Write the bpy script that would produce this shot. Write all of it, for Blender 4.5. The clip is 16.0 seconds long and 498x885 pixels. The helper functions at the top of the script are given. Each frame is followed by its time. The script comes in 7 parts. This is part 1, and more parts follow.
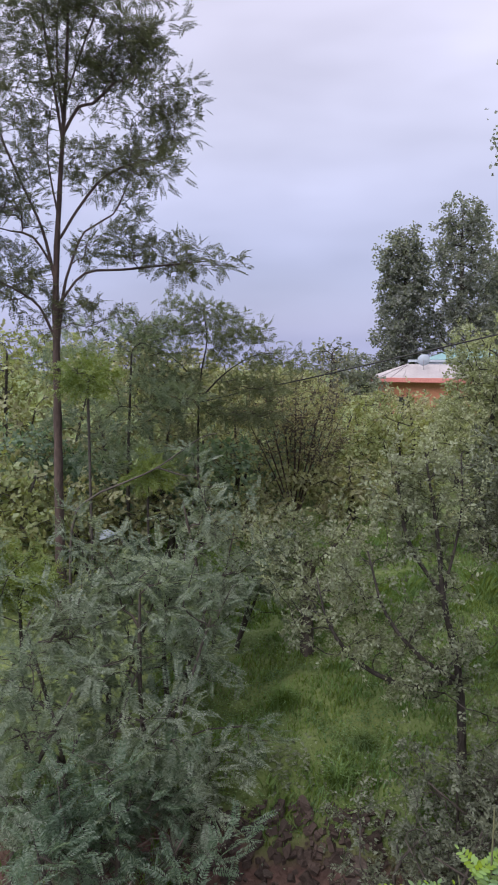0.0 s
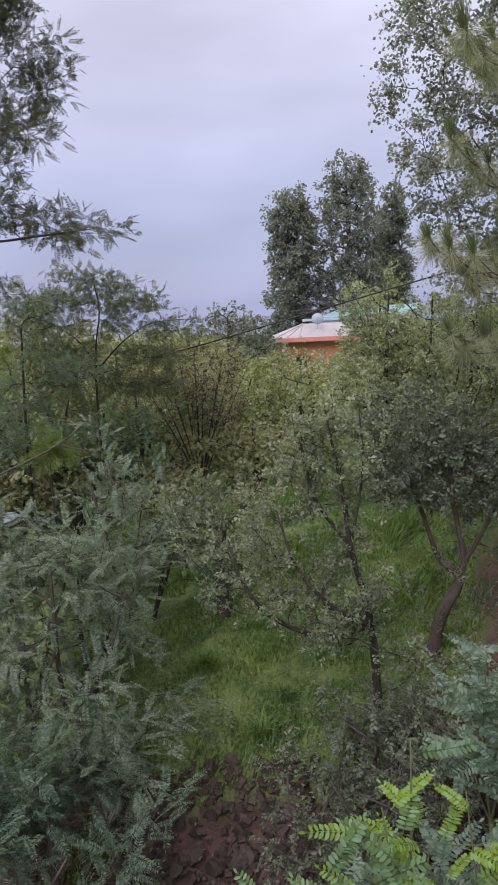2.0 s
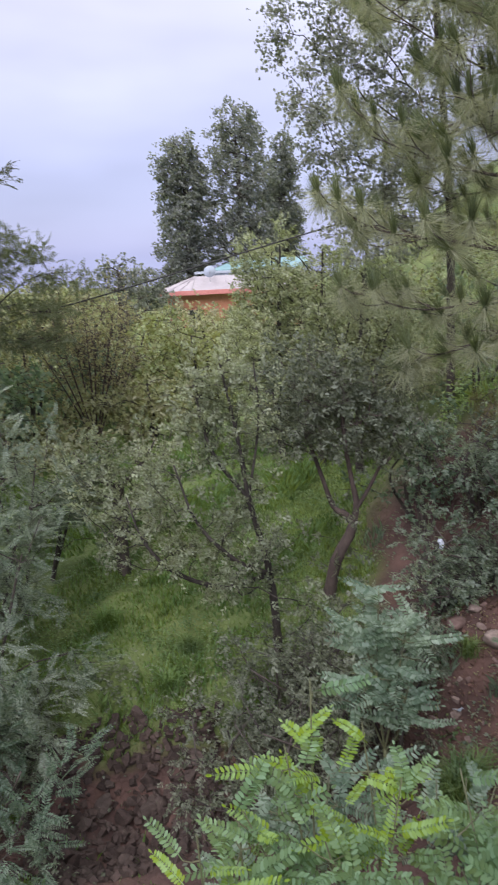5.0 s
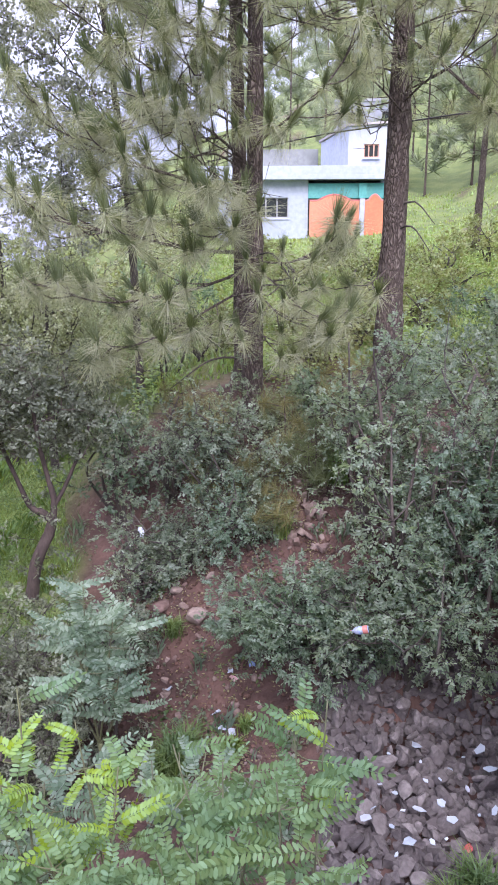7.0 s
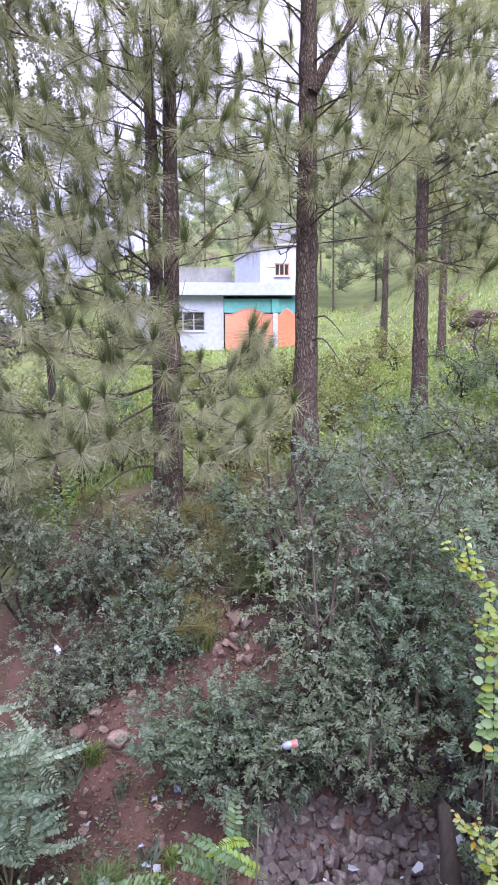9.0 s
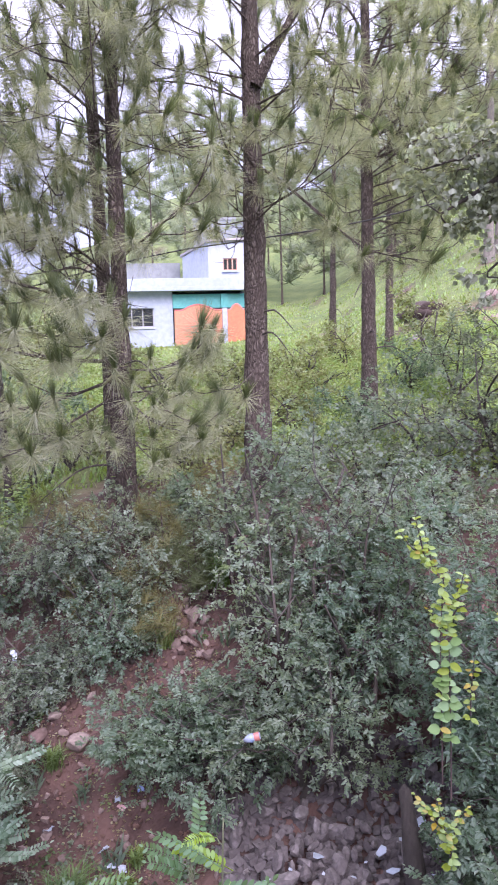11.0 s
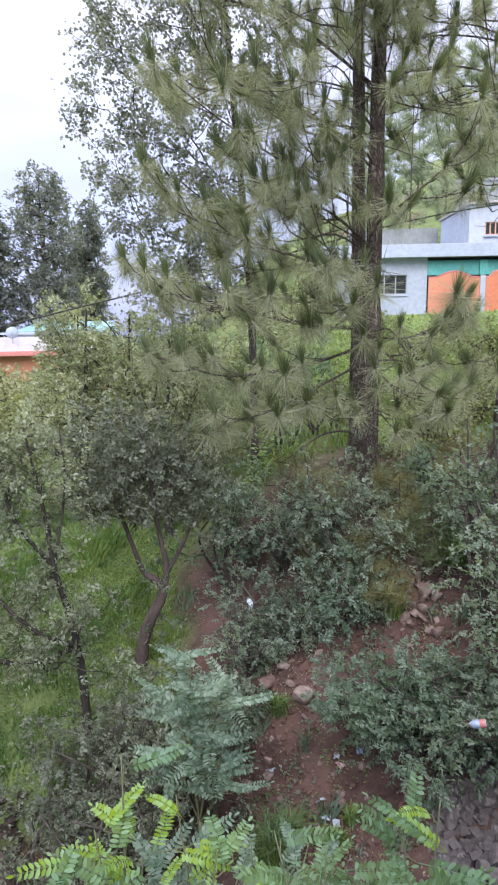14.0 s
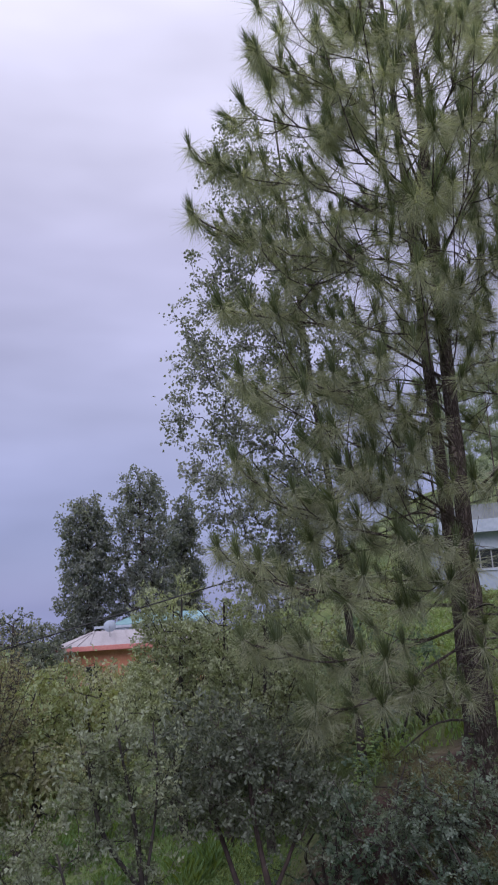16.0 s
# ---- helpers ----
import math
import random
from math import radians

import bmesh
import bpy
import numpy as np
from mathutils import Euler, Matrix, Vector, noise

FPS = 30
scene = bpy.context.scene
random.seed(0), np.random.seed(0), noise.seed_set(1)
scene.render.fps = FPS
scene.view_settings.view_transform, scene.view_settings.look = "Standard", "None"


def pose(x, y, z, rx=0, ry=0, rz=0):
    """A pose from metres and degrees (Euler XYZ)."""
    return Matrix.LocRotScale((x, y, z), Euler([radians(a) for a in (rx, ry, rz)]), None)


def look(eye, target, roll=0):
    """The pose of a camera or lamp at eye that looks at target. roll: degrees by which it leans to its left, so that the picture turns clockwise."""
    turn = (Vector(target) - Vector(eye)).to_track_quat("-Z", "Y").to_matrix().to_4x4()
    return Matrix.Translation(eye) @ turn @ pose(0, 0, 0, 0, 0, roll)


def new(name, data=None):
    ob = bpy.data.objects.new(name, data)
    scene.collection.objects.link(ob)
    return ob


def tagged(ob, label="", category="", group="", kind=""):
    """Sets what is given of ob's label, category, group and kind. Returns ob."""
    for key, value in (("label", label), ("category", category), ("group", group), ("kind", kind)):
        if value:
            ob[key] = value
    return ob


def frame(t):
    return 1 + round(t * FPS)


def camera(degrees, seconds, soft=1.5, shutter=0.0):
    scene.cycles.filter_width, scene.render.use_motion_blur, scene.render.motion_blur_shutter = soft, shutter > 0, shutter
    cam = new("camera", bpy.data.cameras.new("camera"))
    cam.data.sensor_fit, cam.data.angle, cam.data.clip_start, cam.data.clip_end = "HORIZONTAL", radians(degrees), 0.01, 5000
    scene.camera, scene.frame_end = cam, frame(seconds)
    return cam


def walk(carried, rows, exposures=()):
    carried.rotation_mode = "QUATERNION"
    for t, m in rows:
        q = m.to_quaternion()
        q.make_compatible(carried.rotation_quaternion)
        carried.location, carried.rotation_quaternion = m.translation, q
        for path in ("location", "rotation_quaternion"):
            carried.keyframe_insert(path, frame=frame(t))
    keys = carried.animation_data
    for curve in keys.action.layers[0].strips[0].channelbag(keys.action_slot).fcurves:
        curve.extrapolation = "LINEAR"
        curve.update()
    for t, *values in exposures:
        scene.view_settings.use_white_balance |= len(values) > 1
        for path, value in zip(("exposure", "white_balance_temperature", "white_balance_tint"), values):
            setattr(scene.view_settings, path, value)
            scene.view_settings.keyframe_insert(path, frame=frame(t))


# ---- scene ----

# ---------------------------------------------------------------- camera: it turns on one spot, at an upstairs window
cam = camera(37.5, 16.0, soft=1.7, shutter=0.2)
EYE = 4.6
ROWS = [  # seconds, yaw, pitch, roll
    (0.0, 0.017, -7.855, -0.124), (0.5, -2.955, -9.029, 1.537), (1.0, -4.442, -10.155, 2.588),
    (1.5, -5.773, -10.703, 3.012), (2.0, -8.103, -10.682, 2.838), (2.5, -7.238, -5.381, 3.43),
    (3.0, -5.006, -0.977, 3.99), (3.2, -4.058, 0.01, 3.93), (5.3, -21.233, -16.537, 2.679),
    (5.5, -24.917, -17.18, 2.815), (6.0, -32.902, -17.557, 2.332), (6.5, -38.135, -16.634, 0.975),
    (7.0, -40.0, -15.75, 0.066), (7.5, -40.524, -15.126, -0.424), (8.0, -42.586, -12.393, -0.396),
    (8.5, -45.546, -8.591, 0.16), (8.7, -46.052, -7.589, 0.249), (10.8, -48.657, -8.071, 1.214),
    (11.0, -50.164, -7.835, 1.405), (11.5, -53.036, -7.382, 1.798), (12.0, -54.809, -7.214, 1.843),
    (12.5, -54.436, -7.297, 1.599), (13.0, -48.71, -8.924, 1.598), (13.5, -36.82, -11.504, 0.908),
    (14.0, -31.026, -10.042, 0.31), (14.5, -28.673, -2.299, 0.503), (15.0, -26.002, 3.468, 0.441),
    (15.5, -24.489, 7.762, 1.499), (16.0, -23.824, 12.086, 3.066),
]
EXPOSURES = [
    (0.0, 0.54, 6450, 17), (1.5, 0.46, 6400, 19), (2.0, 0.45, 6450, 17), (2.4, 0.66, 6450, 23), (2.8, -0.15, 6250, 19), (3.2, -0.34, 6150, 19), (5.3, 1.04, 6330, 18), (6.0, 1.44, 6080, 22),
    (7.0, 1.6, 5980, 28), (7.5, 1.62, 6020, 29), (8.5, 1.6, 6000, 33), (11.0, 1.64, 5900, 35), (12.0, 1.7, 5900, 44), (13.0, 1.68, 5920, 34), (13.5, 1.62, 5700, 27), (14.0, 1.2, 6080, 17), (14.5, 1.22, 6150, 18), (15.0, 0.85, 6260, 25),
    (15.5, 0.5, 6180, 25), (16.0, -0.03, 5850, 24)]
walk(cam, [(t, pose(0, 0, EYE, 90 + pitch, roll, yaw)) for t, yaw, pitch, roll in ROWS], EXPOSURES)

# ---------------------------------------------------------------- world and sun: a pale overcast sky
SUN_BEARING, SUN_HEIGHT = 212.0, 40.0
world = bpy.data.worlds.new("overcast_sky")
scene.world = world
world.use_nodes = True
wn, wl = world.node_tree.nodes, world.node_tree.links
wn.clear()
w_out, w_bg = wn.new("ShaderNodeOutputWorld"), wn.new("ShaderNodeBackground")
w_sky = wn.new("ShaderNodeTexSky")
w_sky.sky_type, w_sky.sun_disc = "NISHITA", False
w_sky.sun_elevation, w_sky.sun_rotation = radians(SUN_HEIGHT), radians(SUN_BEARING)
w_coord, w_sep, w_ramp = wn.new("ShaderNodeTexCoord"), wn.new("ShaderNodeSeparateXYZ"), wn.new("ShaderNodeValToRGB")
wl.new(w_coord.outputs["Generated"], w_sep.inputs[0])
wl.new(w_sep.outputs["Z"], w_ramp.inputs[0])
for place, colour in ((0.0, (2.9, 3.2, 4.9, 1)), (0.1, (3.4, 3.7, 5.3, 1)), (0.25, (4.9, 5.1, 6.4, 1)), (0.45, (6.2, 6.2, 7.3, 1)), (0.7, (10.5, 10.4, 10.9, 1)), (1.0, (16.0, 15.7, 15.5, 1))):
    stop = w_ramp.color_ramp.elements.new(place)
    stop.color = colour
for _ in range(2):
    w_ramp.color_ramp.elements.remove([e for e in w_ramp.color_ramp.elements if e.color[0] in (0.0, 1.0)][0])
w_map, w_noise, w_cl = wn.new("ShaderNodeMapping"), wn.new("ShaderNodeTexNoise"), wn.new("ShaderNodeMapRange")
w_map.inputs["Scale"].default_value = (1.6, 1.6, 5.0)
w_noise.inputs["Scale"].default_value, w_noise.inputs["Detail"].default_value = 1.7, 3.0
wl.new(w_coord.outputs["Generated"], w_map.inputs[0])
wl.new(w_map.outputs[0], w_noise.inputs["Vector"])
wl.new(w_noise.outputs["Fac"], w_cl.inputs[0])
for key, value in (("From Min", 0.3), ("From Max", 0.7), ("To Min", 0.86), ("To Max", 1.14)):
    w_cl.inputs[key].default_value = value
w_mul = wn.new("ShaderNodeVectorMath")
w_mul.operation = "SCALE"
wl.new(w_ramp.outputs[0], w_mul.inputs[0])
wl.new(w_cl.outputs[0], w_mul.inputs["Scale"])
w_mix = wn.new("ShaderNodeMix")
w_mix.data_type = "RGBA"
w_mix.inputs["Factor"].default_value = 0.88
wl.new(w_sky.outputs[0], w_mix.inputs["A"])
wl.new(w_mul.outputs[0], w_mix.inputs["B"])
wl.new(w_mix.outputs["Result"], w_bg.inputs[0])
w_bg.inputs[1].default_value = 0.1
wl.new(w_bg.outputs[0], w_out.inputs[0])

sun = new("sun", bpy.data.lights.new("sun", "SUN"))
sun.data.energy, sun.data.angle, sun.data.color = 2.0, radians(40), (1.0, 0.95, 0.88)
s_b, s_h = radians(SUN_BEARING), radians(SUN_HEIGHT)
sun.matrix_world = look((30 * math.sin(s_b) * math.cos(s_h), 30 * math.cos(s_b) * math.cos(s_h), 30 * math.sin(s_h)), (0, 0, 0))


# ---------------------------------------------------------------- materials
def material(name):
    m = bpy.data.materials.new(name)
    m.use_nodes = True
    m.node_tree.nodes.clear()
    return m, m.node_tree.nodes, m.node_tree.links


def hsv_varied(n, l, colour_socket, source, hue, val, sat=0.25):
    """A colour whose hue, saturation and value wander with a 0..1 source."""
    node = n.new("ShaderNodeHueSaturation")
    for key, spread, mid in (("Hue", hue, 0.5), ("Value", val, 1.0), ("Saturation", sat, 1.0)):
        r = n.new("ShaderNodeMapRange")
        r.inputs["To Min"].default_value, r.inputs["To Max"].default_value = mid - spread, mid + spread
        if key == "Saturation":
            r.inputs["To Min"].default_value, r.inputs["To Max"].default_value = mid + spread, mid - spread
        l.new(source, r.inputs[0])
        l.new(r.outputs[0], node.inputs[key])
    l.new(colour_socket, node.inputs["Color"])
    return node.outputs[0]


def leaf_material(name, low, high, rough=0.5, through_light=0.3, hue=0.02, val=0.3, patch=0.8):
    """Foliage: leaf-by-leaf and patch-by-patch colour, some gloss, light coming through."""
    m, n, l = material(name)
    out, bsdf, trans, mix = n.new("ShaderNodeOutputMaterial"), n.new("ShaderNodeBsdfPrincipled"), n.new("ShaderNodeBsdfTranslucent"), n.new("ShaderNodeMixShader")
    geo, info, noise_node, ramp, coord = n.new("ShaderNodeNewGeometry"), n.new("ShaderNodeObjectInfo"), n.new("ShaderNodeTexNoise"), n.new("ShaderNodeMix"), n.new("ShaderNodeNewGeometry")
    noise_node.inputs["Scale"].default_value, noise_node.inputs["Detail"].default_value = patch, 2.0
    l.new(coord.outputs["Position"], noise_node.inputs["Vector"])
    add = n.new("ShaderNodeMath")
    add.operation = "ADD"
    l.new(geo.outputs["Random Per Island"], add.inputs[0])
    l.new(info.outputs["Random"], add.inputs[1])
    frac = n.new("ShaderNodeMath")
    frac.operation = "FRACT"
    l.new(add.outputs[0], frac.inputs[0])
    rng_ = n.new("ShaderNodeMapRange")
    rng_.inputs["From Min"].default_value, rng_.inputs["From Max"].default_value = 0.32, 0.68
    l.new(noise_node.outputs["Fac"], rng_.inputs[0])
    ramp.data_type = "RGBA"
    ramp.inputs["A"].default_value, ramp.inputs["B"].default_value = (*low, 1), (*high, 1)
    l.new(rng_.outputs[0], ramp.inputs["Factor"])
    colour = hsv_varied(n, l, ramp.outputs["Result"], frac.outputs[0], hue, val)
    l.new(colour, bsdf.inputs["Base Color"])
    bsdf.inputs["Roughness"].default_value, bsdf.inputs["Specular IOR Level"].default_value = rough, 0.2
    tint = n.new("ShaderNodeMix")
    tint.data_type, tint.blend_type = "RGBA", "MULTIPLY"
    tint.inputs["Factor"].default_value = 1.0
    tint.inputs["B"].default_value = (1.25, 1.3, 0.6, 1)
    l.new(colour, tint.inputs["A"])
    l.new(tint.outputs["Result"], trans.inputs["Color"])
    mix.inputs[0].default_value = through_light
    l.new(bsdf.outputs[0], mix.inputs[1])
    l.new(trans.outputs[0], mix.inputs[2])
    l.new(mix.outputs[0], out.inputs[0])
    return m


def rough_material(name, colours, scales, rough=0.85, bump=0.4, bump_scale=30.0, spread=0.15, stretch=(1, 1, 1), metal=0.0, dist=0.02):
    """Soil, bark, stone, paint: two scales of colour noise, piece-by-piece value, bump."""
    m, n, l = material(name)
    out, bsdf = n.new("ShaderNodeOutputMaterial"), n.new("ShaderNodeBsdfPrincipled")
    geo, mp = n.new("ShaderNodeNewGeometry"), n.new("ShaderNodeMapping")
    mp.inputs["Scale"].default_value = stretch
    l.new(geo.outputs["Position"], mp.inputs[0])
    last = None
    for k, scale in enumerate(scales):
        tex, rr, mix = n.new("ShaderNodeTexNoise"), n.new("ShaderNodeMapRange"), n.new("ShaderNodeMix")
        tex.inputs["Scale"].default_value, tex.inputs["Detail"].default_value = scale, 5.0
        l.new(mp.outputs[0], tex.inputs["Vector"])
        rr.inputs["From Min"].default_value, rr.inputs["From Max"].default_value = 0.36, 0.64
        l.new(tex.outputs["Fac"], rr.inputs[0])
        mix.data_type = "RGBA"
        l.new(rr.outputs[0], mix.inputs["Factor"])
        if last is None:
            mix.inputs["A"].default_value = (*colours[0], 1)
        else:
            l.new(last, mix.inputs["A"])
        mix.inputs["B"].default_value = (*colours[k + 1], 1)
        if k:
            rr.inputs["To Max"].default_value = 0.6
        last = mix.outputs["Result"]
    info = n.new("ShaderNodeObjectInfo")
    l.new(hsv_varied(n, l, last, info.outputs["Random"], 0.008, spread, 0.15), bsdf.inputs["Base Color"])
    bsdf.inputs["Roughness"].default_value, bsdf.inputs["Metallic"].default_value = rough, metal
    tex, bmp = n.new("ShaderNodeTexNoise"), n.new("ShaderNodeBump")
    tex.inputs["Scale"].default_value, tex.inputs["Detail"].default_value = bump_scale, 6.0
    bmp.inputs["Strength"].default_value, bmp.inputs["Distance"].default_value = bump, dist
    l.new(mp.outputs[0], tex.inputs["Vector"])
    l.new(tex.outputs["Fac"], bmp.inputs["Height"])
    l.new(bmp.outputs[0], bsdf.inputs["Normal"])
    l.new(bsdf.outputs[0], out.inputs[0])
    return m


def plated_bark():
    """Pine bark: grey-brown upright plates, dark furrows between them, warm flakes."""
    m, n, l = material("bark_pine")
    out, bsdf = n.new("ShaderNodeOutputMaterial"), n.new("ShaderNodeBsdfPrincipled")
    geo, mp, bend, push = n.new("ShaderNodeNewGeometry"), n.new("ShaderNodeMapping"), n.new("ShaderNodeTexNoise"), n.new("ShaderNodeMix")
    mp.inputs["Scale"].default_value = (1, 1, 0.34)
    l.new(geo.outputs["Position"], mp.inputs[0])
    bend.inputs["Scale"].default_value = 9.0
    l.new(mp.outputs[0], bend.inputs["Vector"])
    push.data_type = "VECTOR"
    push.inputs["Factor"].default_value = 0.14
    l.new(mp.outputs[0], push.inputs["A"])
    l.new(bend.outputs["Color"], push.inputs["B"])
    plate, furrow, tone = n.new("ShaderNodeTexVoronoi"), n.new("ShaderNodeMapRange"), n.new("ShaderNodeMix")
    plate.feature = "DISTANCE_TO_EDGE"
    plate.inputs["Scale"].default_value = 34.0
    l.new(push.outputs["Result"], plate.inputs["Vector"])
    furrow.inputs["From Max"].default_value = 0.3
    l.new(plate.outputs["Distance"], furrow.inputs[0])
    flake, fr, body = n.new("ShaderNodeTexNoise"), n.new("ShaderNodeMapRange"), n.new("ShaderNodeMix")
    flake.inputs["Scale"].default_value, flake.inputs["Detail"].default_value = 14.0, 6.0
    l.new(mp.outputs[0], flake.inputs["Vector"])
    fr.inputs["From Min"].default_value, fr.inputs["From Max"].default_value = 0.36, 0.66
    l.new(flake.outputs["Fac"], fr.inputs[0])
    body.data_type = tone.data_type = "RGBA"
    body.inputs["A"].default_value, body.inputs["B"].default_value = (0.112, 0.091, 0.08, 1), (0.2, 0.172, 0.15, 1)
    l.new(fr.outputs[0], body.inputs["Factor"])
    tone.inputs["A"].default_value = (0.066, 0.052, 0.046, 1)
    l.new(body.outputs["Result"], tone.inputs["B"])
    l.new(furrow.outputs[0], tone.inputs["Factor"])
    l.new(tone.outputs["Result"], bsdf.inputs["Base Color"])
    bsdf.inputs["Roughness"].default_value, bsdf.inputs["Specular IOR Level"].default_value = 0.93, 0.15
    high, bmp = n.new("ShaderNodeMath"), n.new("ShaderNodeBump")
    high.operation = "MULTIPLY_ADD"
    l.new(flake.outputs["Fac"], high.inputs[0])
    high.inputs[1].default_value = 0.5
    l.new(furrow.outputs[0], high.inputs[2])
    bmp.inputs["Strength"].default_value, bmp.inputs["Distance"].default_value = 0.9, 0.03
    l.new(high.outputs[0], bmp.inputs["Height"])
    l.new(bmp.outputs[0], bsdf.inputs["Normal"])
    l.new(bsdf.outputs[0], out.inputs[0])
    return m


def plain_material(name, colour, rough=0.5, metal=0.0, alpha=1.0):
    return rough_material(name, [colour, tuple(c * 0.85 for c in colour), tuple(min(1, c * 1.1) for c in colour)], [3.0, 40.0], rough, 0.1, 60.0, 0.04, metal=metal)


LEAF_LOCUST = leaf_material("locust_leaf_dark", (0.068, 0.08, 0.054), (0.108, 0.12, 0.072), 0.5, 0.3, 0.02, 0.35)
LEAF_LOCUST_MID = leaf_material("locust_leaf_olive", (0.105, 0.128, 0.08), (0.165, 0.19, 0.11), 0.5, 0.36, 0.025, 0.38)
LEAF_LOCUST_BLUE = leaf_material("locust_leaf_bluish", (0.136, 0.182, 0.153), (0.226, 0.27, 0.218), 0.6, 0.42, 0.02, 0.38)
LEAF_LOCUST_NEAR = leaf_material("locust_leaf_near", (0.1, 0.185, 0.095), (0.185, 0.29, 0.13), 0.5, 0.38, 0.03, 0.4, 2.2)
LEAF_YELLOW = leaf_material("young_leaf_yellow_green", (0.185, 0.31, 0.065), (0.265, 0.4, 0.095), 0.5, 0.4, 0.02, 0.2, 3.0)
LEAF_PEAR = leaf_material("pear_leaf", (0.178, 0.208, 0.16), (0.305, 0.338, 0.255), 0.33, 0.52, 0.03, 0.46)
LEAF_DARK = leaf_material("dark_tree_leaf", (0.115, 0.138, 0.112), (0.2, 0.225, 0.172), 0.4, 0.42, 0.02, 0.46)
LEAF_SHRUB = leaf_material("shrub_leaf_grey_green", (0.148, 0.196, 0.168), (0.234, 0.288, 0.236), 0.75, 0.55, 0.02, 0.34)
LEAF_SHRUB_GREEN = leaf_material("shrub_leaf_green", (0.128, 0.192, 0.16), (0.206, 0.28, 0.226), 0.75, 0.55, 0.02, 0.34)
LEAF_MID = leaf_material("mid_tree_leaf", (0.175, 0.21, 0.112), (0.288, 0.312, 0.162), 0.5, 0.46, 0.03, 0.5)
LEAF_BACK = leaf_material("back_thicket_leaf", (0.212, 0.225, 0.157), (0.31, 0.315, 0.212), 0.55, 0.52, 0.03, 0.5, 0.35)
LEAF_BROWN = leaf_material("thin_bush_leaf_brown_green", (0.245, 0.232, 0.168), (0.34, 0.315, 0.23), 0.6, 0.58, 0.03, 0.35)
LEAF_POPLAR = leaf_material("poplar_leaf", (0.085, 0.1, 0.09), (0.135, 0.152, 0.13), 0.5, 0.22, 0.02, 0.4)
NEEDLE = leaf_material("pine_needle", (0.292, 0.309, 0.25), (0.402, 0.421, 0.342), 0.6, 0.58, 0.02, 0.25, 3.0)
# greyed and paled to imitate air haze over the hillside pines
NEEDLE_FAR = leaf_material("pine_needle_far_hazed", (0.2, 0.23, 0.16), (0.29, 0.31, 0.22), 0.6, 0.35, 0.02, 0.25, 0.5)
GRASS = leaf_material("grass_blade", (0.105, 0.188, 0.06), (0.19, 0.275, 0.092), 0.5, 0.4, 0.03, 0.3, 0.9)
GRASS_BRIGHT = leaf_material("grass_blade_bright", (0.2, 0.3, 0.105), (0.315, 0.4, 0.165), 0.55, 0.4, 0.03, 0.3, 0.6)
BARK = rough_material("bark_grey_brown", [(0.05, 0.042, 0.038), (0.085, 0.072, 0.062), (0.03, 0.025, 0.022)], [6.0, 30.0], 0.9, 0.6, 40.0, 0.1, (1, 1, 0.35))
BARK_DARK = rough_material("bark_dark", [(0.03, 0.026, 0.024), (0.055, 0.047, 0.042), (0.02, 0.017, 0.015)], [6.0, 30.0], 0.9, 0.6, 40.0, 0.1, (1, 1, 0.35))
BARK_PINE = plated_bark()
BARK_PALE = rough_material("bark_pale", [(0.16, 0.145, 0.125), (0.24, 0.22, 0.19), (0.09, 0.08, 0.07)], [6.0, 30.0], 0.9, 0.4, 40.0, 0.1, (1, 1, 0.35))
SOIL = rough_material("red_brown_soil", [(0.115, 0.068, 0.055), (0.17, 0.105, 0.085), (0.075, 0.05, 0.04)], [1.1, 9.0], 0.95, 0.7, 22.0, 0.0, dist=0.06)
STONE = rough_material("rubble_stone", [(0.128, 0.112, 0.114), (0.21, 0.19, 0.192), (0.08, 0.07, 0.071)], [5.0, 28.0], 0.85, 0.5, 45.0, 0.3)
STONE_PALE = rough_material("pale_bank_stone", [(0.185, 0.132, 0.12), (0.27, 0.207, 0.187), (0.12, 0.082, 0.074)], [5.0, 28.0], 0.9, 0.5, 45.0, 0.2)
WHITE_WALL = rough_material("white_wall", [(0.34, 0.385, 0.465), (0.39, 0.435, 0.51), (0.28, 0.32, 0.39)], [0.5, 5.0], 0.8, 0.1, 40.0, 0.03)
GREY_WALL = rough_material("grey_wall", [(0.17, 0.19, 0.19), (0.22, 0.24, 0.24), (0.13, 0.145, 0.145)], [0.4, 4.0], 0.85, 0.1, 40.0, 0.03)
LAVENDER_WALL = rough_material("pale_wall", [(0.3, 0.325, 0.39), (0.35, 0.375, 0.44), (0.25, 0.27, 0.325)], [0.4, 4.0], 0.85, 0.1, 40.0, 0.03)
ORANGE_PAINT = rough_material("orange_gate_paint", [(0.5, 0.14, 0.06), (0.56, 0.18, 0.08), (0.42, 0.11, 0.05)], [0.8, 9.0], 0.6, 0.1, 60.0, 0.03)
TEAL_PAINT = rough_material("teal_paint", [(0.09, 0.31, 0.31), (0.13, 0.37, 0.36), (0.07, 0.24, 0.25)], [0.8, 9.0], 0.55, 0.1, 60.0, 0.03)
RED_PAINT = rough_material("red_paint", [(0.46, 0.17, 0.16), (0.52, 0.22, 0.2), (0.39, 0.13, 0.13)], [0.8, 9.0], 0.65, 0.1, 60.0, 0.03)
BRICK_WALL = rough_material("orange_plaster", [(0.42, 0.2, 0.13), (0.5, 0.26, 0.18), (0.35, 0.16, 0.1)], [0.8, 9.0], 0.85, 0.2, 60.0, 0.03)
ROOF_WHITE = rough_material("pale_roof", [(0.36, 0.335, 0.36), (0.43, 0.41, 0.43), (0.28, 0.26, 0.28)], [0.6, 7.0], 0.6, 0.1, 40.0, 0.03)
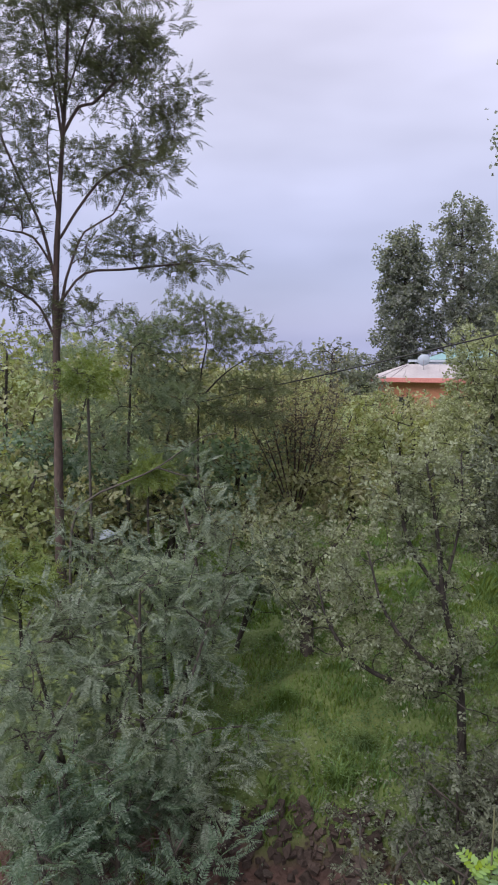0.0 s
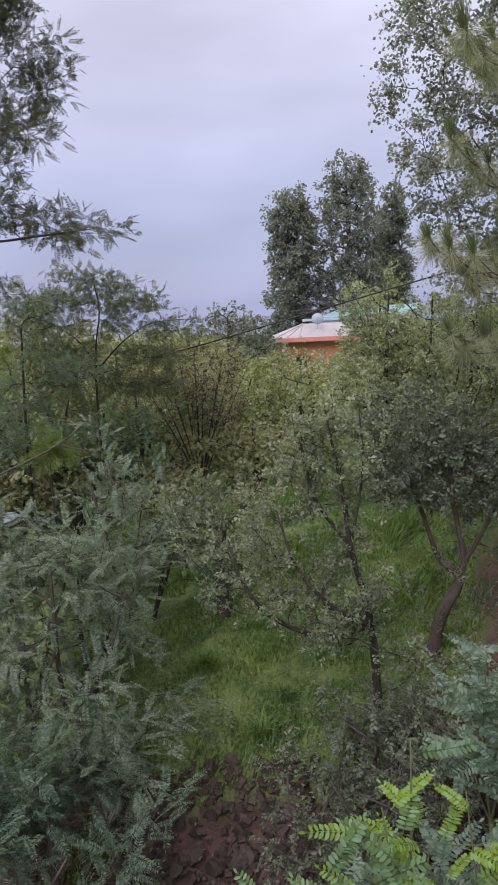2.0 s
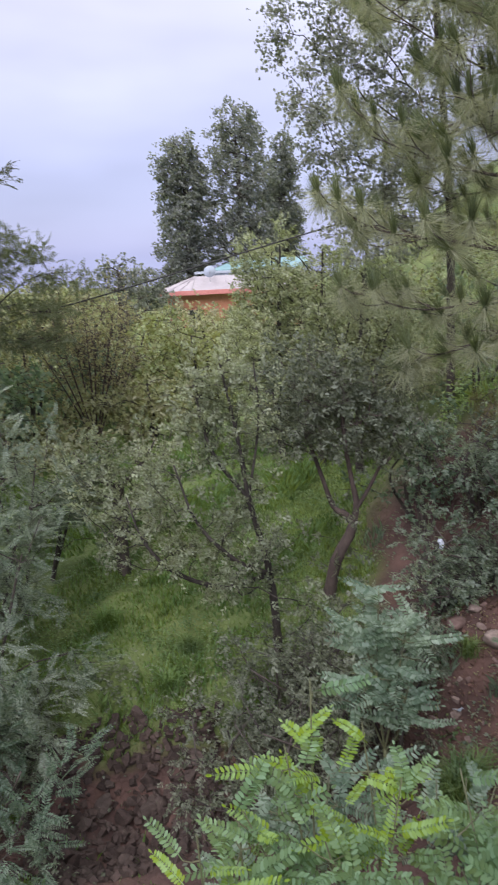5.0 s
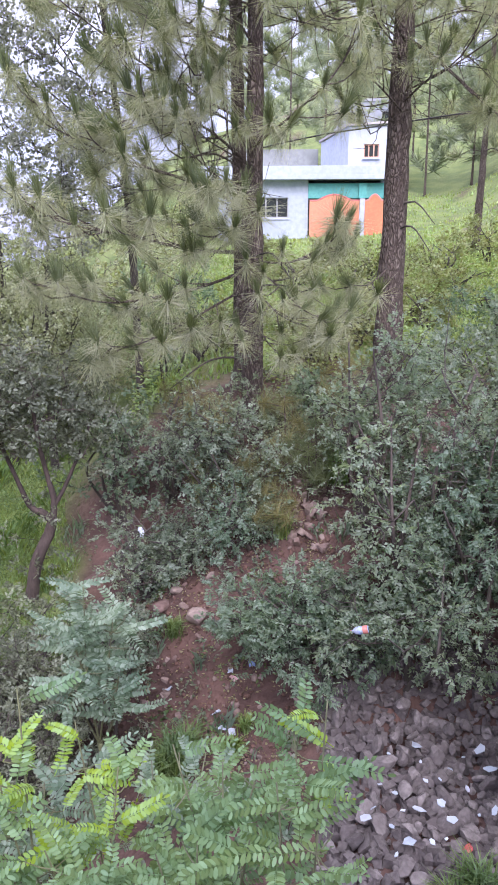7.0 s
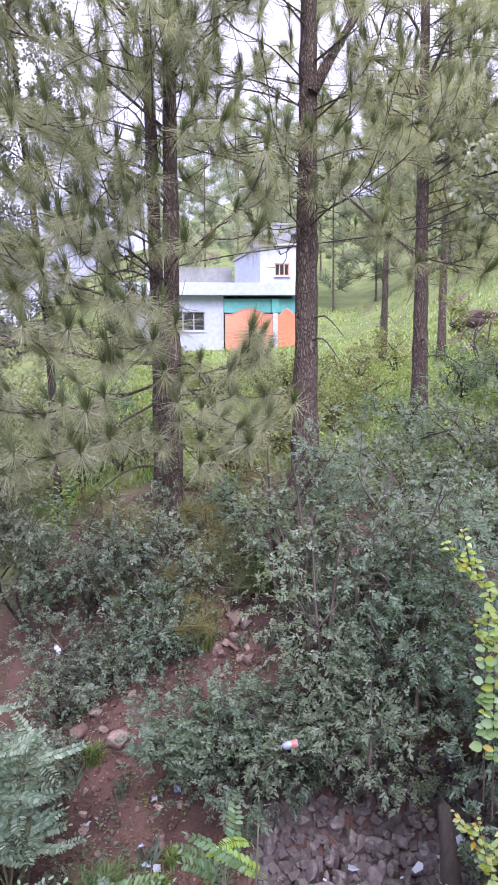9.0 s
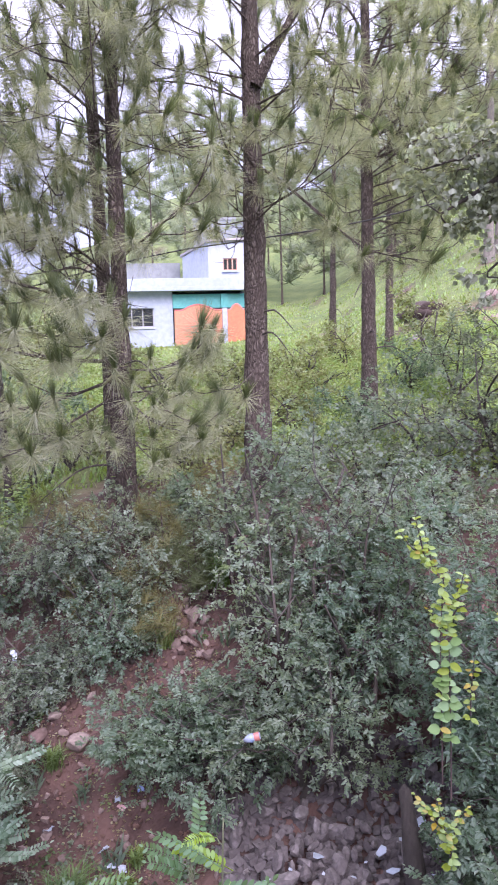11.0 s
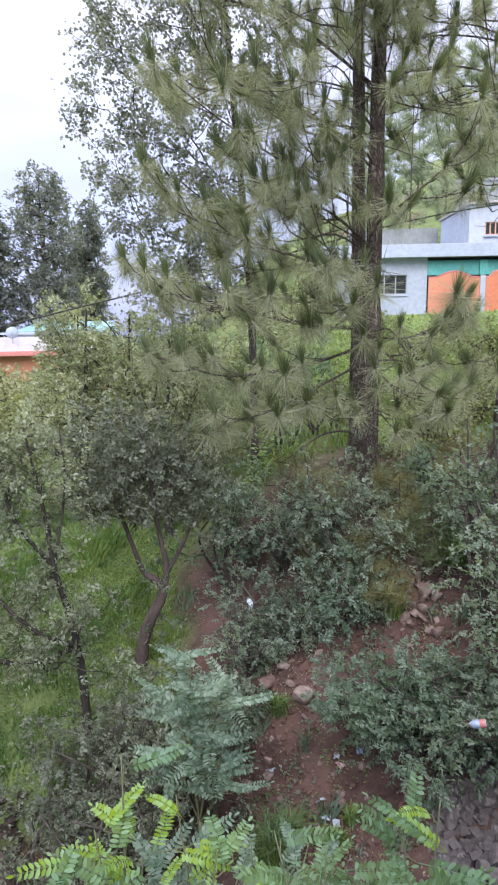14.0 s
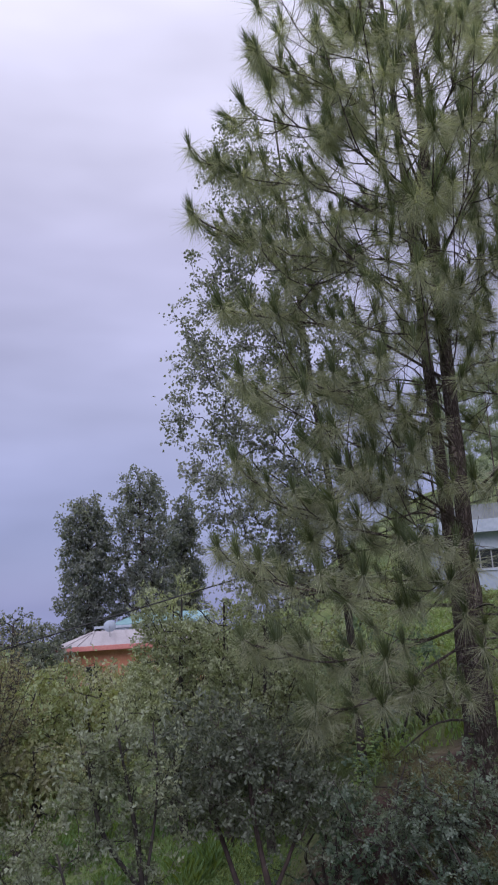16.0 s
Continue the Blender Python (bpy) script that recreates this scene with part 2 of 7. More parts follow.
GLASS_DARK = plain_material("dark_window_pane", (0.03, 0.035, 0.035), 0.12)
FRAME_GREY = plain_material("grey_frame", (0.3, 0.31, 0.32), 0.5)
CABLE_BLACK = plain_material("black_cable", (0.02, 0.02, 0.022), 0.6)
PLASTIC_WHITE = plain_material("white_plastic", (0.4, 0.455, 0.55), 0.45)
PLASTIC_RED = plain_material("red_plastic", (0.44, 0.15, 0.135), 0.4)
PLASTIC_PINK = plain_material("pale_pink_plastic", (0.5, 0.33, 0.33), 0.4)
PLASTIC_BLUE = plain_material("blue_plastic", (0.29, 0.36, 0.58), 0.4)
PLASTIC_CLEAR = plain_material("milky_bottle_plastic", (0.27, 0.32, 0.44), 0.2)
PLASTER = rough_material("beige_plaster", [(0.66, 0.63, 0.58), (0.72, 0.7, 0.65), (0.58, 0.55, 0.5)], [0.6, 6.0], 0.9, 0.2, 50.0, 0.02)
STONE_DARK = rough_material("dark_clod", [(0.05, 0.035, 0.031), (0.088, 0.063, 0.055), (0.03, 0.021, 0.019)], [5.0, 28.0], 0.92, 0.6, 45.0, 0.3)
LEAF_FRESH = leaf_material("fresh_locust_leaf", (0.14, 0.195, 0.07), (0.2, 0.26, 0.085), 0.5, 0.4, 0.02, 0.3, 2.0)
BARK_RED = rough_material("bark_reddish", [(0.058, 0.042, 0.039), (0.09, 0.066, 0.06), (0.03, 0.022, 0.021)], [6.0, 30.0], 0.9, 0.6, 40.0, 0.1, (1, 1, 0.35))
STEM_GREEN = rough_material("green_shoot", [(0.11, 0.13, 0.06), (0.16, 0.17, 0.09), (0.08, 0.08, 0.045)], [6.0, 30.0], 0.7, 0.2, 40.0, 0.1)
TEAL_ROOF = rough_material("pale_teal_sheet", [(0.2, 0.33, 0.36), (0.25, 0.38, 0.41), (0.16, 0.27, 0.3)], [0.8, 9.0], 0.5, 0.1, 60.0, 0.03)
LEAF_POPLAR_NEAR = leaf_material("broad_poplar_leaf", (0.19, 0.218, 0.182), (0.275, 0.305, 0.25), 0.5, 0.45, 0.02, 0.35)
NEEDLE_YOUNG = leaf_material("young_pine_needle", (0.108, 0.14, 0.083), (0.178, 0.212, 0.12), 0.55, 0.5, 0.02, 0.3, 3.0)
WEED = leaf_material("low_weed_leaf", (0.085, 0.15, 0.065), (0.175, 0.25, 0.095), 0.55, 0.35, 0.025, 0.35, 2.2)
LEAF_LOCUST_TEAL = leaf_material("locust_leaf_teal", (0.125, 0.19, 0.145), (0.21, 0.285, 0.21), 0.55, 0.38, 0.02, 0.38, 2.0)
NEEDLE_OLD = leaf_material("old_pine_needle", (0.15, 0.15, 0.07), (0.21, 0.205, 0.09), 0.5, 0.3, 0.03, 0.3, 2.0)
# bluish pallor of the valley haze mixed into the leaf colour
LEAF_POPLAR_HAZED = leaf_material("hazed_poplar_leaf", (0.165, 0.183, 0.2), (0.232, 0.252, 0.265), 0.55, 0.55, 0.02, 0.35)
LEAF_POPLAR_PALE = leaf_material("pale_poplar_leaf", (0.18, 0.2, 0.19), (0.275, 0.295, 0.275), 0.5, 0.4, 0.02, 0.4)
LEAF_SHRUB_PALE = leaf_material("shrub_leaf_pale_grey_green", (0.18, 0.24, 0.202), (0.272, 0.34, 0.28), 0.78, 0.58, 0.02, 0.22)
# distance haze put into the needle colour, paler and bluer, for the farthest pines
NEEDLE_HAZED = leaf_material("pine_needle_hazed", (0.215, 0.26, 0.205), (0.3, 0.345, 0.275), 0.6, 0.4, 0.02, 0.2, 0.3)
LEAF_SOFT = leaf_material("soft_grey_green_leaf", (0.235, 0.268, 0.19), (0.335, 0.37, 0.255), 0.55, 0.5, 0.02, 0.45)


# ---------------------------------------------------------------- geometry tools
def spot(bearing, distance, z=None):
    """A place in the plan by bearing (degrees, clockwise from ahead) and distance from the window; on the ground if z is not given."""
    x, y = distance * math.sin(radians(bearing)), distance * math.cos(radians(bearing))
    return np.array((x, y, float(ground_height(np.array([x]), np.array([y]))[0]) if z is None else z))


def mesh_from(name, verts, tris, mats, index=None, smooth=None):
    me = bpy.data.meshes.new(name)
    nv, nt = len(verts), len(tris)
    me.vertices.add(nv)
    me.vertices.foreach_set("co", np.ascontiguousarray(verts, dtype=np.float32).ravel())
    me.loops.add(nt * 3)
    me.loops.foreach_set("vertex_index", np.ascontiguousarray(tris, dtype=np.int32).ravel())
    me.polygons.add(nt)
    me.polygons.foreach_set("loop_start", np.arange(0, nt * 3, 3, dtype=np.int32))
    if index is not None:
        me.polygons.foreach_set("material_index", np.ascontiguousarray(index, dtype=np.int32))
    if smooth is not None:
        me.polygons.foreach_set("use_smooth", np.full(nt, smooth, dtype=bool))
    me.update(calc_edges=True)
    for m in mats:
        me.materials.append(m)
    return me


class Heap:
    """Collects triangles of one part."""

    def __init__(self):
        self.v, self.t, self.n = [], [], 0

    def add(self, verts, tris):
        if len(verts):
            self.v.append(verts)
            self.t.append(np.asarray(tris) + self.n)
            self.n += len(verts)

    def mesh(self, name, mat, smooth=False):
        return mesh_from(name, np.concatenate(self.v), np.concatenate(self.t), [mat], None, smooth)


def under(name, me, parent, label=""):
    """Links a mesh as one part under a thing; its vertices are in the parent's space."""
    ob = new(name, me)
    ob.parent = parent
    if label:
        tagged(ob, label)
    return ob


def part(name, bm, mat, parent, label="", smooth=False):
    me = bpy.data.meshes.new(name)
    bm.to_mesh(me)
    bm.free()
    me.materials.append(mat)
    if smooth:
        me.polygons.foreach_set("use_smooth", np.full(len(me.polygons), True))
    return under(name, me, parent, label)


def empty(name, place, label, category, group=""):
    ob = new(name)
    ob.empty_display_size = 0.2
    ob.location = place
    return tagged(ob, label, category, group)


def box(bm, x0, y0, z0, x1, y1, z1, bevel=0.0):
    made = bmesh.ops.create_cube(bm, size=1.0, matrix=Matrix.Translation(((x0 + x1) / 2, (y0 + y1) / 2, (z0 + z1) / 2)) @ Matrix.Diagonal((x1 - x0, y1 - y0, z1 - z0, 1)))
    if bevel:
        edges = list({e for v in made["verts"] for e in v.link_edges})
        bmesh.ops.bevel(bm, geom=edges, offset=bevel, segments=2, affect="EDGES", profile=0.7)
    return bm


def boxed(*args, bevel=0.0):
    return box(bmesh.new(), *args, bevel=bevel)


def unit(v):
    return v / np.maximum(np.linalg.norm(v, axis=-1, keepdims=True), 1e-9)


def tube(points, radii, sides=6, knobs=None):
    """A tapered tube along points; knobs: rng for an uneven skin."""
    p, r = np.asarray(points, float), np.asarray(radii, float)
    n = len(p)
    d = unit(np.gradient(p, axis=0))
    ref = np.eye(3)[int(np.argmin(np.abs(d).max(axis=0)))]
    a = unit(np.cross(d, ref[None]))
    b = np.cross(d, a)
    ang = np.arange(sides) * 2 * math.pi / sides
    rr = np.repeat(r[:, None], sides, 1)
    if knobs is not None:
        rr = rr * (1 + knobs.normal(0, 0.07, rr.shape))
    v = p[:, None] + rr[..., None] * (np.cos(ang)[None, :, None] * a[:, None] + np.sin(ang)[None, :, None] * b[:, None])
    i, j = np.meshgrid(np.arange(n - 1), np.arange(sides), indexing="ij")
    q0, q1 = i * sides + j, i * sides + (j + 1) % sides
    q2, q3 = q1 + sides, q0 + sides
    tris = np.concatenate([np.stack([q0, q1, q2], -1).reshape(-1, 3), np.stack([q0, q2, q3], -1).reshape(-1, 3)])
    cap = n * sides
    tip = [[(n - 1) * sides + k, (n - 1) * sides + (k + 1) % sides, cap] for k in range(sides)]
    return np.concatenate([v.reshape(-1, 3), p[-1:] + d[-1:] * r[-1]]), np.concatenate([tris, tip])


def curve_through(points, step=0.12):
    """A smooth line through a few points."""
    p = np.asarray(points, float)
    if len(p) == 2:
        p = np.array([p[0], (p[0] + p[1]) / 2, p[1]])
    e = np.concatenate([[2 * p[0] - p[1]], p, [2 * p[-1] - p[-2]]])
    out = []
    for k in range(len(p) - 1):
        a, b, c, d = e[k:k + 4]
        m = max(2, int(np.linalg.norm(c - b) / step))
        for u in np.arange(m) / m:
            out.append(0.5 * (2 * b + (c - a) * u + (2 * a - 5 * b + 4 * c - d) * u * u + (3 * b - a - 3 * c + d) * u ** 3))
    out.append(p[-1])
    return np.array(out)


def strew(template, pos, along, normal, size, heap):
    """Places a leaf template (verts, tris) at pos, its y axis along, its z axis near normal."""
    tv, tt = template
    y = unit(along)
    z = unit(normal - y * np.sum(normal * y, -1, keepdims=True))
    x = np.cross(y, z)
    s = np.asarray(size)[:, None, None]
    v = pos[:, None] + s * (tv[None, :, 0:1] * x[:, None] + tv[None, :, 1:2] * y[:, None] + tv[None, :, 2:3] * z[:, None])
    k = len(tv)
    t = tt[None] + (np.arange(len(pos)) * k)[:, None, None]
    heap.add(v.reshape(-1, 3), t.reshape(-1, 3))


def simple_leaf(width, fold=0.12, droop=0.1, wide_at=0.42):
    """A folded leaf, one long, in four triangles."""
    w = width / 2
    v = np.array([(0, 0, 0), (-w, wide_at * 0.75, fold * 0.8), (-w * 0.8, wide_at + 0.22, fold), (0, 1, -droop), (w * 0.8, wide_at + 0.22, fold), (w, wide_at * 0.75, fold * 0.8)], float)
    return v, np.array([(0, 2, 1), (0, 3, 2), (0, 4, 3), (0, 5, 4)])


def quick_leaf(width, fold=0.1):
    """A folded leaf, one long, in two triangles."""
    w = width / 2
    return np.array([(0, 0, 0), (-w, 0.45, fold), (0, 1, -0.05), (w, 0.5, fold)], float), np.array([(0, 2, 1), (0, 3, 2)])


TWIG = (np.array([(-0.012, 0, 0), (0.012, 0, 0), (0.0, 1, 0.02), (0, 0, 0.02)]), np.array([(0, 1, 2), (1, 3, 2), (3, 0, 2)]))


def full_leaf(width, rng, segments=5, fold=0.16, droop=0.12):
    """A rounder leaf with a midrib fold, for leaves near the window."""
    v, t = [], []
    for k in range(segments + 1):
        u = k / segments
        h = width / 2 * math.sin(math.pi * min(1.0, u * 0.93 + 0.06)) ** 0.8 * (1.08 - 0.25 * u)
        z = -droop * u * u
        if k in (0, segments):
            h *= 0.15
        v += [(-h, u, z + fold * h), (0, u, z), (h, u, z + fold * h)]
    for k in range(segments):
        a = k * 3
        for q in (0, 1):
            t += [(a + q, a + q + 1, a + q + 4), (a + q, a + q + 4, a + q + 3)]
    return np.array(v, float), np.array(t)


def oval_leaf(width, fold=0.2, droop=0.06):
    """A blunt oval leaflet with a midrib fold."""
    v, t = [], []
    for u, w in ((0, 0.12), (0.25, 0.85), (0.65, 1.0), (0.94, 0.45)):
        h = width / 2 * w
        v += [(-h, u, fold * h - droop * u * u), (0, u + (0.04 if u > 0.9 else 0), -droop * u * u), (h, u, fold * h - droop * u * u)]
    for k in range(3):
        a = k * 3
        for q in (0, 1):
            t += [(a + q, a + q + 1, a + q + 4), (a + q, a + q + 4, a + q + 3)]
    return np.array(v, float), np.array(t)


def compound_leaf(pairs, rng, leaflet=None, droop=0.25, lwidth=0.42, llen=0.19):
    """A feather leaf, one long: a stalk with pairs of leaflets and one at the tip."""
    v, t, n = [], [], 0
    tpl = leaflet or quick_leaf(lwidth)

    def rachis(u):
        return np.array([0.03 * math.sin(3 * u), u * 0.86, -droop * u * u])
    stalk = np.array([rachis(u) for u in np.linspace(0, 1, 6)])
    if leaflet:
        sv, st = tube(stalk, np.linspace(0.008, 0.003, 6), 4)
    else:
        sv, st = np.array([stalk[0], stalk[3] + (0.008, 0, 0), stalk[3] - (0.008, 0, 0), stalk[5]]), np.array([(0, 1, 2), (2, 1, 3)])
    v.append(sv)
    t.append(st)
    n += len(sv)
    spots = [(0.16 + 0.82 * k / pairs, s) for k in range(pairs) for s in (-1, 1)] + [(1.0, 0)]
    for u, s in spots:
        p = rachis(u)
        fwd = np.array([0, 1.0, -2 * droop * u])
        d = unit(np.array([s * (1.0 if s else 0), 0.35 + 0.25 * u + (1 if s == 0 else 0), -0.15 - 0.15 * rng.random()]) + rng.normal(0, 0.05 if leaflet else 0.09, 3))
        nz = unit(np.array([0, 0.15, 1.0]) + rng.normal(0, 0.13 if leaflet else 0.22, 3))
        h = Heap()
        size = llen * (0.75 + 0.45 * math.sin(math.pi * (0.15 + 0.75 * u))) * rng.uniform(0.88, 1.1)
        strew(tpl, p[None], d[None], nz[None], np.array([size]), h)
        v.append(h.v[0])
        t.append(h.t[0] + n)
        n += len(h.v[0])
    return np.concatenate(v), np.concatenate(t)


def leafy_twig(count, rng, leaf, llen, open_=0.95, curl=0.1):
    """A twig, one long, with single leaves set round it in turn and a pair at its tip."""
    h = Heap()
    sv = np.array([(-0.01, 0, 0), (0.01, 0, 0), (0, 0, 0.014), (0, 0.95, 0)])
    h.add(sv, np.array([(0, 1, 3), (1, 2, 3), (2, 0, 3)]))
    for k in range(count):
        u = 0.12 + 0.85 * k / (count - 1)
        a = k * 2.4 + rng.normal(0, 0.35)
        side = np.array([math.cos(a), 0, 0.55 * math.sin(a)])
        d = unit(side * (open_ if k < count - 2 else 0.45) + np.array([0, 0.55 + 0.3 * u, -curl]) + rng.normal(0, 0.12, 3))
        nz = unit(np.array([0, 0.1, 1.0]) + rng.normal(0, 0.25, 3))
        strew(leaf, np.array([[0, u * 0.95, 0]]), d[None], nz[None], np.array([llen * rng.uniform(0.75, 1.12) * (1.08 - 0.35 * u)]), h)
    return np.concatenate(h.v), np.concatenate(h.t)


def needle_brush(count, rng, length, width, low, high, fall, kink=True):
    """Long pine needles round a shoot that points along y; fall: how far their tips hang back."""
    v, t = [], []
    for k in range(count):
        back = rng.random()
        a, pol = rng.uniform(0, 2 * math.pi), radians(low + (high - low) * rng.random())
        d = np.array([math.sin(pol) * math.cos(a), math.cos(pol), math.sin(pol) * math.sin(a)])
        o = np.array([0, -0.3 * back, 0])
        ln = length * rng.uniform(0.75, 1.05)
        side = unit(np.cross(d, rng.normal(0, 1, 3))) * width
        mid = o + d * ln * 0.5
        tip = mid + unit(d * (1 - 0.4 * fall) - np.array([0, fall * rng.uniform(0.6, 1.2), 0])) * ln * 0.5
        b = len(v)
        if kink:
            v += [o, mid + side, mid - side, tip]
            t += [(b, b + 1, b + 2), (b + 2, b + 1, b + 3)]
        else:
            v += [o - side, o + side, tip]
            t += [(b, b + 1, b + 2)]
    return np.array(v), np.array(t)


def fill(rng, lobes, count):
    """Places inside lobes (x, y, z, rx, ry, rz), more of them near the outside."""
    l = np.asarray(lobes, float)
    vol = np.prod(l[:, 3:6], 1) ** 0.8
    which = rng.choice(len(l), count, p=vol / vol.sum())
    d = unit(rng.normal(0, 1, (count, 3)))
    r = rng.uniform(0.12, 1.0, count) ** 0.45
    return l[which, :3] + d * r[:, None] * l[which, 3:6]


def limbs(rng, stems, targets, tip_radius=0.006, power=0.46, sag=0.0, keep=1.0):
    """Joins targets to the stems by branching limbs. stems: lists of (points, base radius, end radius).
    Returns the limbs as (points, radii), and the direction in which each target's limb arrives."""
    nodes, parent, stem_of, chains = [], [], [], []
    for pts, r0, r1 in stems:
        c = curve_through(pts, 0.15)
        start = len(nodes)
        for k, q in enumerate(c):
            nodes.append(q)
            parent.append(start + k - 1 if k else -1)
            stem_of.append(r0 + (r1 - r0) * k / (len(c) - 1))
        chains.append(list(range(start, len(nodes))))
    P = np.array(nodes)
    gap = np.min(np.linalg.norm(targets[:, None] - P[None], axis=2), 1)
    arrive = np.zeros((len(targets), 3))
    for i in np.argsort(gap):
        q = targets[i]
        P = np.asarray(nodes)
        dv = q - P
        dist = np.linalg.norm(dv, axis=1)
        cost = dist + 0.9 * np.maximum(0, -dv[:, 2] + 0.25 * dist)
        j = int(np.argmin(cost))
        a = P[j]
        L = dist[j]
        back = a - P[parent[j]] if parent[j] >= 0 else np.array([0, 0, 0.1])
        ctrl = a + unit(back) * L * 0.3 + dv[j] * 0.25 + np.array([0, 0, 0.12 * L]) + rng.normal(0, 0.06 * L, 3)
        m = max(2, min(6, int(L / 0.22)))
        chain, prev = [j], j
        for k in range(1, m + 1):
            u = k / m
            w = (1 - u) ** 2 * a + 2 * u * (1 - u) * ctrl + u * u * q
            if k < m:
                w = w + rng.normal(0, 0.012 * L, 3)
            nodes.append(w)
            parent.append(prev)
            stem_of.append(0.0)
            prev = len(nodes) - 1
            chain.append(prev)
        chains.append(chain)
        arrive[i] = q - nodes[parent[prev]]
    P = np.asarray(nodes)
    tips = np.zeros(len(P))
    for c in chains[len(stems):]:
        tips[c[-1]] += 1
    for k in range(len(P) - 1, -1, -1):
        if parent[k] >= 0:
            tips[parent[k]] += tips[k]
    rad = np.maximum(tip_radius * np.maximum(tips, 1) ** power, stem_of)
    made = []
    for n, c in enumerate(chains):
        r = rad[c].copy()
        if n >= len(stems):
            r[0] = min(r[0], r[1] * 1.3)
            r = np.minimum(r, np.maximum(rad[c[0]] * 0.8, tip_radius))
        made.append((P[c], r))
    return made, unit(arrive)


def leafy(name, label, category, stems, lobes, targets, per, leaf, size, leaf_mat, bark=BARK, seed=1, spread=0.22, twigs=3,
          tip_radius=0.005, droop=0.25, jitter=0.7, group="", bare=0.0, flat=0.75, crown_label="", up=0.6, shoots=0, shoot_len=0.6, clothe=0):
    """A tree or bush: stems and limbs in one part, the crown of many leaves in another. leaf: one template or a list of them."""
    rng = np.random.default_rng(seed)
    base = np.asarray(stems[0][0][0], float)
    tg = fill(rng, lobes, targets)
    if shoots:
        c = np.mean(tg, 0)
        o = tg[rng.integers(0, len(tg), shoots)]
        dv = unit(unit(o - c) * (1, 1, 0.4) + np.array([0, 0, 1.1]) + rng.normal(0, 0.25, o.shape))
        ln = shoot_len * rng.uniform(0.4, 1.2, shoots)
        tg = np.concatenate([tg] + [o + dv * (ln * u)[:, None] for u in (0.35, 0.65, 0.95)])
    if clothe:
        lines = [curve_through(q[0], 0.1) for q in stems]
        picks = [lines[int(rng.integers(0, len(lines)))] for _ in range(clothe)]
        tg = np.concatenate([tg, np.array([c[int(rng.uniform(0.35 if c is lines[0] else 0.1, 1.0) * (len(c) - 1))] for c in picks]) + rng.normal(0, 0.09, (clothe, 3))])
    wood, arrive = limbs(rng, stems, tg, tip_radius)
    thing = empty(name, base, label, category, group)
    hw, hl = Heap(), Heap()
    for k, (pts, r) in enumerate(wood):
        big = r[0] > 0.03
        hw.add(*tube(pts - base, r, 8 if k < len(stems) else 5 if big else 3, rng if big else None))
    n = len(tg)
    d = unit(arrive[:, None] * 0.9 + rng.normal(0, 0.75, (n, twigs, 3)) + np.array([0, 0, 0.1]))
    ends = tg[:, None] + d * spread * rng.uniform(0.6, 1.3, (n, twigs, 1)) * np.array([1, 1, flat])
    tw = (ends - tg[:, None]).reshape(-1, 3)
    strew(TWIG, np.repeat(tg, twigs, 0) - base, tw, rng.normal(0, 1, tw.shape), np.linalg.norm(tw, axis=1), hw)
    under("trunk", hw.mesh("trunk", bark, True), thing)
    have = rng.random(n) >= bare
    count = per
    ii = np.repeat(np.arange(n)[have], count)
    kk = rng.integers(0, twigs, len(ii))
    u = rng.uniform(0.05, 1.05, len(ii))
    pos = tg[ii] + (ends[ii, kk] - tg[ii]) * u[:, None] + rng.normal(0, spread * 0.16, (len(ii), 3))
    along = unit(d[ii, kk] * 0.7 + rng.normal(0, jitter, (len(ii), 3)) + np.array([0, 0, -droop]))
    normal = unit(rng.normal(0, 0.55, (len(ii), 3)) + np.array([0, 0, up]) - along * 0.2)
    sz = size * rng.uniform(0.7, 1.2, len(ii))
    templates = leaf if isinstance(leaf, list) else [leaf]
    which = rng.integers(0, len(templates), len(ii))
    for k, tpl in enumerate(templates):
        m = which == k
        strew(tpl, pos[m] - base, along[m], normal[m], sz[m], hl)
    under("crown", hl.mesh("crown", leaf_mat), thing, crown_label)
    return thing


# ---------------------------------------------------------------- ground: a low clearing, a gully, a bank that climbs to a hillside
LOW = ((0, -0.2), (5.0, -0.35), (6.4, -0.6), (6.75, -0.12), (7.3, 0.12), (9, 0.4), (12, 0.7), (20, 0.9), (35, 0.0), (60, -1.5), (120, -4.0), (400, -12.0), (1500, -55.0), (4500, -170.0))
HIGH = ((0, -0.2), (4.5, -0.1), (6.2, 0.12), (7.3, 1.3), (8.8, 2.2), (10, 2.6), (14, 3.05), (20, 3.7), (38, 4.55), (60, 8.0), (100, 15.0), (200, 28.0), (600, 60.0), (4500, 150.0))


def smooth_step(a, b, x):
    u = np.clip((x - a) / (b - a), 0, 1)
    return u * u * (3 - 2 * u)


def waves(x, y, seed, scale, octaves=4):
    """Cheap smooth random relief from sines."""
    rng = np.random.default_rng(seed)
    out = np.zeros_like(x, dtype=float)
    for k in range(octaves):
        f = 2.0 ** k / scale
        for _ in range(4):
            a, ph = rng.uniform(0, 2 * math.pi), rng.uniform(0, 2 * math.pi)
            out += np.sin((x * math.cos(a) + y * math.sin(a)) * f * 2 * math.pi + ph) / 2.0 ** k / 4
    return out


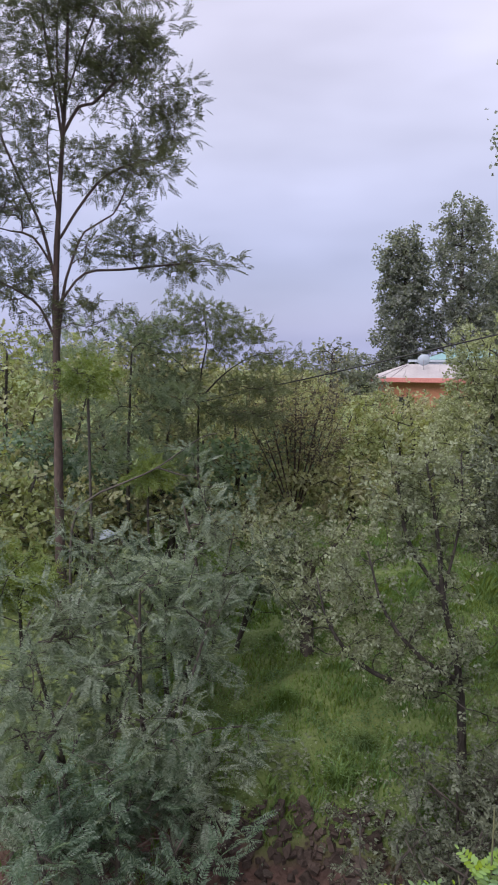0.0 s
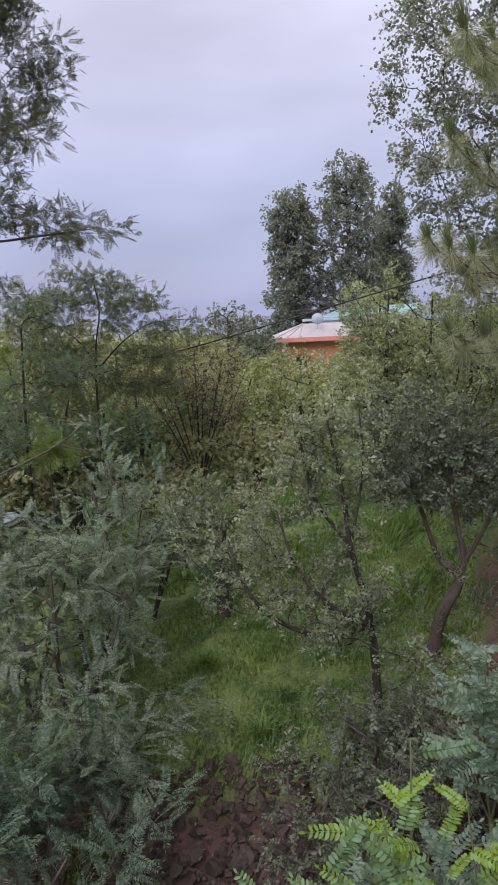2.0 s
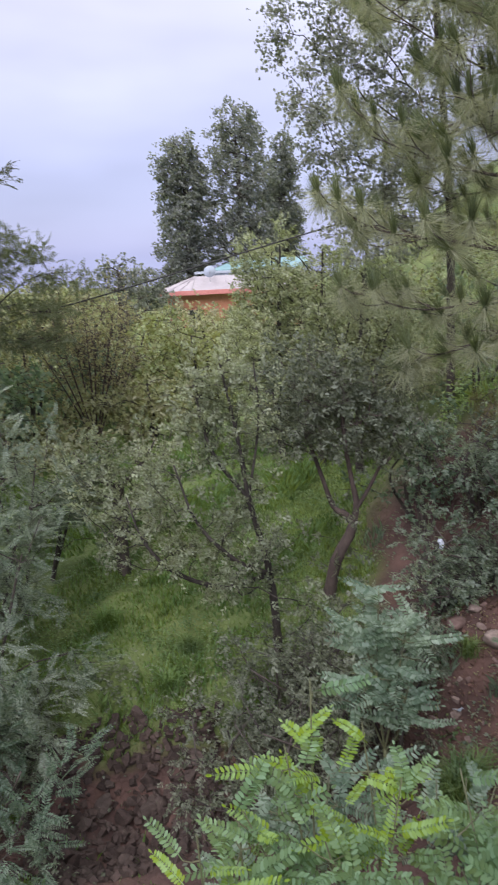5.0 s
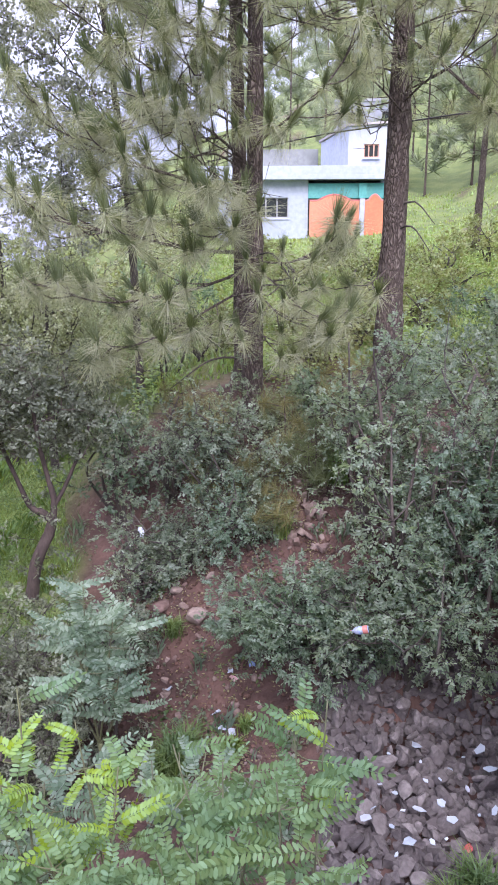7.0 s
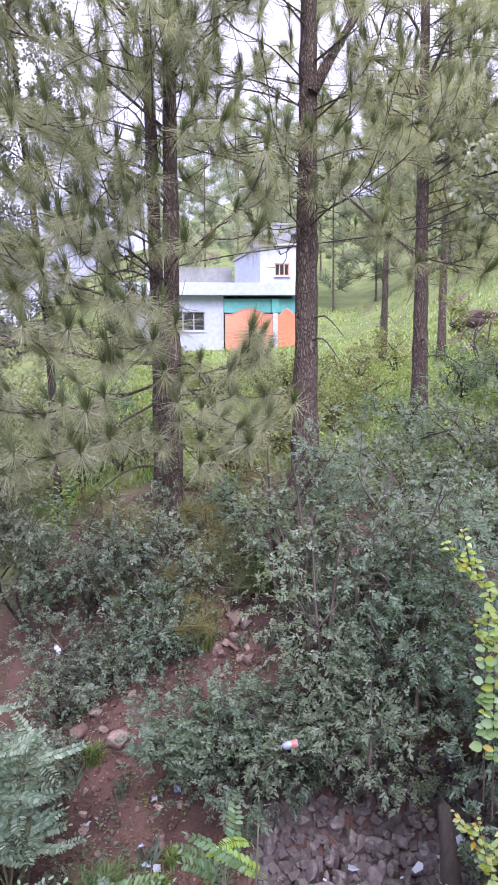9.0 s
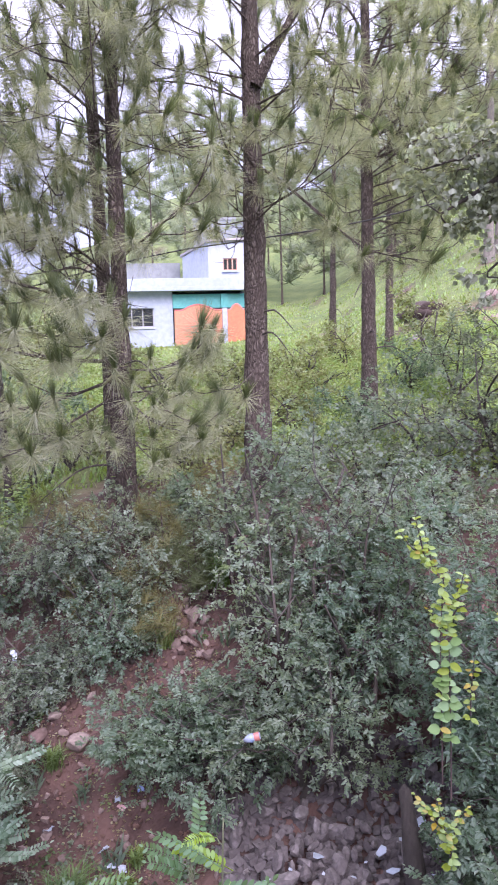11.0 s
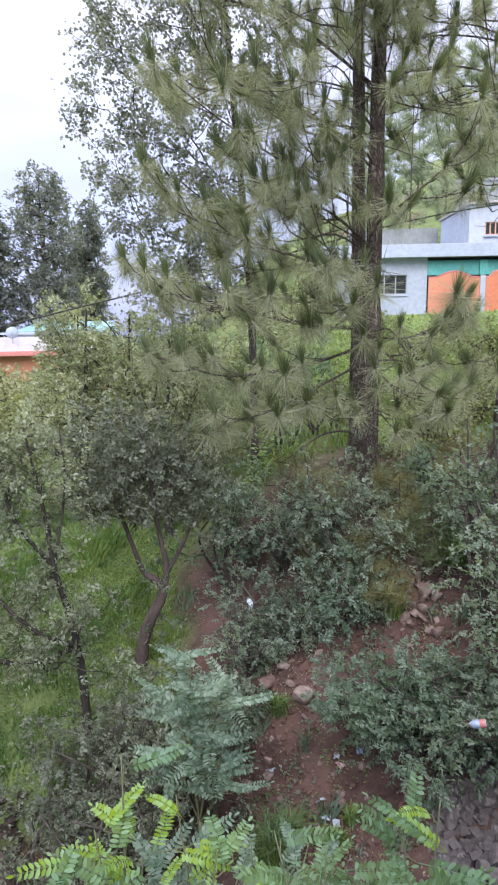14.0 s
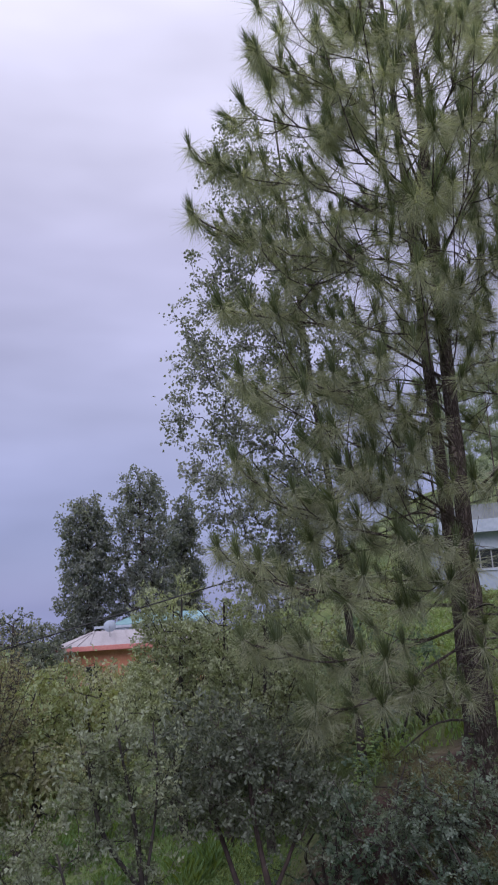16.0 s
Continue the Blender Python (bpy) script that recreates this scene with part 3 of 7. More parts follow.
def ground_height(x, y):
    x, y = np.asarray(x, float), np.asarray(y, float)
    d, b = np.hypot(x, y), np.degrees(np.arctan2(x, y))
    low = np.interp(d, [p[0] for p in LOW], [p[1] for p in LOW])
    high = np.interp(d, [p[0] for p in HIGH], [p[1] for p in HIGH])
    right = smooth_step(24, 40, b + 2.5 * np.sin(d * 1.3)) * (1 - smooth_step(120, 165, b))
    hill = smooth_step(54, 70, b) * (1 - smooth_step(120, 150, b)) * np.interp(d, [10, 17, 25, 40, 80, 200, 4500], [0, 0.35, 1.5, 5.6, 11, 24, 40])
    z = low + (high - low) * right + hill * right
    ridge = smooth_step(36, 46, b) * (1 - smooth_step(120, 150, b)) * np.interp(d, [62, 100, 200, 600, 4500], [0, 3, 15, 40, 60])
    z = z + ridge * right
    pit = np.exp(-(((b - 4) / 9) ** 2) - ((d - 5.8) / 0.6) ** 2)
    return z - 0.35 * pit + waves(x, y, 3, 2.2) * 0.09 * np.clip(d / 6, 0, 1) + waves(x, y, 5, 17.0, 2) * np.clip((d - 14) / 60, 0, 1.0) * 0.8


def build_ground():
    rings = np.concatenate([[0.03], np.arange(0.5, 4, 0.5), np.arange(4, 16, 0.14), 16 * 1.045 ** np.arange(0, 128)])
    bearings = np.concatenate([np.arange(-30, 85, 0.75), np.arange(85, 330, 5.0)])
    nb = len(bearings)
    R, B = np.meshgrid(rings, np.radians(bearings), indexing="ij")
    x, y = R * np.sin(B), R * np.cos(B)
    z = ground_height(x, y)
    z += np.where((R > 4) & (R < 16), waves(x, y, 9, 0.55, 3) * 0.035, 0)
    v = np.stack([x, y, z], -1).reshape(-1, 3)
    i, j = np.meshgrid(np.arange(len(rings) - 1), np.arange(nb), indexing="ij")
    a, b = i * nb + j, i * nb + (j + 1) % nb
    t = np.concatenate([np.stack([a, a + nb, b + nb], -1).reshape(-1, 3), np.stack([a, b + nb, b], -1).reshape(-1, 3)])
    v = np.concatenate([v, [[0, 0, float(z[0].mean())]]])
    t = np.concatenate([t, [[k, (k + 1) % nb, len(v) - 1] for k in range(nb)]])
    ob = new("ground", mesh_from("ground", v, t, [GROUND], None, True))
    tagged(ob, "red-brown soil ground with grass, a gully and a rising bank", "ground", kind="structure")


def ground_material():
    m, n, l = material("ground_soil_and_turf")
    out, bsdf, geo = n.new("ShaderNodeOutputMaterial"), n.new("ShaderNodeBsdfPrincipled"), n.new("ShaderNodeNewGeometry")
    cols = []
    for scale, a, b in ((1.9, (0.05, 0.029, 0.026), (0.122, 0.071, 0.06)), (0.7, (0.08, 0.122, 0.037), (0.145, 0.188, 0.06))):
        tex, mix, rr = n.new("ShaderNodeTexNoise"), n.new("ShaderNodeMix"), n.new("ShaderNodeMapRange")
        tex.inputs["Scale"].default_value, tex.inputs["Detail"].default_value = scale, 7.0
        l.new(geo.outputs["Position"], tex.inputs["Vector"])
        rr.inputs["From Min"].default_value, rr.inputs["From Max"].default_value = 0.35, 0.65
        l.new(tex.outputs["Fac"], rr.inputs[0])
        mix.data_type = "RGBA"
        mix.inputs["A"].default_value, mix.inputs["B"].default_value = (*a, 1), (*b, 1)
        l.new(rr.outputs[0], mix.inputs["Factor"])
        cols.append(mix.outputs["Result"])
    turf = n.new("ShaderNodeAttribute")
    turf.attribute_name = "turf"
    mix = n.new("ShaderNodeMix")
    mix.data_type = "RGBA"
    l.new(turf.outputs["Fac"], mix.inputs["Factor"])
    l.new(cols[0], mix.inputs["A"])
    l.new(cols[1], mix.inputs["B"])
    l.new(mix.outputs["Result"], bsdf.inputs["Base Color"])
    bsdf.inputs["Roughness"].default_value = 0.95
    tex, bmp = n.new("ShaderNodeTexNoise"), n.new("ShaderNodeBump")
    tex.inputs["Scale"].default_value, tex.inputs["Detail"].default_value = 14.0, 8.0
    l.new(geo.outputs["Position"], tex.inputs["Vector"])
    bmp.inputs["Strength"].default_value, bmp.inputs["Distance"].default_value = 0.8, 0.06
    l.new(tex.outputs["Fac"], bmp.inputs["Height"])
    l.new(bmp.outputs[0], bsdf.inputs["Normal"])
    l.new(bsdf.outputs[0], out.inputs[0])
    return m


def turf_at(x, y):
    """Where grass grows: 0 bare soil, 1 turf."""
    d, b = np.hypot(x, y), np.degrees(np.arctan2(x, y))
    clearing = smooth_step(6.6, 6.9, d + waves(x, y, 21, 1.4, 3) * 0.35) * (1 - smooth_step(24, 26.5, b + waves(x, y, 22, 2.0, 3) * 1.2))
    hill = smooth_step(9.5, 12.5, d + waves(x, y, 23, 2.0, 3) * 0.9)
    bald = smooth_step(0.55, 0.9, waves(x, y, 24, 3.1, 3)) * (d > 10) * (b > 30)
    for at_b, at_d, wide, deep in ((63.3, 27.5, 1.3, 1.6), (68.3, 26.6, 1.2, 0.9), (71.5, 35.0, 1.0, 2.0), (66.8, 26.0, 1.5, 0.8)):
        bald = np.maximum(bald, np.exp(-(((b - at_b) / wide) ** 2) - ((d - at_d) / deep) ** 2 + 0.6 * waves(x, y, 25, 1.5, 2)) * 1.3)
    return np.clip(np.maximum(clearing, hill) - bald, 0, 1)


GROUND = ground_material()
build_ground()
_g = bpy.data.objects["ground"].data
_co = np.zeros(len(_g.vertices) * 3, dtype=np.float32)
_g.vertices.foreach_get("co", _co)
_co = _co.reshape(-1, 3)
_g.attributes.new("turf", "FLOAT", "POINT").data.foreach_set("value", turf_at(_co[:, 0], _co[:, 1]).astype(np.float32))

# the plain wall of the house from whose window the view is taken
house_wall = new("wall_south")
tagged(house_wall, "plain beige plastered house wall behind the window", "wall", kind="structure")
part("wall_panel", boxed(-2.6, -1.1, -0.6, 2.6, -0.8, 6.2, bevel=0.02), PLASTER, house_wall)


# ---------------------------------------------------------------- far houses
def wall_with_holes(x0, x1, z0, z1, holes, y0, y1):
    """A wall in the xz plane from y0 to y1, with rectangular openings (xa, za, xb, zb) that go through it."""
    bm = bmesh.new()
    xs = sorted({x0, x1, *[h[0] for h in holes], *[h[2] for h in holes]})
    zs = sorted({z0, z1, *[h[1] for h in holes], *[h[3] for h in holes]})
    solid = {}
    for i in range(len(xs) - 1):
        for k in range(len(zs) - 1):
            cx, cz = (xs[i] + xs[i + 1]) / 2, (zs[k] + zs[k + 1]) / 2
            solid[i, k] = not any(h[0] < cx < h[2] and h[1] < cz < h[3] for h in holes)
    cache = {}

    def vert(i, k, y):
        if (i, k, y) not in cache:
            cache[i, k, y] = bm.verts.new((xs[i], y, zs[k]))
        return cache[i, k, y]
    for (i, k), s in solid.items():
        if not s:
            continue
        bm.faces.new([vert(i, k, y0), vert(i + 1, k, y0), vert(i + 1, k + 1, y0), vert(i, k + 1, y0)])
        bm.faces.new([vert(i, k + 1, y1), vert(i + 1, k + 1, y1), vert(i + 1, k, y1), vert(i, k, y1)])
        for di, dk, a, b in ((-1, 0, (i, k + 1), (i, k)), (1, 0, (i + 1, k), (i + 1, k + 1)), (0, -1, (i, k), (i + 1, k)), (0, 1, (i + 1, k + 1), (i, k + 1))):
            if not solid.get((i + di, k + dk), False):
                bm.faces.new([vert(*a, y0), vert(*a, y1), vert(*b, y1), vert(*b, y0)])
    return bm


def house_at(name, bearing, distance, z, label, turn=0.0):
    p = spot(bearing, distance, z)
    ob = empty(name, p, label, "house")
    ob.rotation_euler = (0, 0, radians(-bearing + turn))
    return ob


def window_in(parent, x0, z0, x1, z1, y, frame_mat, mullions=1, label="dark glazed window"):
    w = new("window")
    w.parent = parent
    tagged(w, label)
    t = 0.05
    fr = bmesh.new()
    for a in ((x0, y, z0, x1, y + 0.08, z0 + t), (x0, y, z1 - t, x1, y + 0.08, z1), (x0, y, z0 + t, x0 + t, y + 0.08, z1 - t), (x1 - t, y, z0 + t, x1, y + 0.08, z1 - t)):
        box(fr, *a)
    for k in range(mullions):
        mx = x0 + (x1 - x0) * (k + 1) / (mullions + 1)
        box(fr, mx - 0.03, y - 0.005, z0 + t, mx + 0.03, y + 0.08, z1 - t)
    part("frame", fr, frame_mat, w)
    part("pane", boxed(x0 + t, y + 0.03, z0 + t, x1 - t, y + 0.045, z1 - t), GLASS_DARK, w)
    sill = boxed(x0 - 0.06, y - 0.16, z0 - 0.09, x1 + 0.06, y + 0.02, z0 - 0.02, bevel=0.01)
    part("sill", sill, WHITE_WALL, w)
    return w


def white_house():
    """A white house on the slope: verandah with teal beam and orange screens, flat roof slab, a white room on top."""
    h = house_at("house", 42.95, 38.0, 4.2, "white plastered hillside house with teal beam and orange screens")
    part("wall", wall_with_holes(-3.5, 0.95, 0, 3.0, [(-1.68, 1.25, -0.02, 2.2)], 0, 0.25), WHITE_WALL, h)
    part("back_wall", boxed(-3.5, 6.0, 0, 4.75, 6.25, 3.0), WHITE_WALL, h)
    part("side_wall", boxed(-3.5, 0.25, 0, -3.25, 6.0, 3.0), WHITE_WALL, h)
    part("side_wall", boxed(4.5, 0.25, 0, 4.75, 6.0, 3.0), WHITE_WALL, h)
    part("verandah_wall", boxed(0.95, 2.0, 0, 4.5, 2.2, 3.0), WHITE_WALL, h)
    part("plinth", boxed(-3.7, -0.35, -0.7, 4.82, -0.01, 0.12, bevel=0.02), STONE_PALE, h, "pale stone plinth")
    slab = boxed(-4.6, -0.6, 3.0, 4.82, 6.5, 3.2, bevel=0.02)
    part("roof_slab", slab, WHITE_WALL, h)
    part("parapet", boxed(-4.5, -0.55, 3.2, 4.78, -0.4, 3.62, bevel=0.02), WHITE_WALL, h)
    part("beam", boxed(0.95, -0.05, 2.15, 4.75, 0.2, 2.85, bevel=0.015), TEAL_PAINT, h, "teal painted verandah beam")
    for x0, x1 in ((1.02, 3.45), (3.72, 4.66)):
        bm = bmesh.new()
        steps = 14
        front = []
        for k in range(steps + 1):
            u = k / steps
            front.append((x0 + (x1 - x0) * u, 2.02 + 0.28 * max(0.0, math.sin(math.pi * (u * 1.5 - 0.25)))))
        for y in (-0.14, -0.08):
            top = [bm.verts.new((x, y, z)) for x, z in front]
            bot = [bm.verts.new((x, y, 0.12)) for x, z in front]
            for k in range(steps):
                f = [top[k], top[k + 1], bot[k + 1], bot[k]]
                bm.faces.new(f if y > -0.1 else f[::-1])
        screen = part("screen", bm, ORANGE_PAINT, h, "orange arched verandah screen")
        hv = Heap()
        hv.add(*tube(np.array([(x, -0.11, z + 0.02) for x, z in front]), np.full(len(front), 0.05), 6))
        under("arch_rail", hv.mesh("arch_rail", RED_PAINT, True), screen)
    part("pillar", boxed(3.46, -0.18, 0, 3.71, 0.2, 2.15, bevel=0.02), WHITE_WALL, h)
    part("bracket", boxed(3.4, -0.2, 2.15, 3.77, -0.055, 2.85, bevel=0.01), TEAL_PAINT, h)
    window_in(h, -1.68, 1.25, -0.02, 2.2, 0.1, FRAME_GREY, 2)
    part("top_room", wall_with_holes(2.9, 4.75, 3.2, 5.55, [(3.66, 4.1, 4.4, 4.72)], 0.9, 1.1), WHITE_WALL, h)
    bm = bmesh.new()
    a = [bm.verts.new(c) for c in ((1.7, 4.3, 3.2), (2.9, 0.9, 3.2), (2.9, 0.9, 5.55), (1.7, 4.3, 5.15))]
    b = [bm.verts.new((v.co.x + 0.2, v.co.y + 0.08, v.co.z)) for v in a]
    bm.faces.new(a)
    bm.faces.new(b[::-1])
    for k in range(4):
        bm.faces.new([a[k], b[k], b[(k + 1) % 4], a[(k + 1) % 4]])
    bmesh.ops.recalc_face_normals(bm, faces=bm.faces)
    part("top_side_wall", bm, WHITE_WALL, h)
    bm = bmesh.new()
    ring = ((1.6, 4.4), (2.85, 0.75), (4.82, 0.75), (4.82, 5.0), (1.6, 5.0))
    lo = [bm.verts.new((x, y, 5.55 + (-0.33 if x < 2 else 0.0) + (0.1 if x > 4.5 else 0))) for x, y in ring]
    hi = [bm.verts.new((v.co.x, v.co.y, v.co.z + 0.1)) for v in lo]
    bm.faces.new(lo[::-1])
    bm.faces.new(hi)
    for k in range(5):
        bm.faces.new([lo[k], lo[(k + 1) % 5], hi[(k + 1) % 5], hi[k]])
    part("top_roof", bm, ROOF_WHITE, h)
    window_in(h, 3.66, 4.1, 4.4, 4.72, 0.95, BRICK_WALL, 2, "small barred window")
    part("parapet_wall", boxed(-3.4, 5.6, 3.2, 1.6, 5.8, 5.0, bevel=0.02), GREY_WALL, h, "dark grey wall on the roof")
    return h


def pale_house():
    """A second house, farther up the slope."""
    h = house_at("house", 49.3, 62.0, 8.5, "pale lavender house farther up the wooded slope")
    part("wall", wall_with_holes(-3.4, 1.9, 0, 6.0, [(-2.4, 4.3, -1.2, 5.3), (0.2, 4.3, 1.4, 5.3), (-2.4, 0.8, -1.2, 2.2)], 0, 0.3), LAVENDER_WALL, h)
    part("side_wall", boxed(-3.4, 0.3, 0, -3.1, 6, 6.0), LAVENDER_WALL, h)
    part("side_wall", boxed(1.6, 0.3, 0, 1.9, 6, 6.0), LAVENDER_WALL, h)
    part("roof", boxed(-3.5, -0.1, 6.0, 2.0, 6.1, 6.2, bevel=0.03), LAVENDER_WALL, h)
    part("floor_band", boxed(-3.6, -0.25, 2.9, 2.05, -0.01, 3.1, bevel=0.02), LAVENDER_WALL, h)
    for x, z, q in ((-2.4, 4.3, 5.3), (0.2, 4.3, 5.3), (-2.4, 0.8, 2.2)):
        window_in(h, x, z, x + 1.2, q, 0.1, FRAME_GREY, 1)
    return h


def red_house():
    """A low house past the thicket: red fascia, pale sloping roof, teal upper roof."""
    h = house_at("house", 13.0, 55.0, -1.6, "low orange house with red fascia and pale roof")
    part("wall", wall_with_holes(-2.9, 7, 0, 3.3, [(-1.5, 1.0, -0.4, 2.2), (1.5, 1.0, 2.6, 2.2)], 0, 0.25), BRICK_WALL, h, "orange plastered wall")
    part("side_wall", boxed(-2.9, 0.25, 0, -2.65, 5, 3.3), BRICK_WALL, h)
    part("side_wall", boxed(6.75, 0.25, 0, 7, 5, 3.3), BRICK_WALL, h)
    part("fascia", boxed(-3.85, -0.9, 3.3, 8, -0.75, 3.62, bevel=0.015), RED_PAINT, h, "red painted roof edge")
    bm = bmesh.new()
    lo = [bm.verts.new(c) for c in ((-3.85, -0.74, 3.35), (8, -0.74, 3.35), (8, 4.5, 4.25), (-1.0, 4.5, 4.25))]
    hi = [bm.verts.new((v.co.x, v.co.y, v.co.z + 0.2)) for v in lo]
    bm.faces.new(lo[::-1])
    bm.faces.new(hi)
    for k in range(4):
        bm.faces.new([lo[k], lo[(k + 1) % 4], hi[(k + 1) % 4], hi[k]])
    roof = part("roof", bm, ROOF_WHITE, h)
    for k in range(12):
        x = -3.0 + k * 0.9
        rib = bmesh.new()
        vs = [rib.verts.new(c) for c in ((x, -0.7, 3.56), (x + 0.07, -0.7, 3.56), (max(x, -0.9) + 0.07, 4.4, 4.45), (max(x, -0.9), 4.4, 4.45))]
        vt = [rib.verts.new((v.co.x, v.co.y, v.co.z + 0.05)) for v in vs]
        rib.faces.new(vt)
        for q in range(4):
            rib.faces.new([vs[q], vs[(q + 1) % 4], vt[(q + 1) % 4], vt[q]])
        part("seam", rib, ROOF_WHITE, roof)
    part("upper_wall", boxed(0.2, 4.6, 3.4, 8, 9, 4.75, bevel=0.02), WHITE_WALL, h)
    part("upper_fascia", boxed(-0.9, 4.45, 4.62, 8.2, 4.58, 4.8, bevel=0.01), WHITE_WALL, h)
    bm = bmesh.new()
    vs = [bm.verts.new(c) for c in ((0.4, 4.6, 4.8), (8.3, 4.6, 4.8), (8.3, 7.0, 5.5), (2.6, 7.0, 5.5))]
    vt = [bm.verts.new((v.co.x, v.co.y, v.co.z + 0.08)) for v in vs]
    bm.faces.new(vs[::-1])
    bm.faces.new(vt)
    for q in range(4):
        bm.faces.new([vs[q], vs[(q + 1) % 4], vt[(q + 1) % 4], vt[q]])
    part("upper_roof", bm, TEAL_ROOF, h, "teal sheet roof")
    for x in (-1.5, 1.5):
        window_in(h, x, 1.0, x + 1.1, 2.2, 0.1, FRAME_GREY, 1)
    return h


def dish():
    """A round satellite dish on a short pole on the low house's roof."""
    p = spot(13.3, 57.2, 2.42)
    d = empty("satellite_dish", p, "white round satellite dish on a short roof pole", "satellite dish")
    d.rotation_euler = (0, 0, radians(-13))
    v, t = [], []
    rings, seg = 5, 20
    for k in range(rings + 1):
        r = 0.46 * k / rings
        for s in range(seg):
            a = s * 2 * math.pi / seg
            v.append((r * math.cos(a), 0.35 * r * r / 0.46, r * math.sin(a)))
    for k in range(rings):
        for s in range(seg):
            a, b = k * seg + s, k * seg + (s + 1) % seg
            t += [(a, b, b + seg), (a, b + seg, a + seg)]
    v = np.array(v)
    back = v + np.array((0, 0.02, 0))
    me = mesh_from("bowl", np.concatenate([v, back]) @ np.array(Matrix.Rotation(radians(20), 3, "X")).T + np.array((0, -0.15, 0.75)), np.concatenate([np.array(t), np.array(t)[:, ::-1] + len(v)]), [PLASTIC_WHITE], None, True)
    under("bowl", me, d)
    hv = Heap()
    hv.add(*tube([(0, 0.05, -0.1), (0, 0.05, 0.4), (0, 0.0, 0.78)], [0.03, 0.03, 0.03], 8))
    under("pole", hv.mesh("pole", FRAME_GREY, True), d)
    hv = Heap()
    hv.add(*tube([(0, -0.12, 0.4), (0, -0.4, 0.55), (0, -0.55, 0.78)], [0.012, 0.012, 0.02], 6))
    under("feed_arm", hv.mesh("feed_arm", FRAME_GREY, True), d)


def cable():
    """A black cable that sags across the valley."""
    line = [spot(b, d, z) for b, d, z in ((-6.0, 15.5, 3.19), (1.0, 14.0, 3.72), (4.7, 13.0, 3.96), (14.8, 12.2, 4.52), (28.3, 12.0, 5.21), (42.7, 12.0, 5.97), (50.1, 12.2, 6.22), (59.3, 12.3, 6.48), (70.1, 12.5, 6.98), (85, 13, 7.60))]
    c = curve_through(line, 0.4)
    hv = Heap()
    hv.add(*tube(c, np.full(len(c), 0.012), 5))
    ob = new("cable", hv.mesh("cable", CABLE_BLACK, True))
    tagged(ob, "black overhead cable strung across the valley", "cable")


white_house()
pale_house()
red_house()
dish()
cable()

# ---------------------------------------------------------------- leaves
r0 = np.random.default_rng(5)
ROUND = simple_leaf(0.85, 0.1, 0.05, 0.4)
FEATHER = [compound_leaf(7, r0, None, 0.1, 0.36, 0.18) for _ in range(5)]
FEATHER_LONG = [compound_leaf(12, r0, None, 0.22, 0.36, 0.125) for _ in range(5)]
QUICK_ROUND = quick_leaf(0.9)
QUICK, QUICK_NARROW = quick_leaf(0.62), quick_leaf(0.42)
TWIGS = [leafy_twig(8, r0, quick_leaf(0.62, 0.06), 0.41) for _ in range(6)]
TWIGS_FAR = [leafy_twig(5, r0, quick_leaf(0.74, 0.06), 0.5) for _ in range(6)]
TWIGS_NEAR = [leafy_twig(8, r0, simple_leaf(0.52, 0.07, 0.12), 0.43) for _ in range(6)]
FEATHER_WIDE = [compound_leaf(4, r0, None, 0.15, 0.5, 0.3) for _ in range(4)]
ROSETTES = [leafy_twig(7, r0, quick_leaf(0.6, 0.12), 0.5, 1.2, -0.2) for _ in range(6)]
NEAR_LEAFLET = oval_leaf(0.45)
TUFTS = [needle_brush(130, r0, 0.98, 0.007, 60, 165, 0.25, False) for _ in range(6)]
YOUNG = [needle_brush(84, r0, 0.8, 0.013, 1, 24, 0.0, False) for _ in range(6)]
TOP_TUFTS = [needle_brush(40, r0, 1.0, 0.02, 5, 130, 0.2, False) for _ in range(4)]
TUFTS_FAR = [needle_brush(21, r0, 1.0, 0.04, 5, 100, 0.25, False) for _ in range(4)]


# ---------------------------------------------------------------- far trees
def far_poplar(bearing, distance, top, half, seed, label):
    p = spot(bearing, distance)
    z0 = p[2]
    h = top - z0
    lobes = [(p[0], p[1], z0 + h * u, half * w, half * w, h * 0.13) for u, w in ((0.26, 1.1), (0.4, 1.22), (0.54, 1.2), (0.68, 1.1), (0.8, 0.95), (0.9, 0.66))]
    leafy("poplar_tree", label, "tree", [([p, p + (0.2, 0, h * 0.5), p + (0, 0, h * 0.95)], 0.32, 0.04)], lobes, 560, 28, QUICK, 0.29, LEAF_POPLAR_HAZED, BARK, seed, 0.7, 3, 0.018, group="distant poplars", shoots=24, shoot_len=1.6)


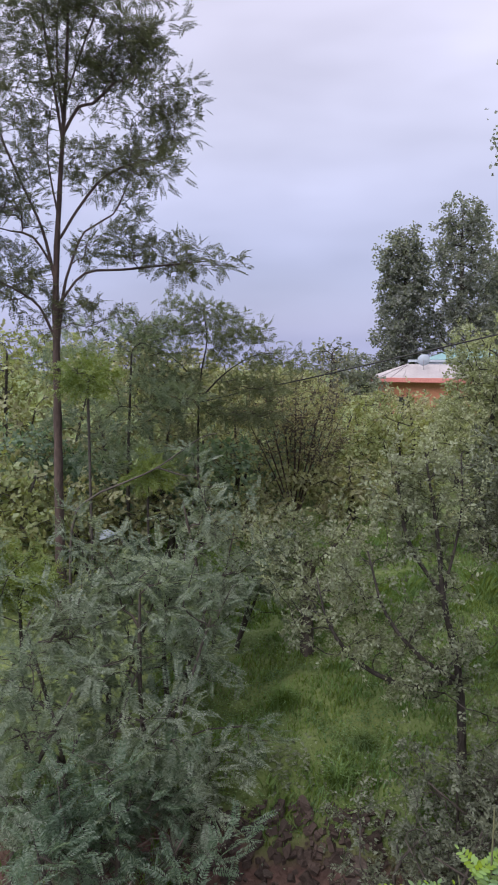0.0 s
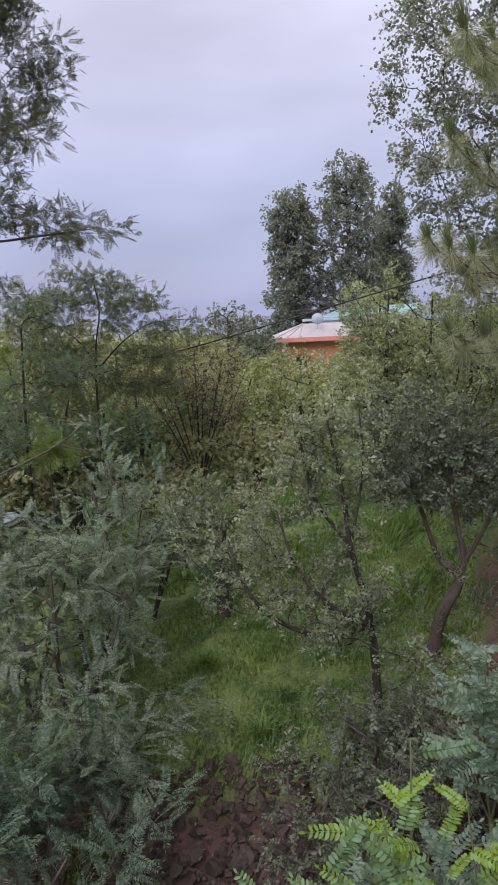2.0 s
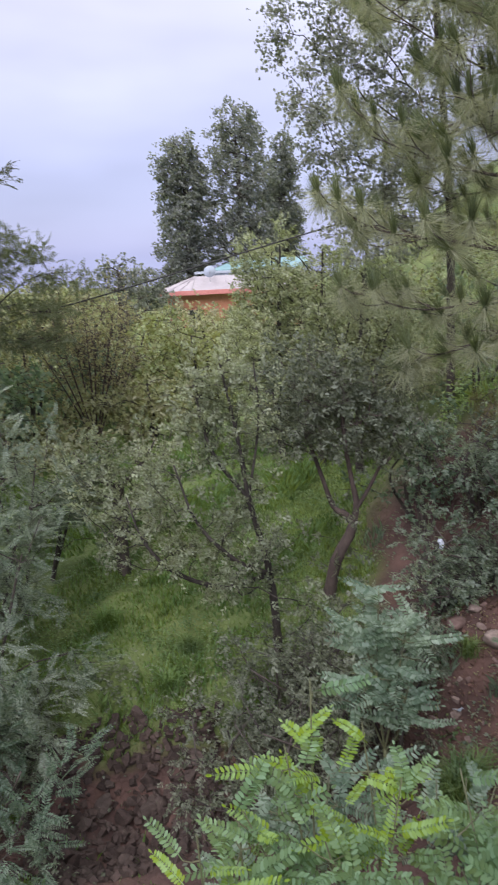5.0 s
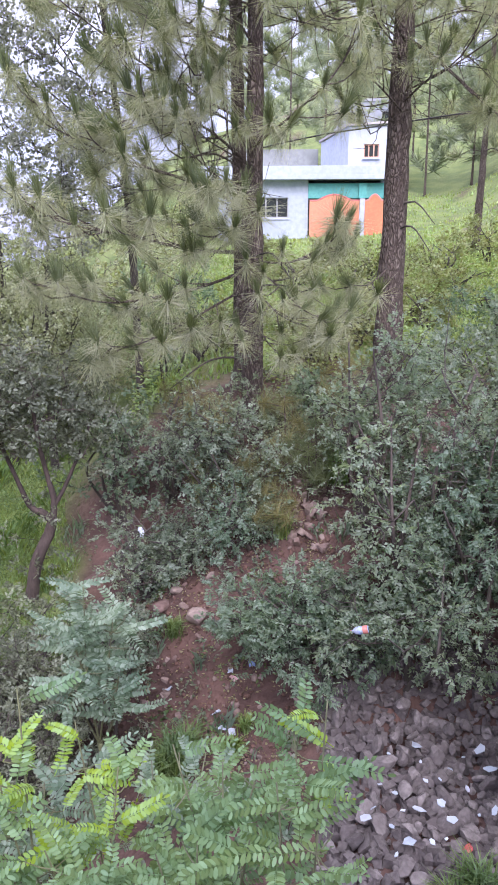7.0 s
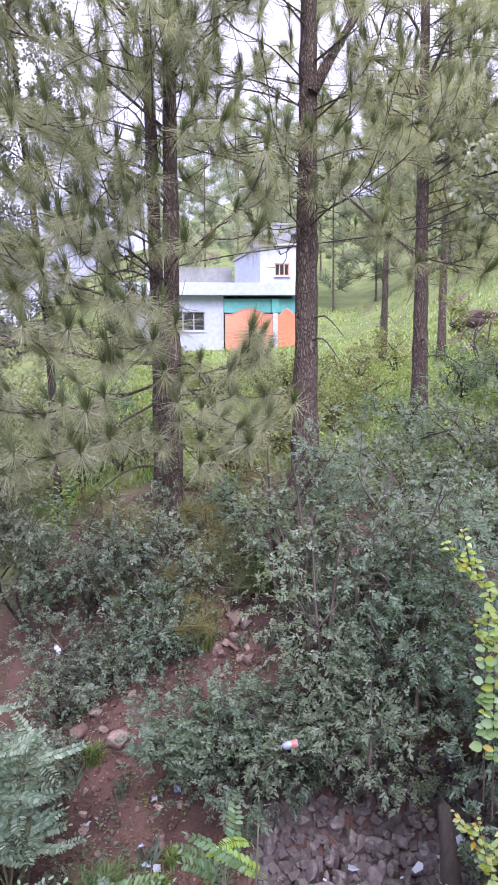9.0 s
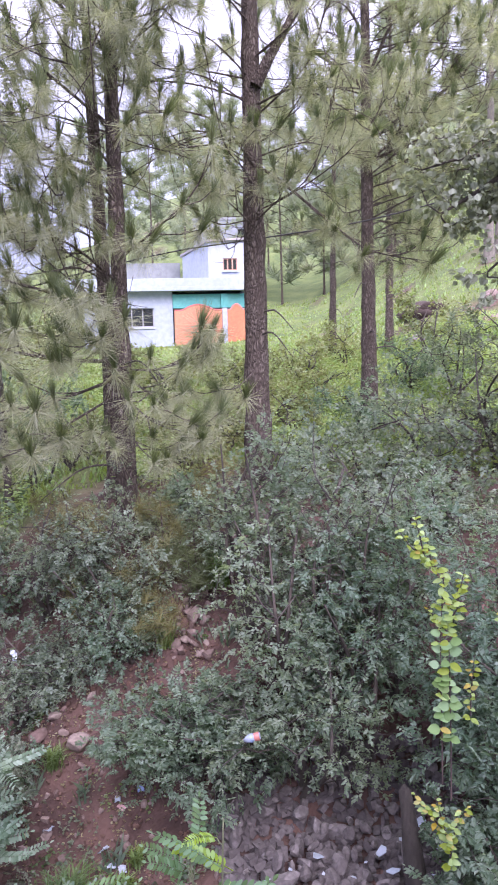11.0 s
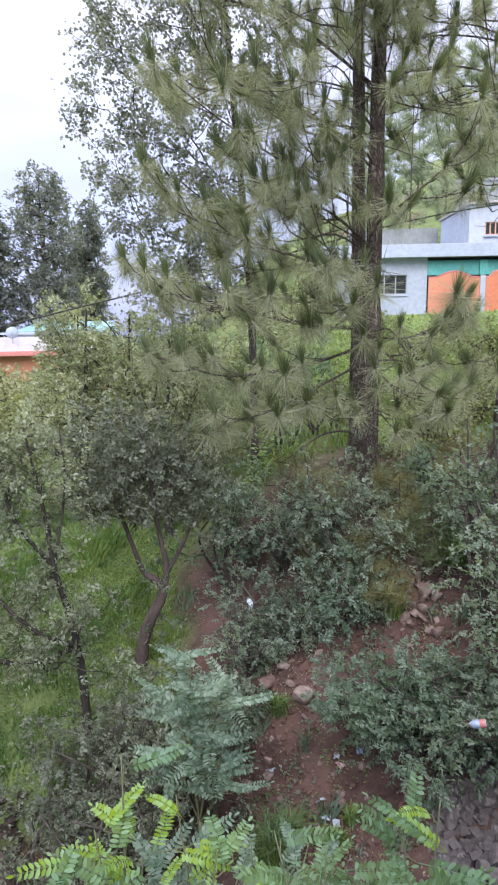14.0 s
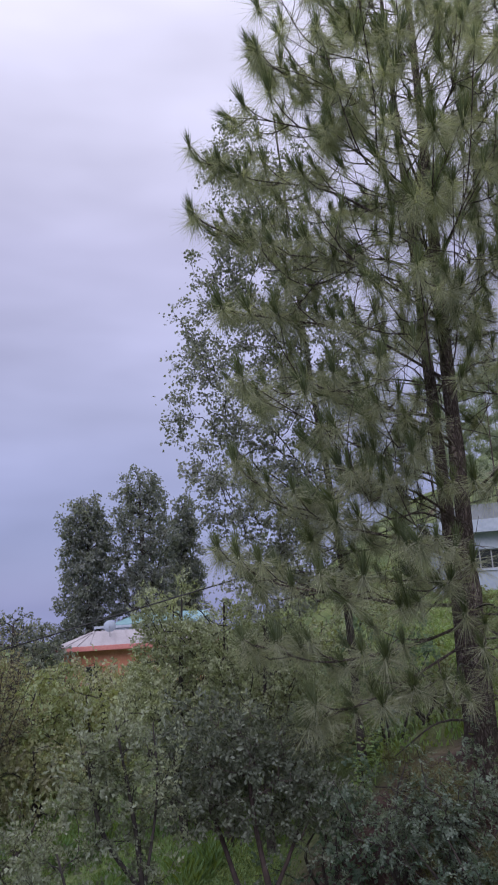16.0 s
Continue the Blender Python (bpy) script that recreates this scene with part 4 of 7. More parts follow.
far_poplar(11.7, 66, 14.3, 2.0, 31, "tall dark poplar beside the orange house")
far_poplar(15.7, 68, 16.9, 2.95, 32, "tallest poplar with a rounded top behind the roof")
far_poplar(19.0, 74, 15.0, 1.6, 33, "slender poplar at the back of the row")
# the first two of these trees share the haze-tinted poplar leaf colour
for b, d, top, half, sd, mt in ((6.3, 48, 5.0, 1.15, 41, LEAF_POPLAR_HAZED), (8.4, 50, 3.9, 1.1, 42, LEAF_POPLAR_HAZED), (10.2, 62, 3.9, 1.2, 43, LEAF_POPLAR), (0.6, 46, 3.5, 1.9, 44, LEAF_BACK), (3.4, 52, 3.2, 1.8, 45, LEAF_MID), (-4.0, 44, 4.2, 2.0, 46, LEAF_BACK), (-8.5, 46, 5.0, 2.2, 47, LEAF_MID), (-13.5, 44, 5.3, 2.4, 48, LEAF_BACK), (-18.5, 45, 5.4, 2.5, 49, LEAF_MID)):
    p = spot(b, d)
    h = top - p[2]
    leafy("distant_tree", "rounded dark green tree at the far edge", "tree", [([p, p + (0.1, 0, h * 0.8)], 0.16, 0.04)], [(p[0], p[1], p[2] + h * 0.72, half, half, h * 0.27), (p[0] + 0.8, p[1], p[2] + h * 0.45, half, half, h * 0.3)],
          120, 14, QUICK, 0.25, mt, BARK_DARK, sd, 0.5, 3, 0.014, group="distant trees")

# thicket behind the clearing: rounded bushes and small trees, row behind row
THICKET = (  # bearing, distance, top height, half width, material
    (-19.0, 15, 5.0, 1.8, LEAF_BACK), (-15.0, 17, 5.2, 1.9, LEAF_MID), (-11.5, 15, 4.9, 1.5, LEAF_BACK), (-8.0, 16, 5.2, 1.6, LEAF_BACK), (-5.5, 18, 4.7, 1.7, LEAF_MID),
    (-2.5, 19, 4.2, 1.6, LEAF_BACK), (0.5, 21, 4.2, 1.7, LEAF_MID), (6.0, 20, 3.7, 1.8, LEAF_MID), (3.0, 27, 3.9, 2.2, LEAF_BACK), (9.0, 24, 3.25, 1.6, LEAF_MID),
    (12.5, 22, 3.35, 1.5, LEAF_BACK), (16.0, 19, 3.5, 1.6, LEAF_MID), (11.0, 33, 2.75, 2.0, LEAF_BACK), (15.0, 30, 2.8, 2.0, LEAF_BACK), (19.0, 24, 4.2, 1.9, LEAF_MID),
    (-14.0, 12.2, 2.6, 1.2, LEAF_BACK), (-18.5, 11.5, 2.9, 1.1, LEAF_MID), (-6.5, 13.0, 2.5, 1.2, LEAF_BACK), (-22.0, 13, 3.6, 1.5, LEAF_BACK), (-25.0, 16, 4.6, 2.0, LEAF_MID),
    (-1.5, 14.8, 1.6, 0.8, LEAF_BACK), (7.8, 15.5, 2.2, 1.1, LEAF_BACK), (23.5, 22, 4.4, 1.8, LEAF_MID), (27.5, 20, 5.0, 1.8, LEAF_MID), (31.0, 24, 6.2, 2.0, LEAF_BACK),
    (35.0, 28, 6.6, 2.0, LEAF_MID), (21.5, 15, 3.0, 1.3, LEAF_BACK), (26.0, 14, 3.4, 1.2, LEAF_BACK),
    (-11.0, 13.6, 3.1, 1.1, LEAF_SHRUB_GREEN), (-3.8, 14.2, 3.0, 1.1, LEAF_SHRUB_GREEN), (-16.5, 13.5, 3.4, 1.2, LEAF_SHRUB_GREEN), (4.6, 18.0, 3.0, 1.2, LEAF_BACK), (11.5, 18.5, 2.9, 1.2, LEAF_MID), (-1.2, 16.5, 3.2, 1.1, LEAF_BACK), (1.6, 17.5, 3.0, 1.1, LEAF_SHRUB_GREEN),
)
for k, (b, d, top, half, mt) in enumerate(THICKET):
    p = spot(b, d)
    h = top - p[2]
    rk = np.random.default_rng(200 + k)
    lobes = [(p[0], p[1], p[2] + h * 0.6, half * 0.75, half * 0.75, h * 0.34)] + [(p[0] + rk.normal(0, half * 0.6), p[1] - half * rk.uniform(0, 0.7), p[2] + h * (0.15 + 0.15 * q), half * 0.5, half * 0.45, h * 0.16) for q in range(5)]
    leafy("thicket_tree", "rounded green bushy tree in the thicket", "tree", [([p, p + (0.1, 0, h * 0.35), p + (rk.normal(0, 0.2), 0, h * 0.85)], 0.07, 0.02), ([p + (0.1, 0, 0), p + (half * 0.4, 0.1, h * 0.6)], 0.05, 0.015)],
          lobes, 92, 5, TWIGS_FAR, 0.25, mt, BARK_DARK, 300 + k, 0.34, 3, 0.005, group="thicket trees")

# ---------------------------------------------------------------- the trees round the clearing
# tall locust with a forked trunk and layered feathery crown
def on(*pairs):
    return [spot(b, 10.0, z) for b, z in pairs]


leafy("locust_tree", "tall airy locust tree with forked dark trunk", "tree",
      [([spot(-14.9, 10.0), *on((-14.8, 2.5), (-14.6, 4.5), (-14.5, 5.35), (-14.2, 6.1), (-13.7, 7.1), (-13.3, 7.9), (-13.0, 8.8), (-12.8, 9.6))], 0.078, 0.01),
       (on((-14.6, 4.4), (-14.0, 5.2), (-13.4, 5.57), (-12.3, 6.0), (-10.2, 6.23), (-9.0, 6.65)), 0.026, 0.007),
       (on((-14.6, 4.6), (-15.7, 5.03), (-16.9, 5.2), (-18.4, 5.34)), 0.022, 0.006), (on((-14.5, 5.35), (-15.3, 5.99), (-16.4, 6.46), (-17.7, 7.0), (-18.5, 7.5)), 0.024, 0.007),
       (on((-14.5, 5.5), (-16.0, 5.91), (-17.5, 5.97), (-19.0, 6.03)), 0.018, 0.006), (on((-13.7, 7.1), (-14.1, 7.65), (-14.6, 8.24), (-14.9, 8.75)), 0.02, 0.006),
       (on((-13.6, 7.2), (-12.5, 7.53), (-11.5, 7.58), (-10.0, 7.83)), 0.016, 0.005), (on((-14.2, 6.2), (-14.8, 6.96), (-14.3, 7.6)), 0.014, 0.005),
       (on((-14.2, 5.1), (-12.4, 5.47), (-9.5, 5.53), (-6.1, 5.6), (-2.8, 5.66)), 0.016, 0.005), (on((-14.1, 5.9), (-12.7, 6.29), (-10.6, 6.72), (-7.7, 6.92)), 0.018, 0.006),
       (on((-13.4, 7.6), (-12.2, 8.2), (-11.0, 8.7)), 0.014, 0.005), (on((-13.6, 7.3), (-13.9, 8.1), (-13.6, 9.0)), 0.014, 0.005)],
      [(*spot(b, 10.0, z), rx, rx * 0.9, max(rz, 0.28)) for b, z, rx, rz in ((-11.1, 8.45, 1.0, 0.5), (-8.6, 8.1, 0.55, 0.32), (-16.3, 8.0, 0.7, 0.6), (-10.8, 7.85, 0.75, 0.25), (-5.6, 7.65, 0.5, 0.22), (-6.8, 7.4, 0.55, 0.25), (-10.6, 6.8, 0.75, 0.28), (-7.9, 6.9, 0.55, 0.22),
                                                                  (-16.7, 6.3, 0.6, 0.2), (-16.8, 7.4, 0.5, 0.3), (-10.3, 5.75, 0.75, 0.18), (-5.6, 5.72, 0.6, 0.16), (-3.0, 5.7, 0.45, 0.2), (-17.3, 5.35, 0.55, 0.22), (-14.6, 9.0, 0.9, 0.5), (-9.9, 9.1, 0.8, 0.5), (-13.6, 5.0, 0.7, 0.2), (-8.4, 6.2, 0.35, 0.15), (-18.5, 6.8, 0.7, 0.5), (-19.5, 5.6, 0.8, 0.4))],
      540, 11, FEATHER, 0.215, LEAF_LOCUST, BARK_RED, 11, 0.24, 3, 0.0028, 0.0, 0.45, flat=0.3, up=1.2)
# second locust, lower, behind the first
p = spot(-3.8, 13.0)
x, y, z = p
leafy("locust_tree", "smaller locust tree with umbrella-like leaf layers", "tree",
      [([p, (x - 0.05, y, 2.6), (x, y, 3.9), (x + 0.12, y, 4.6), (x + 0.06, y, 5.15)], 0.03, 0.008), ([(x, y, 3.6), (x + 0.45, y, 4.05), (x + 0.95, y, 4.35), (x + 1.5, y, 4.4)], 0.012, 0.005), ([(x, y, 3.7), (x - 0.35, y, 4.2), (x - 0.95, y, 4.6)], 0.012, 0.005)],
      [(x + dx, y + dy, zz, 0.42, 0.42, 0.13) for dx, dy, zz in ((-0.15, 0, 5.2), (0.3, 0.1, 5.05), (-0.8, -0.2, 4.85), (-0.2, 0.2, 4.8), (0.5, -0.1, 4.72), (1.05, 0.1, 4.68), (-1.3, 0, 4.5), (-0.6, -0.3, 4.4), (0.25, 0.2, 4.4), (0.95, -0.1, 4.3), (1.55, 0, 4.3), (-1.0, 0.1, 4.0), (-0.2, -0.2, 3.95), (0.6, 0.1, 3.85), (1.2, 0, 3.8), (-0.6, 0, 3.5), (0.3, 0, 3.4), (0.9, 0, 3.3), (-0.2, 0, 3.0))],
      240, 10, FEATHER, 0.21, LEAF_LOCUST_MID, BARK_DARK, 12, 0.3, 3, 0.002, 0.08, 0.5, flat=0.4)
p = spot(-9.5, 12.5)
x, y, z = p
leafy("locust_tree", "dark locust tree standing in the thicket", "tree",
      [([p, (x, y, 2.4), (x + 0.1, y, 4.4)], 0.04, 0.012)],
      [(x, y, 4.7, 0.9, 0.7, 0.4), (x - 0.9, y, 4.3, 0.7, 0.7, 0.4), (x + 0.6, y, 3.8, 0.8, 0.7, 0.4), (x - 0.5, y, 3.3, 0.9, 0.7, 0.4), (x + 0.2, y, 2.6, 0.9, 0.7, 0.4)],
      170, 10, FEATHER, 0.22, LEAF_SHRUB, BARK_DARK, 13, 0.3, 3, 0.002, 0.1, 0.5, flat=0.4)
# fresh yellow-green sprays on saplings in the shade
for b, d, zz, rr, sd in ((-12.4, 9.5, 4.15, 0.27, 14), (-8.0, 11.0, 2.65, 0.22, 15), (-18.0, 7.6, 2.2, 0.35, 16)):
    p = spot(b, d)
    x, y, z = p
    leafy("locust_sapling", "young locust sapling with fresh light green leaves", "sapling", [([p, (x, y, z + 0.6 * (zz - z)), (x, y, zz)], 0.02, 0.008)],
          [(x, y, zz, rr, rr, rr * 0.7)], 26, 9, FEATHER, 0.24, LEAF_FRESH, BARK_DARK, sd, 0.2, 2, 0.004, 0.3, 0.5, flat=0.5, group="fresh saplings")

# leaning bare limb across the thicket
hv = Heap()
for line_, r_ in (([spot(-14.3, 9.2), spot(-13.9, 9.2, 2.26), spot(-12.4, 9.2, 2.65), spot(-9.9, 9.2, 2.83), spot(-7.2, 9.2, 3.02), spot(-3.8, 9.3, 3.38), spot(-2.5, 9.3, 3.43)], 0.026), ([spot(-7.2, 9.2, 3.02), spot(-5.6, 9.2, 2.93), spot(-3.9, 9.2, 2.88)], 0.012)):
    c = curve_through(line_)
    hv.add(*tube(c, np.linspace(r_, 0.006, len(c)), 6))
tagged(new("dead_sapling", hv.mesh("dead_sapling", BARK, True)), "bare leaning sapling arching through the thicket", "sapling")

# bluish locust saplings at the left of the clearing
for k, (b, d, top, half, n) in enumerate(((-8.0, 6.9, 2.6, 0.85, 84), (-3.5, 8.8, 2.9, 0.5, 32), (-14.5, 6.6, 2.2, 0.9, 80), (-19.5, 6.2, 1.9, 0.9, 70), (-10.5, 5.6, 0.9, 0.7, 50), (-5.0, 6.1, 0.55, 0.4, 26), (-16.0, 5.2, 0.9, 0.8, 54), (-6.5, 7.9, 2.4, 0.7, 46), (-1.0, 9.5, 2.2, 0.7, 40), (-22, 7.5, 2.6, 1.0, 80), (-11.5, 7.8, 2.7, 0.9, 80))):
    p = spot(b, d)
    x, y, z = p
    h = top - z
    rk = np.random.default_rng(60 + k)
    leafy("locust_sapling", "bluish green locust sapling with feathery drooping leaves", "sapling",
          [([p, (x + rk.normal(0, 0.1), y, z + h * 0.45), (x + rk.normal(0, 0.25), y, z + h * 0.9)], 0.035, 0.01), ([p + (0.03, 0, 0.1), (x + half * 0.5, y, z + h * 0.55), (x + half * 0.7, y, z + h * 0.75)], 0.02, 0.008)],
          [(x, y, z + h * 0.9, half * 0.3, half * 0.3, h * 0.05)] + [(x + half * (1.05 - 0.75 * u) * rk.uniform(0.5, 1) * math.cos(a), y + half * (1.05 - 0.75 * u) * rk.uniform(0.5, 1) * math.sin(a), z + h * (0.32 + 0.54 * u), half * 0.38, half * 0.38, 0.06)
                                                                    for u, a in ((q / 11 + rk.uniform(-0.04, 0.04), q * 2.4) for q in range(12))],
          int(n * (0.6 if d > 6 else 0.38)), 6, FEATHER_LONG, 0.29, LEAF_SHRUB_GREEN if d < 6 else LEAF_LOCUST_BLUE if k % 3 else LEAF_SHRUB, BARK, 70 + k, 0.27, 3, 0.004, 0.15, 0.4, flat=0.3, up=2.2, shoots=14, shoot_len=0.5, group="locust saplings")

# twiggy brown-green bush beyond the grass
p = spot(3.6, 15.0)
x, y, z = p
leafy("twiggy_bush", "thin brownish bush with many upright twigs", "bush",
      [([p, (x + dx * 0.35, y + dy * 0.3, z + 1.0), (x + dx * 1.1, y + dy, z + 2.7)], 0.018, 0.004) for dx, dy in ((-1.1, 0), (-0.85, 0.3), (-0.55, -0.2), (-0.25, 0.25), (0, -0.25), (0.2, 0.2), (0.5, -0.2), (0.75, 0.2), (1.05, 0))],
      [(x, y, z + 2.45, 1.15, 0.9, 0.6), (x - 0.4, y, z + 1.8, 0.9, 0.7, 0.6), (x + 0.4, y, z + 1.8, 0.9, 0.7, 0.6)], 300, 9, QUICK_NARROW, 0.065, LEAF_BROWN, BARK_RED, 51, 0.34, 5, 0.0028, -0.4, 0.5, up=0.2, shoots=34, shoot_len=0.7)

# pear tree that leans over the grass, sparse leathery leaves
p = spot(17.4, 7.5)
q = [spot(16.9, 7.45, 1.15), spot(15.4, 7.4, 2.05), spot(14.9, 7.4, 2.6), spot(13.6, 7.4, 3.55)]
leafy("pear_tree", "old leaning pear tree with sparse leathery leaves", "tree",
      [([p, *q], 0.055, 0.008), ([q[0], spot(13.0, 7.3, 1.1), spot(9.0, 7.2, 1.35), spot(6.5, 7.2, 1.75), spot(5.5, 7.3, 2.2)], 0.027, 0.007),
       ([q[1], spot(12.6, 7.4, 2.6), spot(11.5, 7.4, 3.3)], 0.02, 0.006), ([q[1], spot(16.5, 7.4, 2.9), spot(16.3, 7.4, 3.5)], 0.018, 0.006), ([q[0], spot(14.0, 7.2, 1.45), spot(11.0, 7.2, 1.9), spot(9.5, 7.3, 2.5)], 0.03, 0.008)],
      [(*spot(12.5, 7.4, 3.2), 0.35, 0.4, 0.4), (*spot(14.6, 7.4, 2.95), 0.4, 0.4, 0.5), (*spot(12.0, 7.4, 2.7), 0.4, 0.4, 0.5), (*spot(9.5, 7.3, 1.9), 0.55, 0.4, 0.45), (*spot(6.5, 7.2, 1.9), 0.5, 0.4, 0.5),
       (*spot(15.5, 7.4, 1.6), 0.4, 0.5, 0.55), (*spot(12.5, 7.2, 1.3), 0.45, 0.5, 0.4), (*spot(18.0, 7.3, 0.9), 0.45, 0.4, 0.6), (*spot(8.0, 7.2, 1.5), 0.4, 0.4, 0.22), (*spot(11.0, 7.2, 1.3), 0.4, 0.4, 0.22)],
      180, 5, ROSETTES, 0.112, LEAF_PEAR, BARK_DARK, 52, 0.17, 3, 0.003, 0.0, 0.6, up=0.6, shoots=46, shoot_len=0.6, clothe=90)
p = spot(4.8, 9.4)
x, y, z = p
leafy("pear_tree", "small pear tree with a stout grey trunk", "tree",
      [([p, (x - 0.02, y, 1.2), (x + 0.02, y, 1.7)], 0.1, 0.075), ([(x, y, 1.6), (x + 0.4, y, 2.0), (x + 0.55, y, 2.25)], 0.03, 0.008), ([(x, y, 1.6), (x - 0.35, y, 1.95), (x - 0.5, y, 2.2)], 0.03, 0.008)],
      [(x - 0.3, y, 1.95, 0.5, 0.5, 0.3), (x + 0.5, y, 1.9, 0.55, 0.5, 0.3), (x + 0.1, y, 1.45, 0.6, 0.5, 0.3)],
      110, 5, ROSETTES, 0.12, LEAF_PEAR, BARK, 53, 0.2, 3, 0.003, 0.0, 0.6, up=0.6, shoots=20, shoot_len=0.5, clothe=30)
# dark round tree with a bent, forked trunk
p = spot(21.8, 8.5)
leafy("fruit_tree", "dark fruit tree with bent reddish forked trunk", "tree",
      [([p, spot(22.4, 8.5, 0.8), spot(23.6, 8.5, 1.16), spot(24.0, 8.5, 1.38)], 0.085, 0.06), ([spot(23.9, 8.5, 1.34), spot(23.1, 8.5, 1.46), spot(22.3, 8.5, 1.55), spot(21.2, 8.5, 2.04), spot(19.8, 8.5, 2.64)], 0.048, 0.012),
       ([spot(24.0, 8.5, 1.36), spot(24.2, 8.5, 1.6), spot(23.5, 8.45, 2.2), spot(23.0, 8.4, 3.0)], 0.045, 0.012), ([spot(24.1, 8.5, 1.5), spot(25.0, 8.5, 1.71), spot(26.7, 8.6, 2.21), spot(27.8, 8.7, 2.6)], 0.03, 0.01)],
      [(*spot(21.0, 8.5, 3.1), 0.7, 0.7, 0.5), (*spot(19.0, 8.5, 2.7), 0.5, 0.6, 0.45), (*spot(24.0, 8.4, 2.9), 0.75, 0.7, 0.5), (*spot(27.0, 8.6, 2.6), 0.5, 0.6, 0.35), (*spot(21.5, 8.5, 2.5), 0.6, 0.6, 0.3), (*spot(26.0, 8.5, 2.2), 0.4, 0.4, 0.2)],
      260, 6, ROSETTES, 0.14, LEAF_DARK, BARK_RED, 54, 0.2, 3, 0.0032, 0.25, 0.6, up=0.5, clothe=12)
# green trees behind it
for k, (b, d, top, half, mt, n) in enumerate(((18.3, 13.5, 5.1, 0.95, LEAF_SOFT, 160), (21.5, 13.0, 5.0, 1.15, LEAF_SOFT, 180), (17.7, 14.5, 5.0, 0.8, LEAF_SOFT, 130), (24.5, 12.5, 4.6, 1.0, LEAF_SOFT, 150), (25.0, 15.5, 6.0, 1.3, LEAF_SOFT, 170))):
    p = spot(b, d)
    x, y, z = p
    h = top - z
    leafy("slope_tree", "dense small-leaved green tree behind the clearing", "tree", [([p, (x, y, z + h * 0.4), (x + 0.1, y, z + h * 0.9)], 0.08, 0.015), ([(x, y, z + 0.4), (x + half * 0.5, y, z + h * 0.6)], 0.04, 0.012)],
          [(x, y, z + h * 0.8, half * 0.6, half * 0.7, h * 0.19), (x, y, z + h * 0.58, half, half, h * 0.22), (x - half * 0.4, y, z + h * 0.46, half * 0.8, half * 0.8, h * 0.16), (x + half * 0.4, y, z + h * 0.46, half * 0.8, half * 0.8, h * 0.16)],
          int(n * 0.85), 7, TWIGS, 0.175, mt, BARK_DARK, 80 + k, 0.26, 3, 0.005, 0.2, 0.7, shoots=12, shoot_len=0.6, group="trees behind the clearing")
# tall poplar behind the pine, round fluttering leaves
p = spot(31.5, 12.3)
x, y, z = spot(27.5, 11.5)
leafy("poplar_tree", "tall poplar with small round fluttering leaves", "tree", [([p, (p[0] - 0.1, p[1], 5), (p[0] - 0.5, p[1], 9), (p[0] - 0.8, p[1], 13.2)], 0.06, 0.015)],
      [(x - 0.4, y, 5.0, 0.8, 0.9, 0.6), (x - 0.55, y, 6.4, 1.05, 1.1, 1.0), (x - 0.75, y, 8.2, 0.95, 1.1, 1.0), (x - 0.3, y, 9.8, 1.2, 1.1, 1.0), (x - 0.2, y, 11.6, 0.9, 0.9, 1.2), (x + 0.7, y + 0.2, 8.5, 0.8, 0.9, 2.0), (x + 0.5, y + 0.3, 5.5, 0.8, 0.8, 1.2),
       (*spot(19.9, 11.5, 8.7), 0.3, 0.3, 0.45), (*spot(19.4, 11.5, 7.6), 0.26, 0.3, 0.4), (*spot(20.3, 11.5, 6.7), 0.3, 0.3, 0.4), (*spot(21.0, 11.5, 9.6), 0.35, 0.3, 0.5)],
      760, 44, QUICK_ROUND, 0.053, LEAF_POPLAR_PALE, BARK, 55, 0.28, 3, 0.003, 0.55, 0.6, up=0.15, shoots=30, shoot_len=0.7)
# poplar boughs that hang in from beside the view
p = spot(80, 9.0)
x, y, z = p
leafy("poplar_tree", "broad-leaved poplar with low hanging boughs", "tree",
      [([p, (x, y, 4.5), (x, y + 0.1, 7.5)], 0.12, 0.03), ([(x, y, 4.4), spot(75, 9, 5.9), spot(70, 9, 6.5), spot(66.5, 9, 6.6), spot(63.2, 9, 6.5)], 0.05, 0.008), ([(x, y, 4.0), spot(76, 8.8, 5.2), spot(71, 8.6, 5.6), spot(68.0, 8.6, 5.3)], 0.04, 0.01),
       ([spot(70, 9, 6.5), spot(67.5, 9, 6.25), spot(64.6, 9, 6.0)], 0.014, 0.006)],
      [(*spot(64.6, 9, 6.55), 0.42, 0.4, 0.4), (*spot(67.4, 9, 6.6), 0.5, 0.5, 0.45), (*spot(70.3, 9, 6.6), 0.55, 0.6, 0.5), (*spot(73.4, 9, 6.5), 0.55, 0.7, 0.65), (*spot(66.0, 8.9, 6.05), 0.5, 0.4, 0.22), (*spot(69.4, 8.8, 6.05), 0.5, 0.4, 0.25), (*spot(72.6, 8.8, 5.9), 0.4, 0.5, 0.35),
       (*spot(68.6, 8.6, 5.35), 0.3, 0.3, 0.18), (*spot(67.6, 8.6, 5.12), 0.16, 0.2, 0.1), (*spot(72.8, 8.6, 5.2), 0.22, 0.3, 0.25), (*spot(79, 9, 7.2), 1.1, 1.0, 1.0)],
      400, 20, ROUND, 0.084, LEAF_POPLAR_NEAR, BARK, 56, 0.24, 3, 0.005, 0.55, 0.5, up=0.15)


